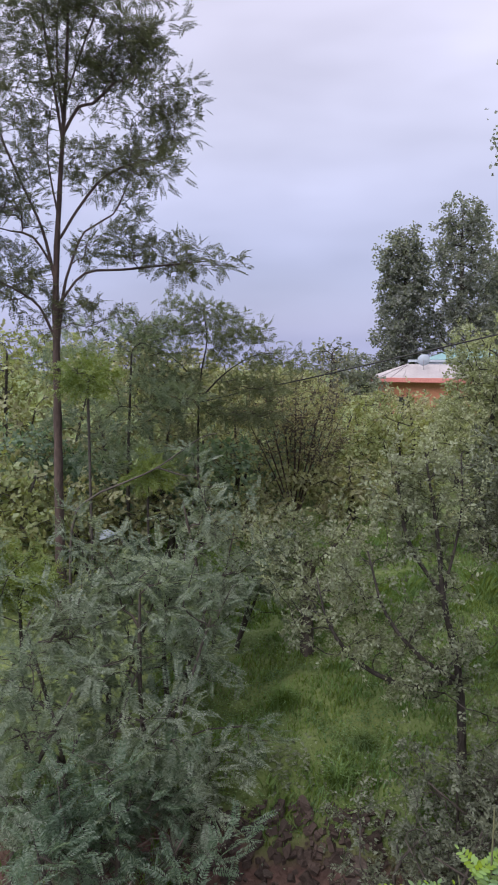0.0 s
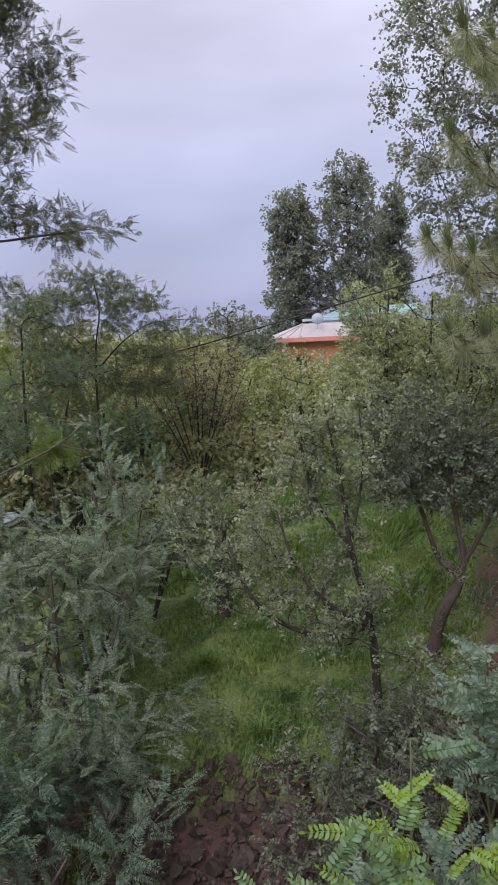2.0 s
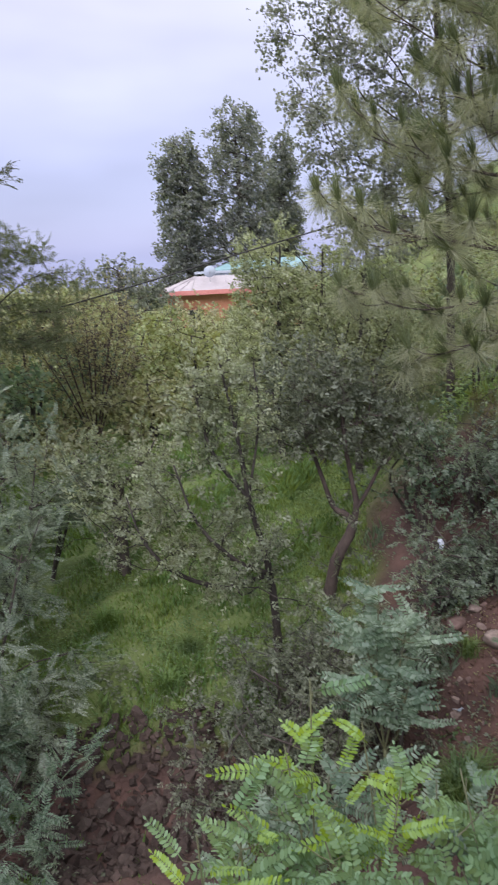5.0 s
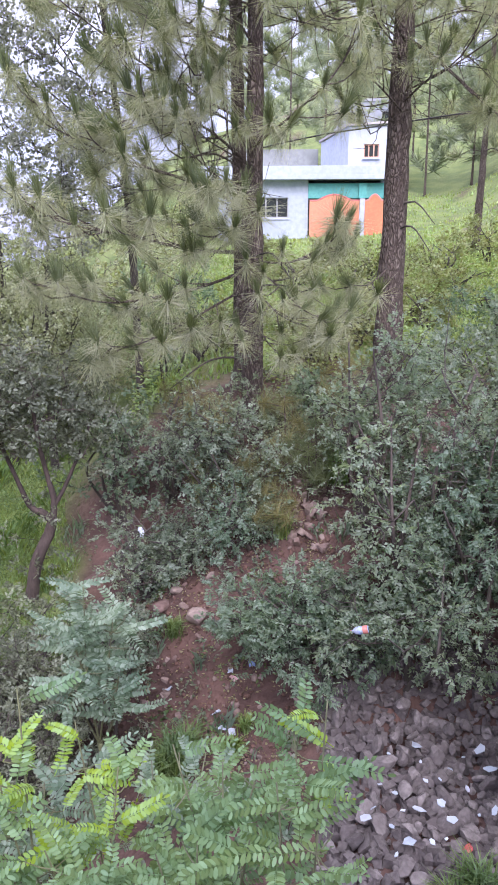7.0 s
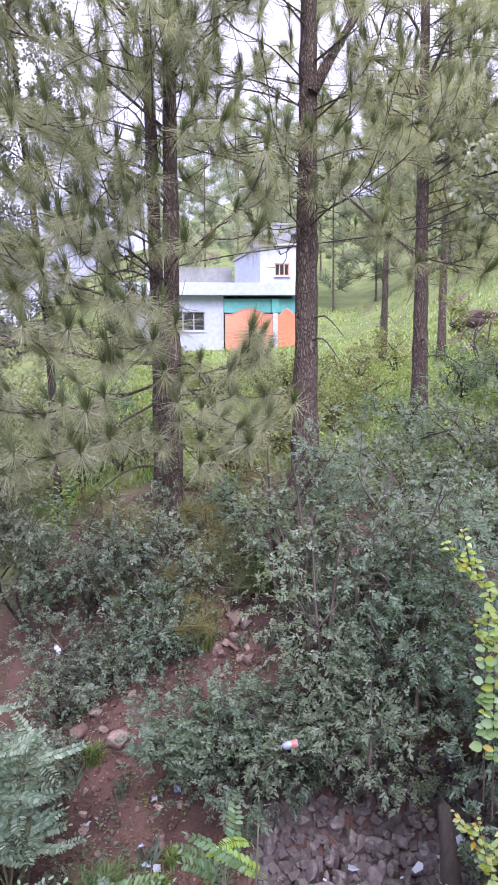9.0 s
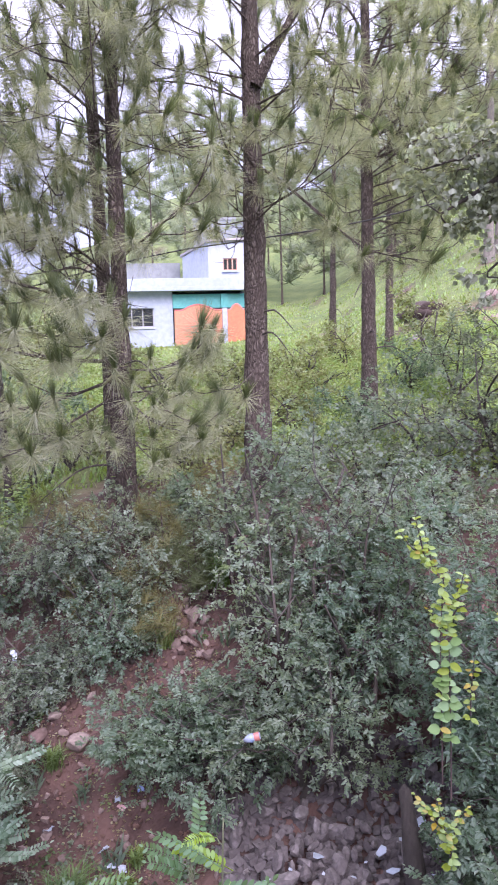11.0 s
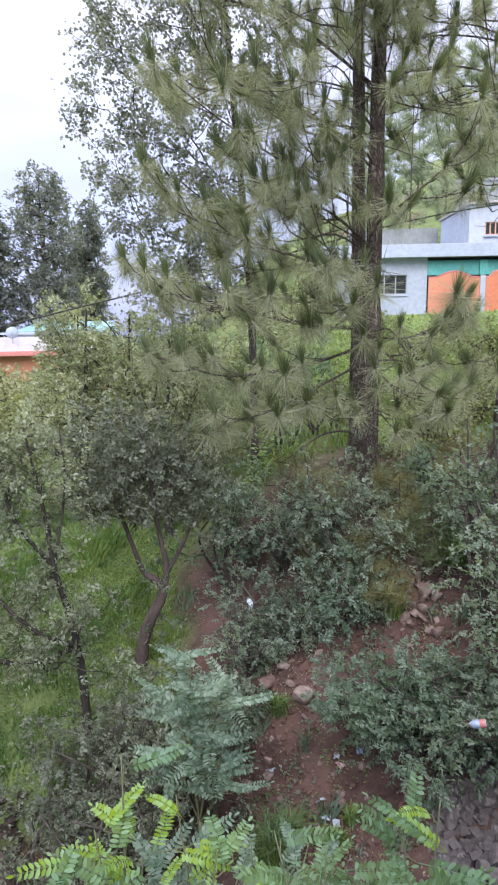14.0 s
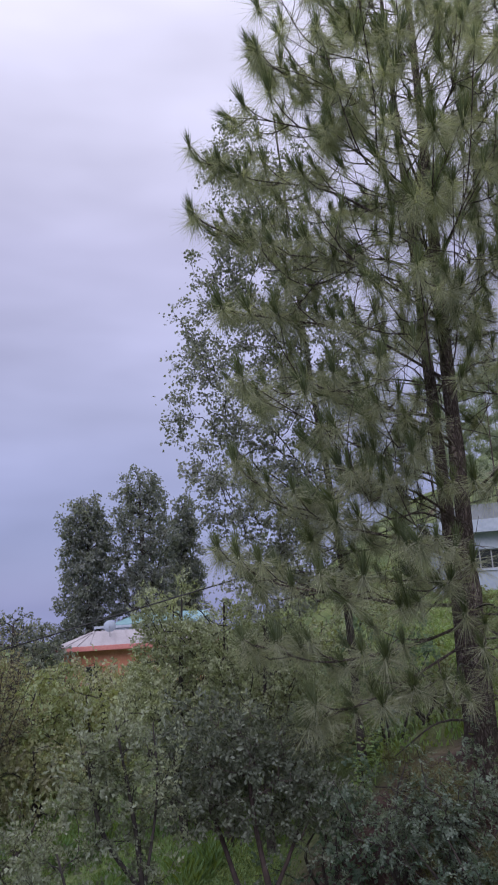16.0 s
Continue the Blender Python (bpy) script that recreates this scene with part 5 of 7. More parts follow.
# ---------------------------------------------------------------- pines
def pine(base, top, lean, r_base, first, bearing_bias, reach, whorl_gap, per_whorl, seed, label, tuft_size=0.26, tufts=TUFTS, mat=NEEDLE, dense=1.0, bend=0.0, dead=4, bias=0.0, curls=0, extra=(), waist=0.0, bare_side=None, sweeps=(), thin_above=99.0, bark=BARK_PINE):
    """A long-needled pine: trunk, boughs in rough whorls, side shoots that end in brushes of needles."""
    rng = np.random.default_rng(seed)
    base = np.asarray(base, float)
    thing = empty("pine_tree", base, label, "pine tree", "pine trees")
    h = top - base[2]
    line = curve_through([(0, 0, -0.1), (lean[0] * 0.3 + bend, lean[1] * 0.3, h * 0.33), (lean[0] * 0.65 - bend, lean[1] * 0.65, h * 0.66), (lean[0], lean[1], h)], 0.3)
    u = np.linspace(0, 1, len(line))
    hv = Heap()
    hv.add(*tube(line, r_base * (1 - 0.82 * u) * (1 + 0.35 * np.exp(-u * 40)), 14, rng))
    under("trunk", hv.mesh("trunk", bark, True), thing)

    def dress(b, ends, ways, scale=1.0, high=False):
        """Old drooping needles and a fresh upright brush at the end of each shoot of bough b."""
        ends, ways = np.array(ends), np.array(ways)
        hn, hy = Heap(), Heap()
        kinds = TOP_TUFTS if high and curls else tufts
        which = rng.integers(0, len(kinds), len(ends))
        nrm = unit(rng.normal(0, 0.5, ends.shape) + np.array([0, 0, 0.3]))
        ways = unit(unit(ways) * 0.75 + np.array([0, 0, 0.8 if curls else 0.3]) + rng.normal(0, 0.16, ends.shape))
        for w, tpl in enumerate(kinds):
            mk = which == w
            if mk.any():
                size = scale * tuft_size * rng.uniform(0.75, 1.15, mk.sum())
                strew(tpl, ends[mk], ways[mk], nrm[mk], size, hn)
                if curls and not high:
                    strew(YOUNG[w], ends[mk], ways[mk], nrm[mk], size * rng.uniform(0.8, 1.1, mk.sum()), hy)
        under("needles", hn.mesh("needles", mat), b)
        if hy.n:
            under("young_needles", hy.mesh("young_needles", NEEDLE_YOUNG), b, "fresh green upright needle brushes")

    z = first - base[2]
    while z < h - 0.2:
        for _ in range(max(1, int(per_whorl + rng.uniform(-0.7, 0.7)))):
            zz = z + rng.uniform(-0.15, 0.15)
            u0 = min(0.98, zz / h)
            o = np.array([np.interp(zz, line[:, 2], line[:, 0]), np.interp(zz, line[:, 2], line[:, 1]), zz])
            az = rng.uniform(0, 2 * math.pi) if rng.random() > (bias if u0 > 0.42 else bias * 1.6) else radians(bearing_bias) + rng.normal(0, 0.8)
            if bare_side and bare_side[2] < zz + base[2] < bare_side[3] and (math.degrees(az) - bare_side[0]) % 360 < bare_side[1] and rng.random() < 0.85:
                continue
            L = reach * (1 - 0.75 * max(0, (u0 - 0.45) / 0.55) ** 1.3) * rng.uniform(0.65, 1.08) * (0.75 if zz + base[2] < first + 0.8 else 1.0) * (1 - waist * math.exp(-((zz + base[2] - 7.3) / 1.2) ** 2))
            out = np.array([math.sin(az), math.cos(az), 0])
            side = np.array([out[1], -out[0], 0])
            wob, tilt = rng.normal(0, 0.13, 3), rng.normal(0.02, 0.12)
            c = curve_through([o, o + out * L * 0.35 + (0, 0, 0.1 * L + wob[0] * 0.4), o + out * L * 0.72 + side * wob[1] * L + (0, 0, (0.13 + tilt) * L), o + out * L + side * wob[1] * 1.6 * L + (0, 0, (0.36 + wob[2] * 1.5 + 1.6 * tilt) * L)], 0.16 if curls else 0.35)
            n = len(c)
            rb = 0.006 + 0.009 * L / 2.0 * (1 - u0 * 0.5)
            hb, hn, hy = Heap(), Heap(), Heap()
            hb.add(*tube(c, np.linspace(rb, 0.004, n), 6 if curls else 4))
            spots_, dirs = [c[-1]], [unit(c[-1] - c[-2] + (0, 0, 0.05))]
            s = rng.uniform(0.3, 0.5)
            flip = 1
            while s < 0.97:
                q = c[int(s * (n - 1))]
                ahead = unit(c[min(n - 1, int(s * (n - 1)) + 1)] - q + 1e-6)
                ln = L * rng.uniform(0.14, 0.32) * (1.15 - s * 0.5)
                d0 = unit(ahead * 0.75 + side * flip * rng.uniform(0.3, 1.0) + (0, 0, rng.uniform(-0.25, 0.65)))
                e = q + d0 * ln + (0, 0, 0.25 * ln)
                m = (q + e) / 2 + (0, 0, -0.06 * ln)
                hb.add(*tube(np.array([q, m, e]), [0.006, 0.005, 0.004], 4 if curls else 3))
                spots_.append(e)
                dirs.append(unit(e - m + (0, 0, 0.12)))
                if rng.random() < 0.55 * dense:
                    e2 = m + unit(ahead * 0.8 - side * flip * 0.3 + rng.normal(0, 0.3, 3)) * ln * 0.6
                    hb.add(*tube(np.array([m, (m + e2) / 2 + (0, 0, -0.01), e2]), [0.006, 0.005, 0.004], 3))
                    spots_.append(e2)
                    dirs.append(unit(e2 - m + (0, 0, 0.1)))
                s += rng.uniform(0.09, 0.2) / dense / max(0.6, L / 2)
                flip = -flip
            for _ in range(curls):
                q = c[int(rng.uniform(0.15, 0.95) * (n - 1))]
                a1 = unit(rng.normal(0, 1, 3) + out * 0.5)
                a2 = unit(a1 * 0.6 + rng.normal(0, 0.9, 3))
                ln = rng.uniform(0.35, 1.15)
                hb.add(*tube(np.array([q, q + a1 * ln * 0.25, q + a1 * ln * 0.45 + a2 * ln * 0.1, q + a1 * ln * 0.55 + a2 * ln * 0.32, q + a1 * ln * 0.55 + a2 * ln * 0.6]), [0.006, 0.0055, 0.005, 0.004, 0.003], 3))
            b = under("bough", hb.mesh("bough", BARK_PINE, True), thing)
            dress(b, spots_, dirs, 1.0, zz + base[2] > thin_above)
        z += whorl_gap * rng.uniform(0.75, 1.25)
    for line_, r_, gap in sweeps:
        c = curve_through(line_, 0.12) - base
        n, L = len(c), len(c) * 0.12
        hb = Heap()
        hb.add(*tube(c, np.linspace(r_, 0.006, n), 7, rng))
        ends, ways, s, flip = [c[-1]], [c[-1] - c[-3]], 0.3, 1
        while s < 0.98:
            j = min(n - 2, int(s * (n - 1)))
            ahead = unit(c[j + 1] - c[j])
            side = unit(np.cross(ahead, (0, 0, 1.0)))
            d0 = unit(ahead * 0.8 + side * flip * rng.uniform(0.35, 1.0) + (0, 0, rng.uniform(-0.35, 0.45)))
            ln = rng.uniform(0.35, 0.75) * (1.2 - 0.5 * s)
            w = curve_through([c[j], c[j] + d0 * ln * 0.55 - (0, 0, 0.05 * ln), c[j] + d0 * ln + (0, 0, 0.14 * ln)], 0.12)
            hb.add(*tube(w, np.linspace(0.01, 0.005, len(w)), 5))
            ends.append(w[-1])
            ways.append(w[-1] - w[-2])
            if rng.random() < 0.45:
                e2 = w[len(w) // 2] + unit(ahead - side * flip * 0.5 + rng.normal(0, 0.3, 3)) * ln * 0.5
                hb.add(*tube(np.array([w[len(w) // 2], (w[len(w) // 2] + e2) / 2, e2]), [0.007, 0.006, 0.005], 4))
                ends.append(e2)
                ways.append(e2 - w[len(w) // 2])
            s += gap * rng.uniform(0.7, 1.3) / L
            flip = -flip
        dress(under("bough", hb.mesh("bough", BARK_PINE, True), thing), ends, ways, 1.08)
    for line_, r_ in extra:
        c = curve_through(line_, 0.15)
        hb = Heap()
        hb.add(*tube(c - base, np.linspace(r_, r_ * 0.25, len(c)), 8, rng))
        ends, ways = [c[-1] - base], [unit(c[-1] - c[-2])]
        for _ in range(18):
            q = c[int(rng.uniform(0.3, 1.0) * (len(c) - 1))] - base
            a1, a2, ln = unit(rng.normal(0, 1, 3) + (0, 0, 0.5)), unit(rng.normal(0, 1, 3)), rng.uniform(0.4, 1.1)
            w = curve_through([q, q + a1 * ln * 0.4, q + a1 * ln * 0.65 + a2 * ln * 0.2, q + a1 * ln * 0.7 + a2 * ln * 0.5], 0.1)
            hb.add(*tube(w, np.linspace(0.009, 0.004, len(w)), 4))
            if rng.random() < 0.4:
                ends.append(w[-1])
                ways.append(unit(w[-1] - w[-2] + (0, 0, 0.8)))
        dress(under("bare_bough", hb.mesh("bare_bough", BARK_PINE, True), thing), ends, ways)
    for _ in range(dead):
        zz = rng.uniform(0.25, 1.0) * (first - base[2])
        az = rng.uniform(0, 2 * math.pi)
        o = np.array([np.interp(zz, line[:, 2], line[:, 0]), np.interp(zz, line[:, 2], line[:, 1]), zz])
        out = np.array([math.sin(az), math.cos(az), -0.1])
        L = rng.uniform(0.5, 1.3)
        hb = Heap()
        hb.add(*tube(curve_through([o, o + out * L * 0.5 + (0, 0, 0.1), o + out * L + (0, 0, -0.15)]), np.linspace(0.018, 0.005, len(curve_through([o, o + out * L * 0.5 + (0, 0, 0.1), o + out * L + (0, 0, -0.15)]))), 5))
        under("dead_bough", hb.mesh("dead_bough", BARK, True), thing)
    return thing


def bough(*points):
    return [spot(*q) for q in points]


pine(spot(40.3, 9.3), 15.5, (0.25, 0.15), 0.125, 4.6, -105, 2.9, 0.41, 3.6, 101, "big long-needled pine with reddish trunk on the bank", bias=0.72, dense=0.68, curls=6, tuft_size=0.37, waist=0.25, bare_side=(50, 180, 3.9, 7.0), thin_above=13.4,
     sweeps=[(bough((40, 9.25, 4.4), (36, 8.6, 4.45), (31, 8.1, 4.6), (26, 7.9, 4.75), (21.6, 8.0, 5.1)), 0.025, 0.16), (bough((40, 9.2, 4.2), (36.5, 8.5, 4.05), (32, 8.0, 3.95), (28.5, 7.8, 3.95), (24, 7.8, 4.15)), 0.020, 0.17),
             (bough((40, 9.2, 4.0), (37, 8.5, 3.8), (33, 8.0, 3.55), (29, 7.9, 3.4)), 0.017, 0.17), (bough((40, 9.25, 4.9), (36, 8.5, 5.15), (31, 8.1, 5.35), (26.5, 8.0, 5.6), (24.5, 8.0, 5.95)), 0.022, 0.16),
             (bough((40, 9.25, 5.4), (37, 8.5, 5.7), (33.5, 8.1, 5.8), (29.5, 7.9, 5.6)), 0.019, 0.17), (bough((40.5, 9.2, 4.3), (43, 8.7, 4.3), (45.5, 8.5, 4.45), (47.2, 8.4, 4.7)), 0.016, 0.19), (bough((40.5, 9.2, 4.2), (42.3, 8.4, 4.05), (44.0, 8.0, 3.85), (45.6, 7.9, 3.75)), 0.014, 0.2),
             (bough((40.3, 9.2, 3.6), (41.5, 8.5, 3.4), (43.0, 8.1, 3.25)), 0.012, 0.2),
             (bough((40.5, 9.2, 3.95), (42.5, 8.6, 3.7), (44.5, 8.5, 3.6), (46.0, 8.4, 3.65)), 0.014, 0.2), (bough((40.3, 9.2, 5.6), (43.5, 8.6, 5.9), (46, 8.4, 6.2), (47.8, 8.4, 6.6)), 0.017, 0.24),
             (bough((40, 9.2, 6.4), (35, 8.6, 6.8), (30, 8.4, 7.0), (26.0, 8.4, 6.8)), 0.020, 0.18), (bough((40, 9.2, 7.2), (34, 8.6, 7.7), (27.5, 8.4, 7.9), (22.7, 8.4, 8.05)), 0.021, 0.18),
             (bough((40, 9.2, 8.0), (34, 8.6, 8.6), (27, 8.4, 8.8), (20.9, 8.4, 9.3)), 0.021, 0.18), (bough((40, 9.2, 9.0), (33, 8.6, 9.6), (26, 8.4, 9.8), (21.4, 8.4, 10.1)), 0.020, 0.18),
             (bough((40, 9.2, 9.6), (34, 8.6, 10.3), (28, 8.4, 10.6), (24.2, 8.4, 10.7)), 0.019, 0.19), (bough((40.2, 9.2, 10.4), (35, 8.7, 11.0), (30, 8.5, 11.3), (27.4, 8.5, 11.6)), 0.017, 0.2),
             (bough((40.3, 9.2, 8.6), (43.5, 8.7, 9.2), (46.5, 8.5, 9.7)), 0.017, 0.2), (bough((40.3, 9.2, 7.6), (43.5, 8.6, 8.1), (46.8, 8.5, 8.4)), 0.017, 0.22), (bough((40.3, 9.2, 10.2), (43.5, 8.7, 10.8), (46, 8.6, 11.2)), 0.016, 0.2),
             (bough((40, 9.2, 8.8), (39.5, 8.3, 9.2), (38.5, 7.5, 9.4)), 0.017, 0.2), (bough((40.2, 9.2, 7.4), (40.5, 8.4, 7.6), (41.2, 7.6, 7.9)), 0.017, 0.22), (bough((40, 9.2, 9.8), (38.5, 8.4, 10.3), (36.5, 7.7, 10.5)), 0.017, 0.2),
             (bough((40, 9.2, 6.3), (37.5, 8.4, 6.5), (34.5, 7.7, 6.6)), 0.017, 0.2), (bough((40.2, 9.2, 4.7), (38.8, 8.5, 4.7), (36.5, 7.9, 4.5)), 0.016, 0.2)])
pine(spot(39.5, 10.4), 15.0, (-0.1, 0.2), 0.112, 5.2, -90, 2.6, 0.62, 2.3, 102, "pine trunk standing close behind the big pine", bias=0.66, dense=0.65, curls=5, tuft_size=0.37, waist=0.3, bare_side=(50, 150, 3.9, 6.8), thin_above=13.4)
pine(spot(50.7, 10.4), 15.5, (0.3, 0.2), 0.19, 5.9, 300, 2.6, 0.4, 3.2, 103, "straight pine with furrowed trunk on the bank", dense=0.7, bias=0.35, curls=8, tuft_size=0.37, bare_side=(240, 130, 4.0, 6.7), thin_above=10.5,
     sweeps=[(bough((50.9, 10.2, 6.9), (49.5, 9.6, 7.1), (47.9, 9.3, 7.35)), 0.015, 0.25), (bough((50.9, 10.2, 6.1), (49.2, 9.6, 6.3), (47.2, 9.2, 6.5)), 0.014, 0.25), (bough((51.2, 10.2, 7.2), (53, 9.7, 7.3), (55.2, 9.4, 7.7)), 0.014, 0.25),
             (bough((51.2, 10.2, 7.7), (54, 9.8, 7.75), (56.5, 9.5, 7.5), (58.6, 9.4, 7.25)), 0.016, 0.3), (bough((51.2, 10.3, 6.93), (53.0, 10.2, 6.69), (57.4, 10.1, 6.01), (59.7, 10.0, 5.73), (64.0, 9.9, 5.55)), 0.022, 0.34),
             (bough((50.6, 10.2, 4.2), (49.0, 9.6, 4.0), (47.6, 9.3, 4.02)), 0.012, 0.32)],
     extra=[(bough((51.1, 10.4, 8.0), (52.5, 10.4, 8.45), (54.0, 10.5, 8.95), (54.9, 10.6, 9.6)), 0.085)])
pine(spot(59.4, 14.0), 15.0, (0.1, 0.2), 0.155, 5.9, 110, 2.9, 0.44, 4.0, 104, "slim dark pine with long bare boughs", dense=0.8, bias=0.35, curls=14, tuft_size=0.4, thin_above=11.5,
     extra=[(bough((59.6, 14.0, 8.2), (62.3, 13.8, 8.49), (65.5, 13.6, 8.87), (67.2, 13.5, 9.36), (68.1, 13.4, 9.9)), 0.04), (bough((59.6, 14.0, 7.8), (61.7, 13.8, 8.18), (63.5, 13.6, 8.57)), 0.03), (bough((59.6, 14.0, 7.8), (62.3, 13.8, 7.97), (64.3, 13.6, 8.04)), 0.028),
            (bough((59.4, 14.0, 8.9), (57.4, 13.7, 9.3), (55.6, 13.5, 9.5), (53.9, 13.3, 10.2)), 0.03), (bough((59.5, 14.0, 9.3), (61.2, 13.7, 10.0), (63.6, 13.5, 10.3), (65.0, 13.3, 11.0)), 0.03), (bough((59.4, 14.0, 9.6), (58.0, 13.6, 10.2), (56.3, 13.4, 10.3)), 0.026)])
for k, (b, d, hh, big) in enumerate(((60.9, 22, 11, 0.5), (56.6, 26, 10, 0.5), (68.0, 32.5, 13, 0.55), (68.7, 33.5, 13, 0.55), (69.9, 33, 12, 0.5), (47.5, 52, 11, 0.85), (36.5, 50, 10, 0.75), (40.5, 55, 11, 0.75),
                                     (52.8, 58, 15, 1.2), (56.0, 60, 16, 1.25), (58.6, 57, 16, 1.25), (61.3, 52, 16, 1.25), (64.6, 56, 18, 1.35), (67.6, 60, 19, 1.4), (70.6, 54, 18, 1.35), (73.8, 48, 17, 1.25), (77.5, 42, 15, 1.0), (50.5, 64, 15, 0.9), (43, 62, 15, 0.9), (45.5, 68, 16, 0.9), (38.5, 64, 15, 0.9), (51.8, 74, 18, 0.95), (48.2, 78, 17, 0.95), (41.5, 98, 17, 1.5), (43.5, 110, 18, 1.5), (45.5, 96, 17, 1.5), (47.0, 112, 19, 1.5), (49.2, 102, 18, 1.5), (51.0, 116, 19, 1.5), (53.2, 100, 18, 1.5), (55.5, 112, 19, 1.5), (39.6, 108, 17, 1.5), (57.5, 104, 19, 1.5))):
    q = spot(b, d)
    pale = 67 < b < 70.5 and d < 40
    # needles from 45 m outward take the bluer, haze-tinted colour
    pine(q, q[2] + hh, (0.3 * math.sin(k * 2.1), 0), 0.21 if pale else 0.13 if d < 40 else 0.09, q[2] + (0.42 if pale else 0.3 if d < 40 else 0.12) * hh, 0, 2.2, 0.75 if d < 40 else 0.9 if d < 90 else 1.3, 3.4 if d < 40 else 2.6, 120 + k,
         "pale-barked pine on the grassy hillside" if pale else "straight young pine on the grassy hillside" if d < 40 else "distant pine on the upper slope", big, TUFTS_FAR, NEEDLE_FAR if d < 45 else NEEDLE_HAZED, 0.95 if d < 40 else 0.8, dead=2, bark=BARK_PALE if pale else BARK_PINE)


# low pine shoots with old yellowish needles at the foot of the big pine
def pine_seedling(bearing, distance, height, seed, mat):
    rng = np.random.default_rng(seed)
    base = spot(bearing, distance)
    thing = empty("pine_seedling", base, "low pine seedling with drooping yellowish needles", "pine seedling", "pine seedlings")
    hv, hn = Heap(), Heap()
    tips, dirs = [np.array([0, 0, height])], [np.array([0, 0, 1.0])]
    hv.add(*tube([(0, 0, 0), (0.03, 0, height * 0.5), (0, 0, height)], [0.014, 0.011, 0.007], 5))
    for k in range(9):
        a, z0 = k * 2.4, height * rng.uniform(0.25, 0.9)
        e = np.array([math.cos(a) * 0.3, math.sin(a) * 0.3, z0 + 0.05])
        hv.add(*tube(np.array([(0, 0, z0), e * (0.5, 0.5, 1), e]), [0.007, 0.006, 0.004], 4))
        tips.append(e)
        dirs.append(unit(e - np.array([0, 0, z0 + 0.1])))
    for k, tpl in enumerate(TUFTS):
        m = np.arange(len(tips)) % len(TUFTS) == k
        strew(tpl, np.array(tips)[m], np.array(dirs)[m], np.tile(np.array([0, 0, 1.0]), (m.sum(), 1)) + 0.01, np.full(m.sum(), 0.3), hn)
    under("trunk", hv.mesh("trunk", BARK_PINE, True), thing)
    under("needles", hn.mesh("needles", mat), thing)


for b, d, h_, sd, mt in ((42.8, 8.2, 1.0, 1, NEEDLE_OLD), (45.3, 8.1, 0.9, 2, NEEDLE_YOUNG), (37.3, 8.1, 0.5, 3, NEEDLE_OLD), (47.3, 8.6, 1.1, 4, NEEDLE_OLD), (34.6, 9.6, 0.8, 5, NEEDLE_OLD), (40.9, 7.7, 0.75, 6, NEEDLE_OLD), (36.8, 8.2, 1.5, 7, NEEDLE_OLD), (44.8, 7.9, 0.7, 8, NEEDLE_YOUNG), (41.8, 7.4, 0.5, 9, NEEDLE_OLD)):
    pine_seedling(b, d, h_, sd, mt)

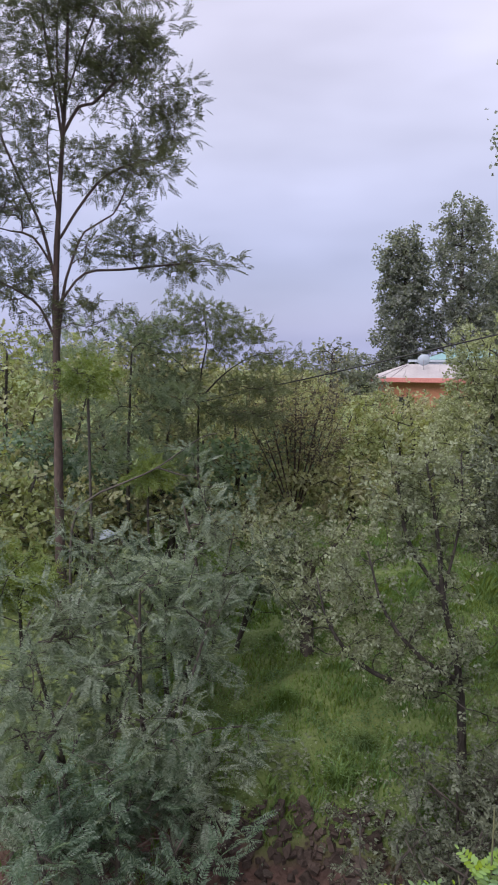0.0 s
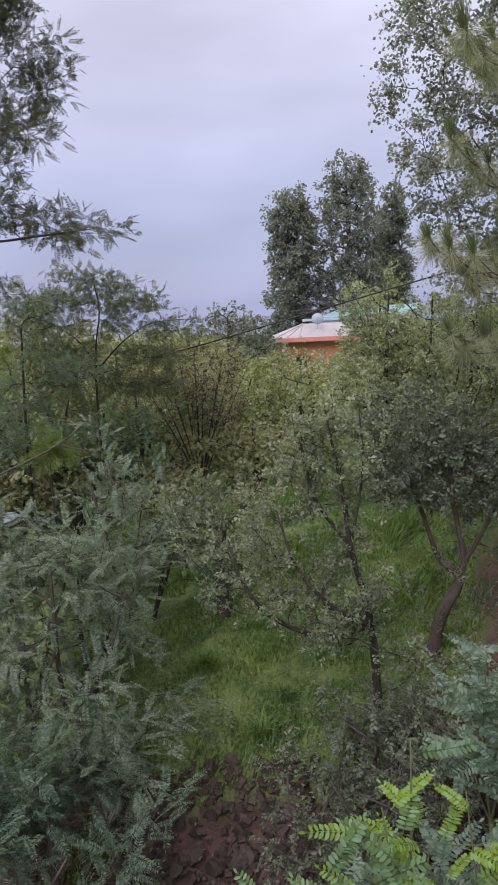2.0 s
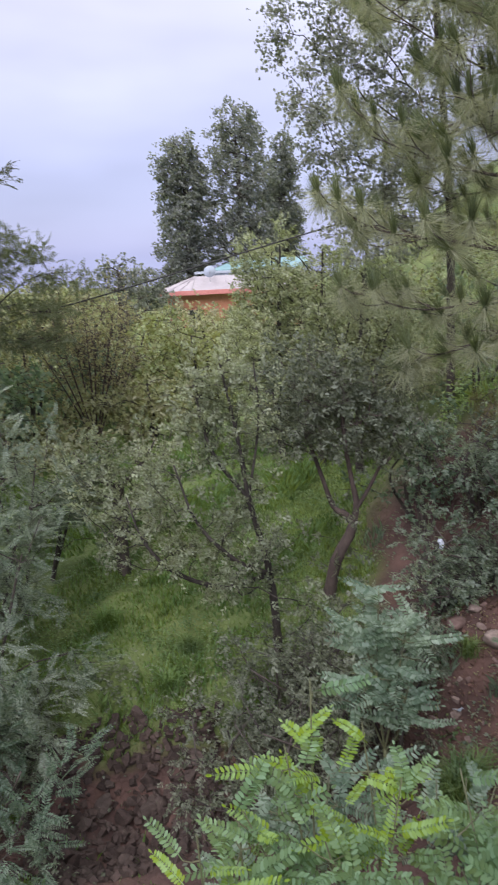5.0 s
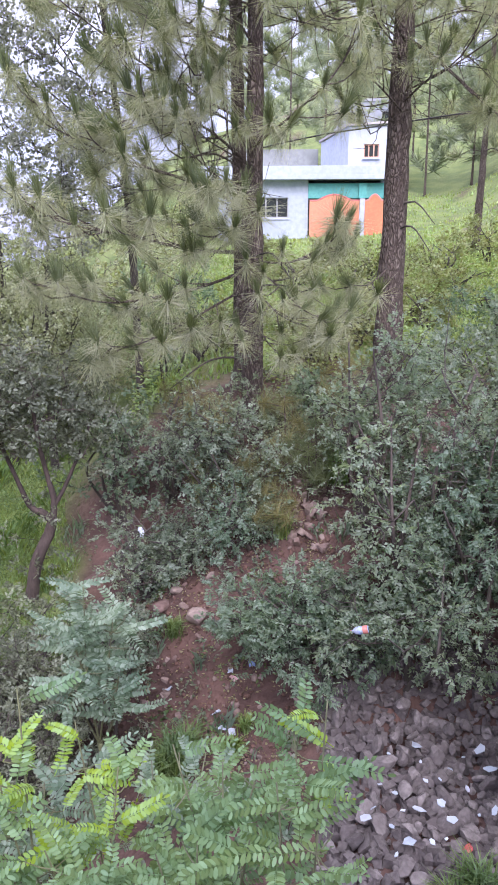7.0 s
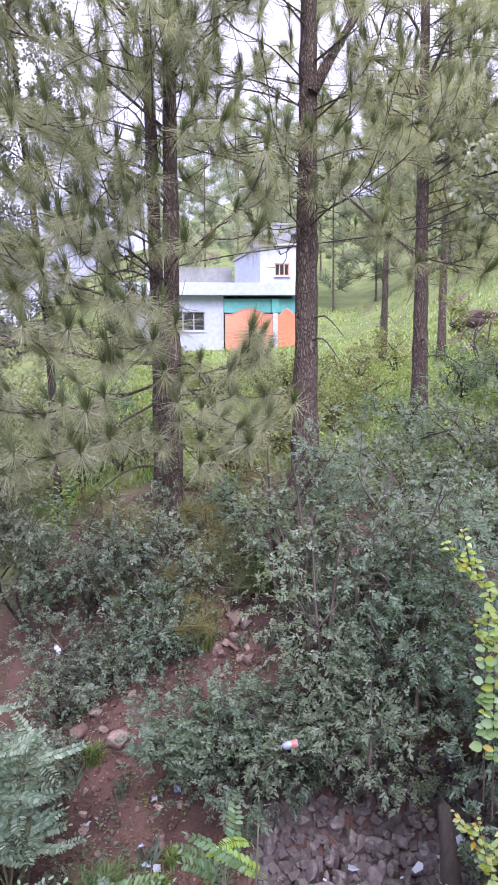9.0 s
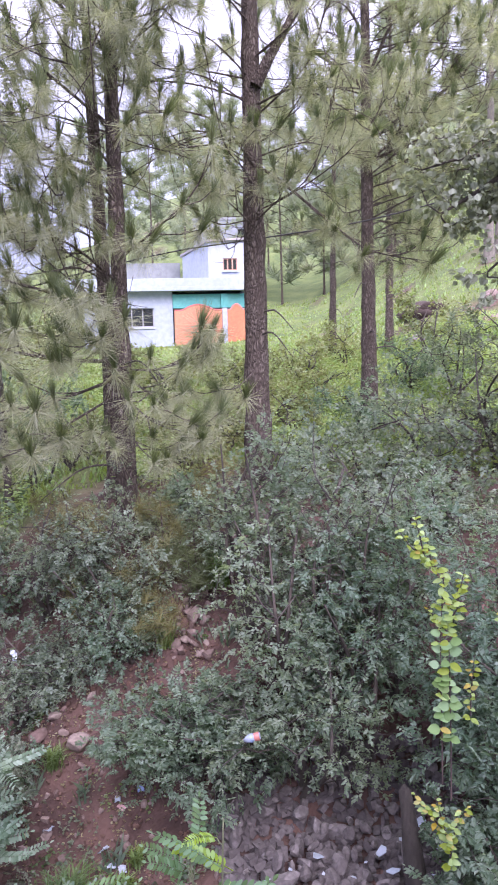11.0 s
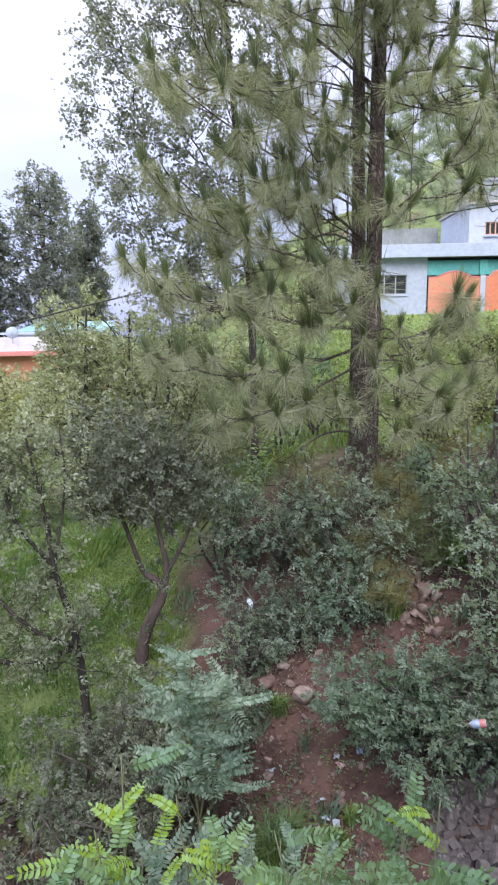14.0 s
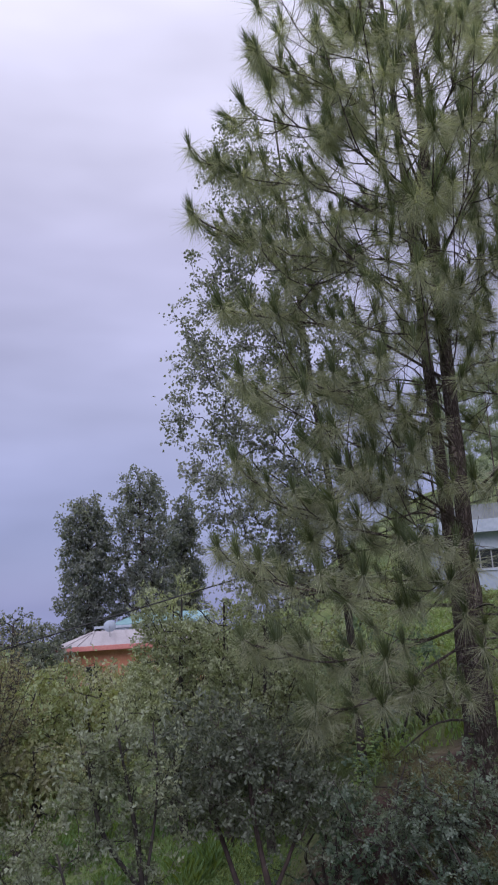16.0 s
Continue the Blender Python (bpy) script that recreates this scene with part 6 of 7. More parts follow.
# ---------------------------------------------------------------- bushes on the bank and in the gully
BUSHES = (  # bearing, distance, top height, half width, targets, material, seed, leaf size
    (36.0, 8.4, 2.9, 0.7, 120, LEAF_SHRUB, 1, 0.062), (38.5, 7.9, 2.4, 0.55, 95, LEAF_SHRUB, 2, 0.062), (33.5, 8.9, 2.8, 0.75, 95, LEAF_SHRUB, 3, 0.062),
    (29.5, 9.4, 2.3, 0.7, 100, LEAF_SHRUB_GREEN, 4, 0.062), (34.6, 7.5, 1.5, 0.45, 80, LEAF_SHRUB, 5, 0.06),
    (44.2, 6.45, 1.5, 0.58, 150, LEAF_SHRUB_GREEN, 6, 0.07), (47.0, 6.3, 1.5, 0.65, 150, LEAF_SHRUB_GREEN, 7, 0.07), (29.0, 7.0, 0.7, 0.35, 50, LEAF_SHRUB_GREEN, 8, 0.065),
    (50.3, 7.4, 3.85, 0.6, 200, LEAF_SHRUB_PALE, 9, 0.062), (52.5, 6.9, 3.2, 0.75, 180, LEAF_SHRUB_PALE, 10, 0.065), (56.0, 7.2, 3.6, 0.78, 200, LEAF_SHRUB, 11, 0.065),
    (54.0, 6.4, 2.0, 0.7, 150, LEAF_SHRUB_PALE, 12, 0.07), (58.5, 6.5, 2.7, 0.7, 170, LEAF_SHRUB_GREEN, 13, 0.07), (61.2, 7.0, 3.4, 0.72, 180, LEAF_SHRUB_GREEN, 14, 0.07),
    (69.3, 6.4, 2.9, 0.6, 150, LEAF_SHRUB_GREEN, 15, 0.075), (71.0, 5.8, 2.6, 0.55, 150, LEAF_SHRUB_GREEN, 16, 0.08), (73.0, 5.8, 2.6, 0.8, 180, LEAF_SHRUB_GREEN, 17, 0.08),
    (71.2, 5.3, 1.3, 0.4, 80, LEAF_SHRUB_GREEN, 18, 0.075), (74.0, 4.9, 1.5, 0.55, 110, LEAF_SHRUB_GREEN, 19, 0.085), (77.0, 6.4, 3.0, 0.9, 170, LEAF_SHRUB_GREEN, 20, 0.08),
    (60.0, 9.6, 3.3, 0.9, 190, LEAF_SHRUB, 21, 0.062), (64.5, 10.2, 3.9, 1.0, 200, LEAF_SHRUB, 22, 0.062), (69.0, 10.6, 4.6, 1.0, 200, LEAF_DARK, 23, 0.062), (74.0, 10.4, 4.6, 1.1, 190, LEAF_DARK, 24, 0.062),
    (55.0, 10.8, 3.2, 0.8, 130, LEAF_SHRUB, 25, 0.062), (46.0, 9.5, 2.8, 0.7, 110, LEAF_SHRUB_GREEN, 26, 0.062), (58.3, 12.5, 3.8, 0.6, 90, LEAF_SHRUB_GREEN, 27, 0.062), (53.6, 13.5, 3.7, 0.6, 90, LEAF_MID, 28, 0.062),
    (43.6, 8.8, 2.4, 0.4, 50, LEAF_SHRUB, 29, 0.06), (31.3, 7.7, 1.7, 0.5, 80, LEAF_SHRUB, 30, 0.06), (17.5, 6.6, 0.75, 0.7, 110, LEAF_DARK, 31, 0.06), (22.0, 6.8, 0.8, 0.6, 90, LEAF_DARK, 32, 0.06),
    (14.5, 5.9, 0.55, 0.6, 90, LEAF_DARK, 33, 0.06), (20.0, 5.7, 0.75, 0.6, 100, LEAF_DARK, 34, 0.06), (26.5, 6.1, 0.9, 0.5, 80, LEAF_DARK, 35, 0.06),
    (48.0, 12.0, 3.4, 0.5, 70, LEAF_MID, 38, 0.07), (50.0, 14.5, 4.0, 0.6, 80, LEAF_MID, 39, 0.07), (55.6, 15.5, 4.0, 0.7, 90, LEAF_MID, 40, 0.07), (62.5, 16.0, 4.5, 0.7, 90, LEAF_SHRUB_GREEN, 41, 0.07), (45.0, 11.0, 3.3, 0.5, 70, LEAF_MID, 42, 0.07), (54.0, 19.0, 4.5, 0.8, 80, LEAF_MID, 43, 0.08), (64.0, 18.5, 5.5, 0.7, 80, LEAF_MID, 44, 0.08), (42.5, 13.0, 3.5, 0.7, 80, LEAF_MID, 45, 0.07), (36.5, 12.0, 3.6, 0.8, 100, LEAF_MID, 46, 0.07), (33.5, 13.5, 4.0, 0.9, 110, LEAF_SHRUB_GREEN, 47, 0.07),
    (39.4, 7.4, 2.0, 0.4, 90, LEAF_SHRUB_GREEN, 52, 0.06),
    (43.5, 17.0, 4.2, 0.6, 70, LEAF_MID, 53, 0.08), (46.5, 19.0, 4.35, 0.7, 80, LEAF_MID, 54, 0.08), (49.0, 17.5, 4.2, 0.6, 70, LEAF_MID, 55, 0.08), (41.0, 20.0, 4.4, 0.8, 80, LEAF_MID, 56, 0.08), (57.5, 21.0, 4.9, 0.7, 70, LEAF_MID, 57, 0.08),
    (63.5, 8.6, 3.0, 0.6, 120, LEAF_SHRUB, 48, 0.062), (64.8, 9.1, 3.1, 0.5, 90, LEAF_SHRUB, 49, 0.062), (73.2, 8.6, 3.5, 0.7, 130, LEAF_SHRUB, 50, 0.065),
    (66.0, 15.0, 4.9, 0.8, 90, LEAF_SHRUB, 36, 0.065), (71.0, 14.5, 5.4, 0.9, 100, LEAF_DARK, 37, 0.065),
)
for b, d, top, half, n, mt, sd, size in BUSHES:
    p = spot(b, d)
    x, y, z = p
    h = max(0.4, top - z)
    rk = np.random.default_rng(400 + sd)
    stems = [([p + (rk.normal(0, 0.06), rk.normal(0, 0.06), 0), (x + rk.normal(0, half * 0.3), y + rk.normal(0, half * 0.3), z + h * 0.5), (x + rk.normal(0, half * 0.5), y + rk.normal(0, half * 0.4), z + h * 0.88)], 0.028, 0.007) for _ in range(4)]
    foot = 0.2 if d < 7 and 55 < b < 69 else 0.0
    lobes = [(x, y, z + h * 0.62, half * 0.65, half * 0.65, h * 0.28), (x, y, z + h * (0.36 + foot), half * 0.85, half * 0.8, h * 0.28)] + [(x + rk.normal(0, half * 0.6), y + rk.normal(0, half * 0.5), z + h * rk.uniform(0.3 + foot, 0.85), half * 0.45, half * 0.45, h * 0.17) for _ in range(6)]
    tall = "tall " if h > 1.7 else "low "
    tone = {LEAF_SHRUB: "grey-green", LEAF_SHRUB_PALE: "pale grey-green", LEAF_SHRUB_GREEN: "dark green", LEAF_DARK: "dusky dark", LEAF_MID: "light green", LEAF_PEAR: "dull olive"}[mt]
    leafy("bush", tall + tone + " small-leaved bush " + ("on the bank" if b > 27 else "beside the clearing"), "bush", stems, lobes, int(n * (0.65 if d < 9 else 0.42)), 6 if d < 9 else 5, TWIGS_NEAR + FEATHER_WIDE if d < 6.6 else TWIGS if d < 9 else TWIGS_FAR, size * (1.88 if d < 9 else 2.3), mt, BARK, 500 + sd, 0.24, 3, 0.004, 0.15, 0.5, "bushes", flat=0.7, up=2.0, shoots=12, shoot_len=min(0.7, 0.4 * h))

# thick dark stem of the big bush over the rubble
hv = Heap()
q = [spot(63.6, 5.25), spot(63.0, 5.35, 0.55), spot(62.2, 5.55, 1.02)]
hv.add(*tube(curve_through(q), np.linspace(0.1, 0.055, len(curve_through(q))), 9, np.random.default_rng(3)))
tagged(new("tree_stump", hv.mesh("tree_stump", BARK_DARK, True)), "thick dark leaning stem above the rubble", "tree stem")


# ---------------------------------------------------------------- near locust sprays below the window
def near_leaf_meshes(mat, tag, seed, n=6):
    rng = np.random.default_rng(seed)
    out = []
    for k in range(n):
        v, t = compound_leaf(int(rng.integers(10, 14)), rng, NEAR_LEAFLET, rng.uniform(0.05, 0.4), llen=0.11)
        out.append(mesh_from(tag, v, t, [mat], None, True))
    return out


NEAR_GREEN = near_leaf_meshes(LEAF_LOCUST_NEAR, "leaf_green", 1)
NEAR_BLUE = near_leaf_meshes(LEAF_LOCUST_TEAL, "leaf_bluish", 2)
NEAR_YELLOW = near_leaf_meshes(LEAF_YELLOW, "leaf_yellow", 3)


def near_locust(bearing, distance, tips, seed, label, bank, size=0.385):
    """A locust shoot whose single feather leaves can be told apart. tips: (bearing, distance, height, spread, leaves, yellow share)."""
    rng = np.random.default_rng(seed)
    base = spot(bearing, distance)
    thing = empty("young_locust_tree", base, label, "young tree", "young locusts under the window")
    hv = Heap()
    crown = base + (0, 0, 0.5 * (min(t[2] for t in tips) - base[2]))
    hv.add(*tube(curve_through([base - base, (crown - base) * 0.5 + (0.05, 0, 0), crown - base]), np.linspace(0.035, 0.022, len(curve_through([base - base, (crown - base) * 0.5 + (0.05, 0, 0), crown - base]))), 7, rng))
    leaves = []
    for b, d, z, spread, n, yellow in tips:
        e = spot(b, d, z)
        mid = (crown + e) / 2 + (0, 0, -0.12) + rng.normal(0, 0.06, 3)
        c = curve_through([crown, mid, e])
        hv.add(*tube(c - base, np.linspace(0.009, 0.004, len(c)), 6))
        outward = unit(e - crown + (0, 0, 0.2))
        for k in range(int(n * 0.85)):
            u = rng.uniform(0.0, 1.0)
            a = k * 2.4 + rng.normal(0, 0.3)
            q = c[int((0.55 + 0.45 * u) * (len(c) - 1))] + rng.normal(0, spread * 0.4, 3) * (1, 1, 0.6)
            dr = unit(np.array([math.cos(a), math.sin(a), rng.uniform(-0.25, 0.4)]) + outward * 0.5)
            hv.add(*tube(np.array([c[int((0.55 + 0.45 * u) * (len(c) - 1))], (q + c[int((0.55 + 0.45 * u) * (len(c) - 1))]) / 2 - (0, 0, 0.01), q]) - base, [0.005, 0.004, 0.003], 4))
            leaves.append((q - base, dr, rng.random() < yellow))
    under("trunk", hv.mesh("trunk", STEM_GREEN, True), thing)
    for q, dr, is_yellow in leaves:
        me = (NEAR_YELLOW if is_yellow else bank)[int(rng.integers(0, 6))]
        ob = under("leaf", me, thing)
        yv = Vector(dr)
        zv = (Vector((-0.2, -0.4, 1)) + Vector(rng.normal(0, 0.2, 3)))
        zv = (zv - yv * zv.dot(yv)).normalized()
        xv = yv.cross(zv)
        s = size * rng.uniform(0.75, 1.15) * (0.85 if is_yellow else 1)
        m = Matrix((xv, yv, zv)).transposed().to_4x4()
        ob.matrix_basis = Matrix.Translation(q) @ m @ Matrix.Scale(s, 4)
    return thing


near_locust(23, 2.9, [(20.0, 3.7, 2.23, 0.16, 12, 0.9), (17.5, 3.4, 2.03, 0.2, 12, 0.1), (24.5, 3.6, 2.03, 0.2, 14, 0.75), (28, 3.3, 1.93, 0.22, 16, 0.15), (21, 3.0, 1.78, 0.22, 16, 0.2), (13.5, 3.1, 1.88, 0.2, 14, 0.15), (26, 2.7, 1.73, 0.22, 16, 0.1)], 1, "young locust with yellow-green shoot tips", NEAR_GREEN)
near_locust(11, 2.7, [(9, 2.9, 1.95, 0.17, 9, 0.7), (13, 3.0, 1.9, 0.18, 12, 0.2), (11, 2.5, 1.85, 0.2, 12, 0.4), (7, 2.7, 1.8, 0.16, 7, 0.6), (15, 2.6, 1.73, 0.2, 12, 0.1)], 2, "young locust with light green fresh leaves", NEAR_GREEN)
near_locust(37, 2.9, [(33, 3.4, 1.95, 0.2, 16, 0.0), (37.5, 3.5, 1.74, 0.18, 14, 0.0), (41, 3.5, 1.74, 0.18, 14, 0.0), (35, 2.9, 1.78, 0.22, 18, 0.0), (40, 2.9, 1.78, 0.22, 18, 0.05), (31, 2.9, 1.73, 0.2, 16, 0.0)], 3, "young locust with bluish green feather leaves", NEAR_GREEN)
near_locust(45, 2.9, [(47, 3.3, 2.30, 0.1, 9, 0.65), (44, 3.3, 2.13, 0.14, 10, 0.0), (46.5, 2.9, 1.83, 0.18, 12, 0.0), (42.5, 3.0, 2.03, 0.16, 12, 0.0)], 4, "young locust with one bright spray over the rubble", NEAR_GREEN)
near_locust(26.5, 5.4, [(26, 5.3, 2.0, 0.2, 24, 0), (24.3, 5.4, 1.75, 0.2, 24, 0), (28.3, 5.3, 1.7, 0.2, 24, 0), (26, 5.2, 1.4, 0.25, 26, 0), (28.5, 5.1, 1.3, 0.2, 20, 0)], 5, "bluish young locust below the bent tree", NEAR_BLUE, 0.42)
near_locust(19, 3.6, [(16.5, 3.9, 1.35, 0.22, 16, 0.0), (21.5, 4.0, 1.35, 0.22, 16, 0.05), (26, 4.1, 1.3, 0.22, 16, 0.0), (12, 3.8, 1.0, 0.22, 12, 0)], 6, "shaded young locust under the others", NEAR_BLUE)
near_locust(33, 3.7, [(31, 4.1, 1.3, 0.22, 14, 0.0), (36, 4.2, 1.25, 0.22, 14, 0.0), (40, 4.0, 1.1, 0.2, 12, 0.0), (34, 3.6, 1.0, 0.22, 12, 0)], 7, "dusky bluish young locust by the path", NEAR_BLUE)


# ---------------------------------------------------------------- bright climbing shoots
def climber(lines, seed, label, gold=0.25):
    """A climbing shoot: each line is (points, leaves, leaf length at its foot, at its tip, share of green leaves at its foot)."""
    rng = np.random.default_rng(seed)
    base = np.asarray(lines[0][0][0], float)
    thing = empty("climbing_shoot", base, label, "climber", "bright climbing shoots")
    hv, leaves = Heap(), []
    for points, n, s0, s1, green in lines:
        lead = 0.36 if len(points) > 4 and green > 0.5 else 0.18 if len(points) > 4 and green > 0 else 0.0
        c = curve_through(points, 0.04)
        hv.add(*tube(c - base, np.linspace(0.006, 0.002, len(c)), 5))
        for k in range(n):
            u = lead + (1 - lead) * k / n
            q = c[int(u * (len(c) - 1))]
            a = 1 if k % 2 else -1
            neat = green > 0.5
            if neat:
                u = lead + (1 - lead) * (k // 2) / (n / 2)
                q = c[int(u * (len(c) - 1))]
            dr = unit(np.array([0.8 * a * math.cos(radians(66)), -0.8 * a * math.sin(radians(66)), 0]) + np.array([-0.45, -0.2, rng.uniform(-0.15, 0.45)]) * (0.4 if neat else 1.0) + rng.normal(0, 0.14 if neat else 0.3, 3))
            pick = 2 if rng.random() < green * (1.4 - u) else 1 if rng.random() < gold * u else 0
            leaves.append((q - base + rng.normal(0, 0.008, 3), dr, pick, 1.3 * (s0 + (s1 - s0) * u) * rng.uniform(0.7, 1.2)))
    under("stem", hv.mesh("stem", BARK_RED, True), thing)
    for q, dr, pick, size in leaves:
        ob = under("leaf", CLIMB[pick], thing)
        yv = Vector(dr)
        zv = Vector((-0.7, -0.3, 0.7)) + Vector(rng.normal(0, 0.3, 3))
        zv = (zv - yv * zv.dot(yv)).normalized()
        m = Matrix((yv.cross(zv), yv, zv)).transposed().to_4x4()
        ob.matrix_basis = Matrix.Translation(q) @ m @ Matrix.Scale(size, 4)
    return thing


rl = np.random.default_rng(8)
LEAF_CLIMB = leaf_material("climber_leaf", (0.2, 0.3, 0.085), (0.29, 0.38, 0.11), 0.42, 0.35, 0.02, 0.25, 3.0)
LEAF_GOLD = leaf_material("climber_leaf_gold", (0.31, 0.29, 0.075), (0.38, 0.31, 0.09), 0.5, 0.35, 0.03, 0.2, 3.0)
LEAF_CLIMB_GREEN = leaf_material("climber_leaf_green", (0.14, 0.245, 0.11), (0.2, 0.315, 0.14), 0.42, 0.35, 0.02, 0.2, 3.0)
CLIMB = [mesh_from("climber_leaf", *full_leaf(0.62, rl, 5, 0.2, 0.15), [LEAF_CLIMB], None, True), mesh_from("climber_leaf", *full_leaf(0.58, rl, 5, 0.2, 0.15), [LEAF_GOLD], None, True), mesh_from("climber_leaf", *full_leaf(0.86, rl, 6, 0.15, 0.1), [LEAF_CLIMB_GREEN], None, True)]
D1 = 4.6


def at(*pairs, d=D1):
    return [spot(b, d, z) for b, z in pairs]


climber([(at((65.9, 1.6), (65.8, 2.07), (65.7, 2.3), (65.6, 2.58), (65.4, 2.85)), 24, 0.062, 0.055, 1.0), (at((65.2, 1.7), (65.1, 2.1), (65.0, 2.4), (64.9, 2.7), (65.0, 2.92)), 22, 0.06, 0.05, 0.9),
         (at((65.0, 2.9), (65.0, 3.12), (63.7, 3.21), (62.4, 3.31), (61.3, 3.44)), 44, 0.05, 0.032, 0.0), (at((63.7, 3.2), (63.2, 3.38), (62.8, 3.52)), 22, 0.046, 0.03, 0.0), (at((64.2, 3.17), (63.9, 3.3), (63.6, 3.4)), 14, 0.042, 0.03, 0.0),
         (at((65.4, 2.8), (66.1, 2.9), (66.3, 3.01), (66.7, 3.18)), 26, 0.05, 0.034, 0.0), (at((65.4, 2.75), (64.3, 2.85), (63.8, 2.95)), 16, 0.046, 0.032, 0.0), (at((65.5, 2.8), (65.8, 2.95), (66.9, 3.0)), 14, 0.044, 0.03, 0.0)], 1, "bright climbing shoot with round green lower leaves", 0.1)
climber([(at((70.5, 1.5), (70.3, 1.92), (70.4, 2.34), (70.2, 2.79), (70.4, 3.23), (70.8, 3.52)), 46, 0.05, 0.042, 0.35), (at((70.4, 2.2), (71.2, 2.5), (71.0, 2.9)), 26, 0.05, 0.036, 0.1), (at((70.3, 2.7), (69.6, 2.85), (69.5, 3.0)), 12, 0.05, 0.025, 0.2), (at((70.4, 3.1), (71.0, 3.3), (71.1, 3.5)), 16, 0.048, 0.034, 0.0)],
        3, "slender yellow-green climbing shoot", 0.12)
climber([(at((73.4, 3.05), (73.2, 3.5), (73.4, 4.2), (73.1, 4.55), d=4.4), 60, 0.066, 0.045, 0.15), (at((73.3, 3.3), (72.7, 3.6), (72.6, 3.8), d=4.4), 18, 0.055, 0.04, 0.0)], 4, "tall light green climbing shoot", 0.15)
climber([(at((65.9, 1.2), (65.8, 1.39), (64.4, 1.53), (62.8, 1.71), d=4.5), 34, 0.05, 0.034, 0.0), (at((65.6, 1.4), (65.0, 1.58), (64.6, 1.68), d=4.5), 18, 0.046, 0.032, 0.0), (at((65.9, 1.35), (66.6, 1.55), (67.5, 1.65), d=4.5), 24, 0.046, 0.03, 0.0)], 5, "short golden climbing shoot low in the bush", 0.55)
climber([(at((67.3, 2.1), (67.3, 2.26), (67.4, 2.38), (67.5, 2.52), d=4.8), 20, 0.042, 0.03, 0.0)], 7, "small golden sprig in the bush", 0.5)


# ---------------------------------------------------------------- grass
def grass(name, label, mat, count, test, height, seed, region, width=0.009, stems=0.0):
    """Blades of three triangles, thick where test() is high."""
    rng = np.random.default_rng(seed)
    b0, b1, d0, d1 = region
    b = np.radians(rng.uniform(b0, b1, count * 3))
    d = np.sqrt(rng.uniform(d0 ** 2, d1 ** 2, count * 3)) if d1 < 16 else d0 * (d1 / d0) ** rng.random(count * 3)
    x, y = d * np.sin(b), d * np.cos(b)
    keep = rng.random(len(x)) < test(x, y)
    x, y, d = x[keep][:count], y[keep][:count], d[keep][:count]
    n = len(x)
    z = ground_height(x, y) - 0.01
    tall = height * rng.uniform(0.5, 1.25, n) * np.clip(1 + 0.85 * waves(x, y, seed + 7, 1.1, 3), 0.25, 2.2)
    a = rng.uniform(0, 2 * math.pi, n)
    lean = rng.uniform(0.15, 0.75, n) * tall
    ld = np.stack([np.cos(a), np.sin(a), np.zeros(n)], -1)
    sd = np.stack([-np.sin(a), np.cos(a), np.zeros(n)], -1) * (width * (1 + d / 22))[:, None] * rng.uniform(0.6, 1.3, n)[:, None]
    o = np.stack([x, y, z], -1)
    m = o + ld * (lean * 0.35)[:, None] + np.array([0, 0, 1.0]) * (tall * 0.6)[:, None]
    t = o + ld * lean[:, None] + np.array([0, 0, 1.0]) * tall[:, None]
    v = np.stack([o - sd, o + sd, m + sd * 0.6, t], 1).reshape(-1, 3)
    k = (np.arange(n) * 4)[:, None, None]
    tr = (np.array([[0, 1, 2], [0, 2, 3]])[None] + k).reshape(-1, 3)
    tagged(new(name, mesh_from(name, v, tr, [mat])), label, "grass", kind="stuff")


def clearing(x, y):
    b = np.degrees(np.arctan2(x, y))
    return turf_at(x, y) * (1 - smooth_step(24.5, 27, b)) * (0.75 + 0.3 * waves(x, y, 31, 1.7, 3))


def slope(x, y):
    return turf_at(x, y) * smooth_step(30, 38, np.degrees(np.arctan2(x, y))) * (0.7 + 0.4 * waves(x, y, 33, 3.0, 3))


def tufts_on_bank(x, y):
    return smooth_step(0.35, 0.85, waves(x, y, 41, 0.9, 3)) * off_rubble(x, y)


def off_rubble(x, y):
    d, b = np.hypot(x, y), np.degrees(np.arctan2(x, y))
    return 1 - smooth_step(46, 48, b) * (1 - smooth_step(66, 68, b)) * (1 - smooth_step(6.4, 6.9, d))


def off_gully(x, y):
    d, b = np.hypot(x, y), np.degrees(np.arctan2(x, y))
    return 1 - 0.93 * smooth_step(-6, -3, b) * (1 - smooth_step(8, 11, b)) * (1 - smooth_step(6.7, 6.95, d))


grass("grass", "lush short green grass and weeds in the clearing", GRASS, 56000, clearing, 0.075, 1, (-8, 27, 6.6, 15.5), 0.007)
grass("tall_grass", "taller green grass at the clearing's far side", GRASS, 16000, lambda x, y: smooth_step(0.15, 0.5, waves(x, y, 51, 2.1, 2)) * (1 - smooth_step(20, 24, np.degrees(np.arctan2(x, y)))), 0.17, 2, (-3, 24, 9.0, 14.0), 0.005)
grass("glade_grass", "smooth light green grass behind the bent tree", GRASS_BRIGHT, 22000, lambda x, y: turf_at(x, y), 0.06, 6, (16, 25, 8.8, 12.5), 0.006)
grass("hillside_grass", "bright sunlit-green grass on the hillside", GRASS_BRIGHT, 48000, slope, 0.13, 3, (30, 80, 10.5, 60.0), 0.015)
grass("bank_grass", "scattered olive grass tufts on the bare bank", LEAF_SHRUB_GREEN, 9000, tufts_on_bank, 0.17, 4, (24, 78, 4.2, 10.0))
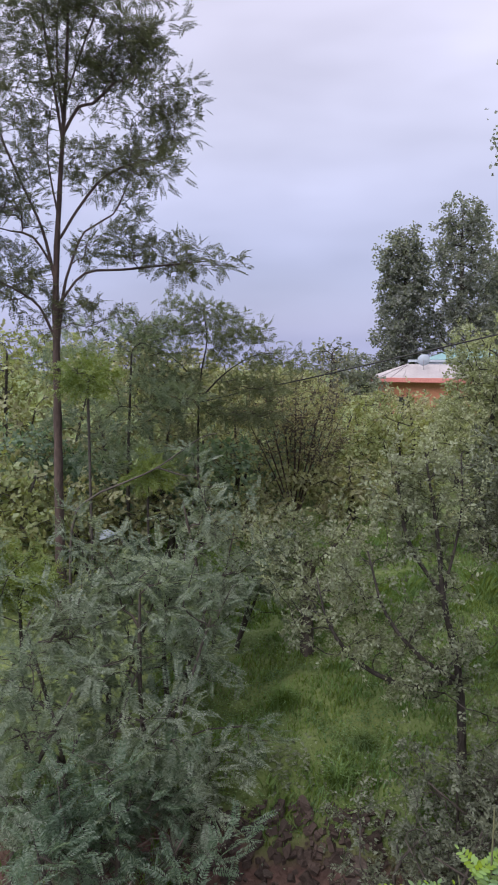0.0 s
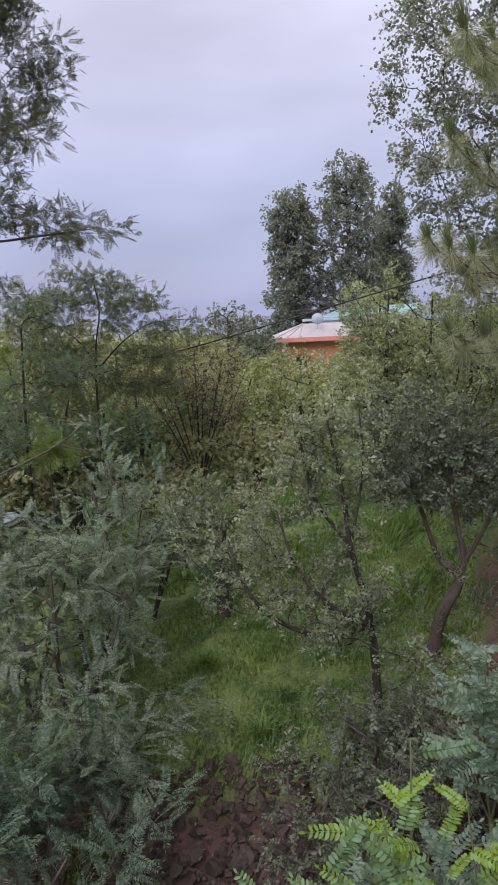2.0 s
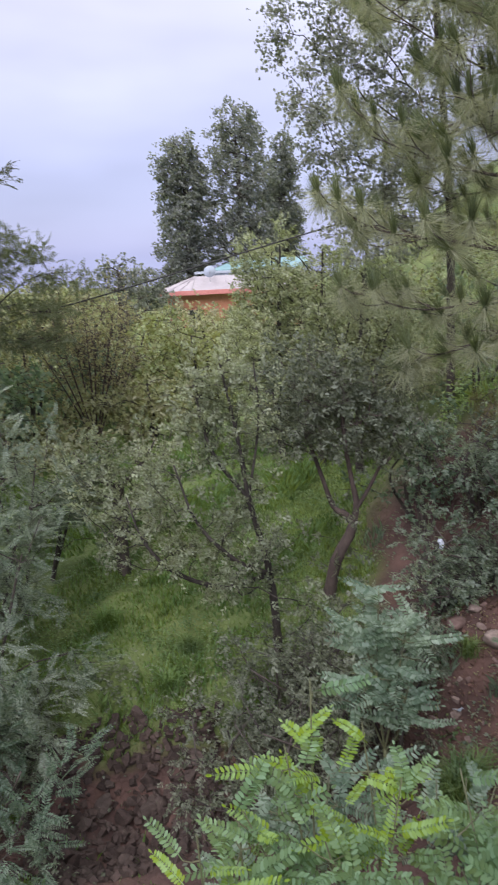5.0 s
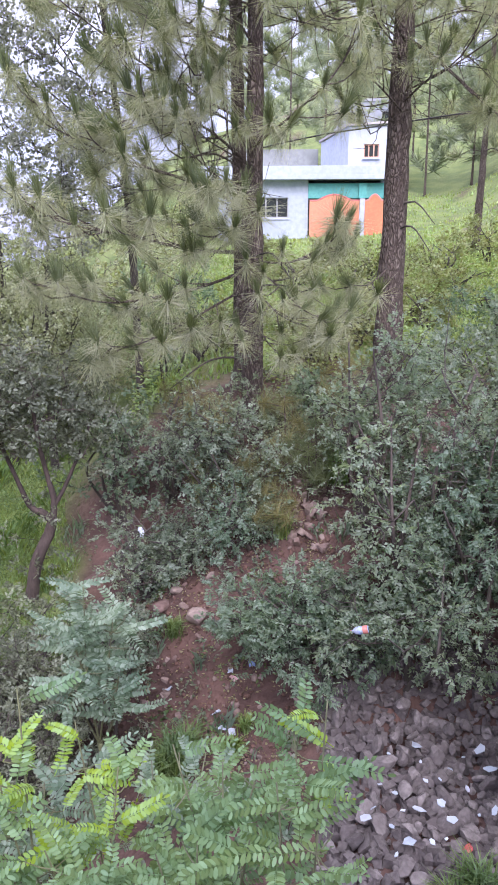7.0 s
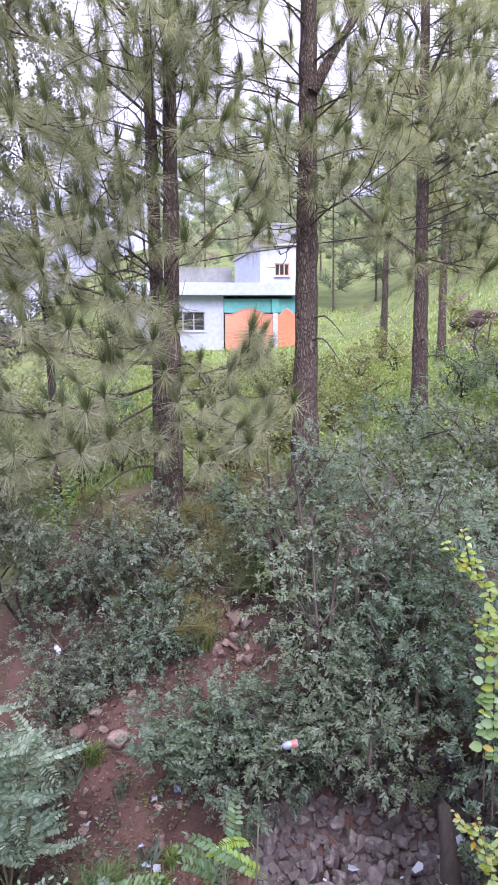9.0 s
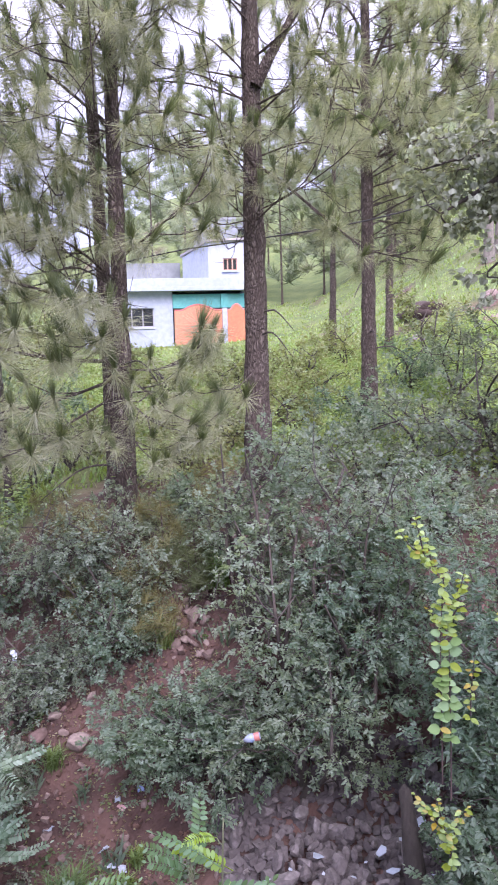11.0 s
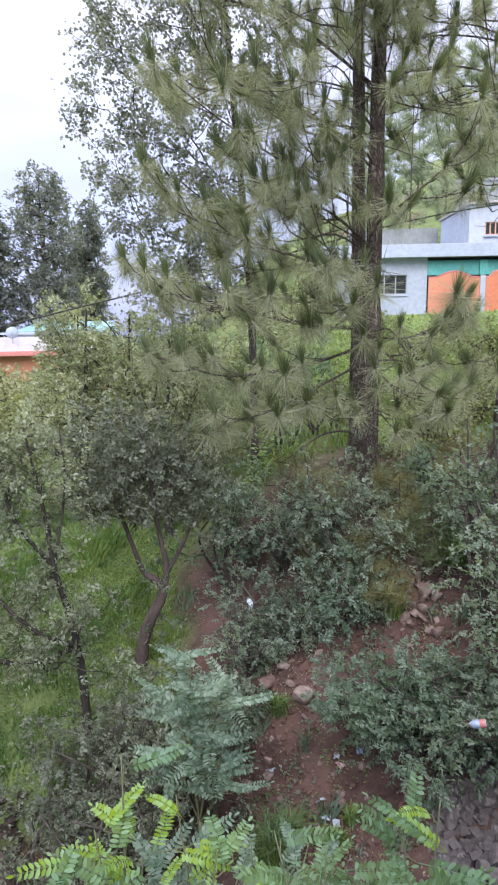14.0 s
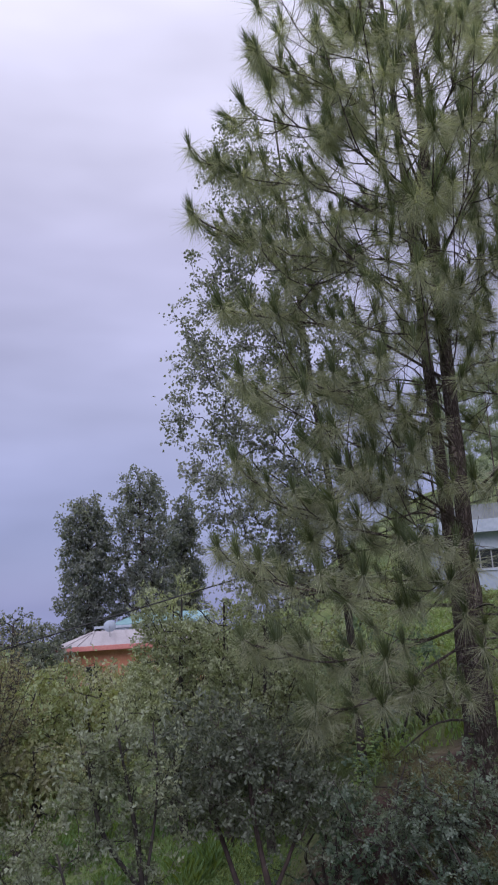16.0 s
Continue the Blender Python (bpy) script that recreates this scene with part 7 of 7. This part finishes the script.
grass("gully_grass", "thin weeds along the gully edge", GRASS, 9000, lambda x, y: smooth_step(0.0, 0.5, waves(x, y, 61, 0.8, 3)) * off_gully(x, y), 0.1, 5, (-25, 26, 4.3, 7.2))


def grass_clump(bearing, distance, height, count, seed, mat):
    """One clump of long arching blades."""
    rng = np.random.default_rng(seed)
    base = spot(bearing, distance)
    a = rng.uniform(0, 2 * math.pi, count)
    tall = height * rng.uniform(0.5, 1.1, count)
    out = np.stack([np.cos(a), np.sin(a), np.zeros(count)], -1) * (height * rng.uniform(0.15, 0.9, count))[:, None]
    o = rng.normal(0, height * 0.16, (count, 3)) * (1, 1, 0)
    side = np.stack([-np.sin(a), np.cos(a), np.zeros(count)], -1) * 0.005
    up_ = np.array([0, 0, 1.0])
    m, t = o + out * 0.4 + up_ * (tall * 0.75)[:, None], o + out + up_ * (tall * 0.85)[:, None]
    v = np.stack([o - side, o + side, m + side, m - side, t], 1).reshape(-1, 3)
    tr = (np.array([[0, 1, 2], [0, 2, 3], [3, 2, 4]])[None] + (np.arange(count) * 5)[:, None, None]).reshape(-1, 3)
    ob = new("grass_clump", mesh_from("grass_clump", v, tr, [mat]))
    ob.location = base
    tagged(ob, "clump of long arching grass on the bare soil", "grass", "grass clumps")


for k, (b, d, h_, n, mt) in enumerate(((32.9, 5.55, 0.42, 420, WEED), (34.0, 5.75, 0.36, 300, WEED), (38.4, 5.7, 0.2, 130, GRASS), (39.6, 5.95, 0.17, 110, GRASS), (33.4, 6.85, 0.24, 140, WEED), (42.6, 7.5, 0.3, 160, GRASS),
                                       (61.5, 4.55, 0.34, 240, WEED), (59.0, 4.4, 0.24, 150, WEED), (47.2, 8.2, 0.4, 200, GRASS), (7.5, 7.1, 0.3, 200, GRASS), (3.0, 8.2, 0.32, 220, GRASS), (0.5, 7.3, 0.25, 180, WEED), (9.5, 7.6, 0.25, 180, WEED))):
    grass_clump(b, d, h_, n, 30 + k, mt)


# low broad-leaved weeds in the clearing
def weeds(name, label, mat, count, region, test, size, seed, rise):
    rng = np.random.default_rng(seed)
    b0, b1, d0, d1 = region
    b, d = np.radians(rng.uniform(b0, b1, count)), np.sqrt(rng.uniform(d0 ** 2, d1 ** 2, count))
    x, y = d * np.sin(b), d * np.cos(b)
    keep = rng.random(count) < test(x, y)
    x, y = x[keep], y[keep]
    n = len(x)
    pos = np.stack([x, y, ground_height(x, y) + rise * rng.random(n) * (0.6 + 0.5 * waves(x, y, seed, 0.9, 3))], -1)
    h = Heap()
    strew(QUICK, pos, unit(rng.normal(0, 1, (n, 3)) * (1, 1, 0.35)), unit(rng.normal(0, 0.4, (n, 3)) + (0, 0, 1.0)), size * rng.uniform(0.6, 1.3, n), h)
    tagged(new(name, h.mesh(name, mat)), label, "weeds", kind="stuff")


weeds("weeds", "low leafy green weeds among the grass", WEED, 90000, (-8, 27, 6.5, 12.5), lambda x, y: clearing(x, y) * smooth_step(-0.35, 0.25, waves(x, y, 75, 1.3, 3)), 0.03, 71, 0.2)
weeds("bank_weeds", "low grey-green weeds on the bank", LEAF_SHRUB, 26000, (25, 78, 4.0, 10.5), lambda x, y: smooth_step(0.1, 0.6, waves(x, y, 42, 1.1, 3)) * off_rubble(x, y), 0.05, 72, 0.22)
weeds("leaf_litter", "dry brown leaf litter strewn over the bare soil", LEAF_BROWN, 9000, (28, 48, 5.0, 8.0), lambda x, y: 0.35 + 0.5 * smooth_step(-0.2, 0.5, waves(x, y, 47, 0.7, 3)), 0.035, 75, 0.02)
weeds("path_weeds", "small green weeds sprouting on the path", WEED, 9000, (29, 48, 5.2, 7.6), lambda x, y: smooth_step(0.35, 0.8, waves(x, y, 48, 0.6, 3)), 0.04, 76, 0.1)
weeds("gully_weeds", "dull weeds and creepers round the gully", LEAF_DARK, 26000, (-25, 27, 3.8, 7.4), lambda x, y: smooth_step(-0.1, 0.5, waves(x, y, 43, 0.9, 3)) * off_gully(x, y), 0.05, 73, 0.25)
weeds("hill_weeds", "light green leafy undergrowth below the pines", GRASS_BRIGHT, 190000, (30, 78, 9.6, 24.0), lambda x, y: smooth_step(0.0, 0.6, waves(x, y, 44, 2.1, 3)), 0.075, 74, 0.7)


# ---------------------------------------------------------------- stones and litter
def stone_meshes(mat, tag, seed, n=10):
    rng = np.random.default_rng(seed)
    out = []
    for k in range(n):
        bm = bmesh.new()
        bmesh.ops.create_icosphere(bm, subdivisions=2, radius=0.5)
        cuts = unit(rng.normal(0, 1, (7, 3)))
        lim = rng.uniform(0.18, 0.34, 7)
        sc = rng.uniform(0.7, 1.15, 3)
        for v in bm.verts:
            c = np.array(v.co)
            for q, m in zip(cuts, lim):
                over = c @ q - m
                if over > 0:
                    c = c - q * over * 0.92
            v.co = Vector(c * sc * (1 + rng.normal(0, 0.015)))
        me = bpy.data.meshes.new(tag)
        bm.to_mesh(me)
        bm.free()
        me.materials.append(mat)
        out.append(me)
    return out


GREY_STONES, PALE_STONES, DARK_STONES = stone_meshes(STONE, "stone_grey", 1), stone_meshes(STONE_PALE, "stone_pale", 2, 6), stone_meshes(STONE_DARK, "stone_dark", 3, 8)


def strew_stones(thing, meshes, region, count, low, high, seed, layers=1):
    rng = np.random.default_rng(seed)
    b0, b1, d0, d1 = region
    base = np.array(thing.location)
    for k in range(count):
        b, d = rng.uniform(b0, b1), math.sqrt(rng.uniform(d0 ** 2, d1 ** 2))
        edge = min(b - b0, b1 - b) / (b1 - b0)
        s = low + (high - low) * rng.random() ** 2.2
        q = spot(b, d)
        q[2] += s * 0.12 + rng.random() * 0.1 * layers * min(1, edge * 4)
        ob = under("stone", meshes[int(rng.integers(0, len(meshes)))], thing)
        ob.matrix_basis = Matrix.Translation(q - base) @ Euler(rng.uniform(0, 6.28, 3)).to_matrix().to_4x4() @ Matrix.Diagonal((s * rng.uniform(0.85, 1.2), s * rng.uniform(0.85, 1.2), s * rng.uniform(0.6, 0.9), 1))


heap1 = empty("rubble_heap", spot(55, 5.4), "heap of loose grey-brown rubble stones", "rubble")


def loose_rubble(thing, mat, region, count, low, high, seed):
    """The small rubble between the big stones, in one part."""
    rng = np.random.default_rng(seed)
    tv = np.array([(x, y, z) for x in (-0.4, 0.4) for y in (-0.4, 0.4) for z in (-0.3, 0.3)])
    tt = np.array([(0, 1, 3), (0, 3, 2), (4, 6, 7), (4, 7, 5), (0, 4, 5), (0, 5, 1), (2, 3, 7), (2, 7, 6), (0, 2, 6), (0, 6, 4), (1, 5, 7), (1, 7, 3)])
    b0, b1, d0, d1 = region
    hv, base = Heap(), np.array(thing.location)
    for k in range(count):
        q = spot(rng.uniform(b0, b1), math.sqrt(rng.uniform(d0 ** 2, d1 ** 2)))
        s = rng.uniform(low, high)
        m = np.array(Euler(rng.uniform(0, 6.28, 3)).to_matrix())
        hv.add((tv * rng.uniform(0.82, 1.12, (8, 3)) * rng.uniform(0.75, 1.25, 3) * s) @ m.T + q - base + (0, 0, s * 0.25), tt)
    tagged(under("rubble", hv.mesh("rubble", mat), thing, "small broken stones"), kind="stuff")


loose_rubble(heap1, STONE, (46.5, 67, 4.3, 6.8), 1500, 0.04, 0.13, 11)
strew_stones(heap1, GREY_STONES, (47, 66, 4.4, 6.6), 295, 0.08, 0.26, 1, 1.0)
heap2 = empty("stone_bank", spot(5, 6.3), "broken stones along the dark gully edge", "stones")
strew_stones(heap2, DARK_STONES, (-5, 11, 5.5, 6.85), 190, 0.06, 0.26, 2, 0.6)
loose_rubble(heap2, STONE_DARK, (-6, 12, 5.3, 6.9), 900, 0.03, 0.11, 12)
heap3 = empty("bank_stones", spot(42.8, 7.3), "pale reddish stones stepping up the bank", "stones")
strew_stones(heap3, PALE_STONES, (43.4, 46.4, 7.3, 8.25), 60, 0.08, 0.22, 3, 0.3)
strew_stones(heap3, PALE_STONES, (30, 47, 5.4, 7.4), 170, 0.03, 0.13, 4, 0.0)
strew_stones(heap3, PALE_STONES, (46, 56, 8.0, 9.6), 16, 0.08, 0.24, 5, 0.0)
loose_rubble(heap3, SOIL, (29.5, 47.5, 5.2, 7.8), 1300, 0.012, 0.05, 13)
heap4 = empty("hillside_rock", spot(68.3, 24), "grey outcrop rocks in the hillside grass", "rock")
strew_stones(heap4, PALE_STONES, (67.8, 68.8, 23.5, 24.5), 3, 0.25, 0.5, 6, 0.0)
strew_stones(heap4, GREY_STONES, (62.5, 64.5, 21.5, 23), 7, 0.4, 0.8, 7, 0.5)


def boulder(label, bearing, distance, size, mat, seed):
    """A weathered rock half sunk in the soil."""
    rng = np.random.default_rng(seed)
    bm = bmesh.new()
    bmesh.ops.create_icosphere(bm, subdivisions=3, radius=0.5)
    cuts, lim = unit(rng.normal(0, 1, (9, 3))), rng.uniform(0.24, 0.4, 9)
    for v in bm.verts:
        c = np.array(v.co)
        for q, m in zip(cuts, lim):
            c = c - q * max(0.0, c @ q - m) * 0.85
        v.co = Vector(c * (1 + 0.04 * math.sin(9 * c[0] + 7 * c[2]) + rng.normal(0, 0.012)) * np.array(size))
    me = bpy.data.meshes.new("boulder")
    bm.to_mesh(me)
    bm.free()
    me.materials.append(mat)
    for f in me.polygons:
        f.use_smooth = True
    ob = new("boulder", me)
    ob.matrix_basis = Matrix.Translation(spot(bearing, distance) + (0, 0, size[2] * 0.18)) @ Euler((0, 0, rng.uniform(0, 6.28))).to_matrix().to_4x4()
    tagged(ob, label, "rock", "boulders")


boulder("dark brown rounded rock on the bare bank", 27.4, 8.6, (0.5, 0.45, 0.42), SOIL, 1)
for b, d, w, sd in ((32.6, 7.2, 0.26, 2), (35.4, 6.9, 0.3, 3), (33.8, 7.25, 0.17, 4), (34.4, 7.05, 0.14, 5)):
    boulder("pale reddish flat rock in the bare soil", b, d, (w, w * 0.8, w * 0.6), STONE_PALE, sd)
for b, d, w, sd in ((63.0, 27.3, 1.7, 6), (64.0, 27.0, 1.1, 7), (68.3, 26.8, 0.9, 8)):
    boulder("brown weathered outcrop in the hillside grass", b, d, (w, w * 0.7, w * 0.55), STONE_PALE if sd == 8 else STONE_DARK, sd)


def litter_piece(name, label, category, place, size, mat, seed, group=""):
    """A crumpled scrap: a small thick sheet with bent corners."""
    rng = np.random.default_rng(seed)
    n = 5
    bm = bmesh.new()
    g = [[bm.verts.new(((i / (n - 1) - 0.5) * size[0] * rng.uniform(0.85, 1.1), (j / (n - 1) - 0.5) * size[1] * rng.uniform(0.85, 1.1), rng.normal(0, 0.1) * min(size) + size[2] * math.sin(i * 1.3 + j))) for j in range(n)] for i in range(n)]
    for i in range(n - 1):
        for j in range(n - 1):
            bm.faces.new([g[i][j], g[i + 1][j], g[i + 1][j + 1], g[i][j + 1]])
    back = bmesh.ops.duplicate(bm, geom=bm.faces[:])
    for v in [q for q in back["geom"] if isinstance(q, bmesh.types.BMVert)]:
        v.co.z -= 0.004
    me = bpy.data.meshes.new(name)
    bm.to_mesh(me)
    bm.free()
    me.materials.append(mat)
    ob = new(name, me)
    ob.matrix_basis = Matrix.Translation(place) @ Euler((rng.normal(0, 0.35), rng.normal(0, 0.35), rng.uniform(0, 6.28))).to_matrix().to_4x4()
    return tagged(ob, label, category, group)


def chip(label, place, size, mat, seed):
    """A flat broken chip of rigid plastic with straight edges."""
    rng = np.random.default_rng(seed)
    n = int(rng.integers(4, 7))
    a = np.sort(rng.uniform(0, 0.7, n) + np.arange(n) * 2 * math.pi / n)
    bm = bmesh.new()
    f = bm.faces.new([bm.verts.new((math.cos(q) * size[0] * 0.5 * rng.uniform(0.75, 1.1), math.sin(q) * size[1] * 0.6 * rng.uniform(0.75, 1.1), 0.04 * size[0] * math.cos(q))) for q in a])
    up = bmesh.ops.extrude_face_region(bm, geom=[f])
    for v in [q for q in up["geom"] if isinstance(q, bmesh.types.BMVert)]:
        v.co.z += 0.006
    bmesh.ops.recalc_face_normals(bm, faces=bm.faces[:])
    me = bpy.data.meshes.new("plastic_scrap")
    bm.to_mesh(me)
    bm.free()
    me.materials.append(mat)
    ob = new("plastic_scrap", me)
    ob.matrix_basis = Matrix.Translation(place) @ Euler((rng.normal(0, 0.3), rng.normal(0, 0.3), rng.uniform(0, 6.28))).to_matrix().to_4x4()
    return tagged(ob, label, "litter", "plastic scraps")


rq = np.random.default_rng(77)
SCRAPS = ((54.9, 5.75, 0.17), (50.5, 5.5, 0.12), (57.5, 5.15, 0.13), (55.6, 5.05, 0.14), (50.9, 4.95, 0.14), (55.0, 4.72, 0.16), (58.5, 5.0, 0.15), (60.3, 5.8, 0.15), (61.3, 5.6, 0.14), (58.0, 5.55, 0.09),
          (53.4, 5.2, 0.08), (53.3, 4.85, 0.1), (56.8, 6.5, 0.11), (52.0, 5.3, 0.07), (59.6, 5.35, 0.09), (56.0, 5.35, 0.08), (62.0, 5.2, 0.1), (51.5, 5.05, 0.07), (57.0, 4.75, 0.08), (63.5, 6.1, 0.13), (65.0, 5.9, 0.1), (64.6, 5.6, 0.08), (62.8, 5.0, 0.06), (60.8, 5.1, 0.05), (57.2, 5.4, 0.05), (54.2, 5.0, 0.05), (52.6, 5.6, 0.05), (59.0, 5.7, 0.06), (55.4, 5.55, 0.05), (58.2, 4.8, 0.05), (61.9, 5.9, 0.07), (53.9, 4.6, 0.06))
for k, (b, d, s) in enumerate(SCRAPS):
    q = spot(b, d) + (0, 0, 0.2)
    chip("flat bluish white chip of plastic on the rubble", q, (s * rq.uniform(0.7, 1.0), s * rq.uniform(0.35, 0.7)), PLASTIC_WHITE, 900 + k)
for k, (b, d, s, mt, word) in enumerate(((40.2, 6.45, 0.1, PLASTIC_BLUE, "pale blue"), (38.6, 6.37, 0.09, PLASTIC_PINK, "pale pink"), (38.3, 6.42, 0.09, PLASTIC_WHITE, "white"), (36.9, 6.17, 0.1, PLASTIC_WHITE, "white"), (38.4, 5.91, 0.11, PLASTIC_WHITE, "white"), (32.7, 6.5, 0.1, PLASTIC_WHITE, "dull white"), (59.9, 4.9, 0.13, PLASTIC_RED, "red"), (37.5, 5.99, 0.08, PLASTIC_WHITE, "white"))):
    litter_piece("wrapper", word + " crumpled wrapper lying on the soil", "litter", spot(b, d) + (0, 0, 0.05), (s, s * 0.6, 0.01), mt, 940 + k, "wrappers")
litter_piece("plastic_bag", "white plastic bag caught on a bush", "litter", spot(31.0, 7.15, 1.64), (0.13, 0.055, 0.015), PLASTIC_WHITE, 960)
bpy.data.objects["plastic_bag"].rotation_euler = (0.2, 1.35, 0.6)
litter_piece("plastic_bag", "pale plastic bag caught in the thicket", "litter", spot(-11.0, 8.3, 2.42), (0.28, 0.12, 0.03), PLASTIC_WHITE, 961)


def bottle():
    """A soft-drink bottle caught in the bush: milky body, red cap and red label band, a blue stripe."""
    ob = empty("plastic_bottle", spot(50.3, 5.75, 1.33), "plastic drink bottle with red band caught in a bush", "bottle")
    ob.scale = (0.95, 0.95, 0.66)
    ob.rotation_euler = (radians(106), radians(8), radians(222))

    def lathe(profile, mat, name, label=""):
        v, t, seg = [], [], 14
        for r, z in profile:
            v += [(r * math.cos(a), r * math.sin(a), z) for a in np.arange(seg) * 2 * math.pi / seg]
        for k in range(len(profile) - 1):
            for s in range(seg):
                a, b = k * seg + s, k * seg + (s + 1) % seg
                t += [(a, b, b + seg), (a, b + seg, a + seg)]
        under(name, mesh_from(name, np.array(v), np.array(t), [mat], None, True), ob, label)
    lathe([(0.001, 0), (0.03, 0.0), (0.036, 0.012), (0.036, 0.06), (0.033, 0.07), (0.036, 0.08), (0.036, 0.15), (0.028, 0.185), (0.013, 0.21), (0.013, 0.222)], PLASTIC_CLEAR, "body")
    lathe([(0.001, 0.245), (0.0155, 0.244), (0.0155, 0.222), (0.013, 0.222)], PLASTIC_RED, "cap", "red screw cap")
    lathe([(0.0372, 0.008), (0.0376, 0.009), (0.0376, 0.075), (0.0372, 0.076)], PLASTIC_RED, "band", "red label band")
    lathe([(0.0372, 0.1), (0.0376, 0.101), (0.0376, 0.128), (0.0372, 0.129)], PLASTIC_BLUE, "stripe", "blue stripe")


bottle()
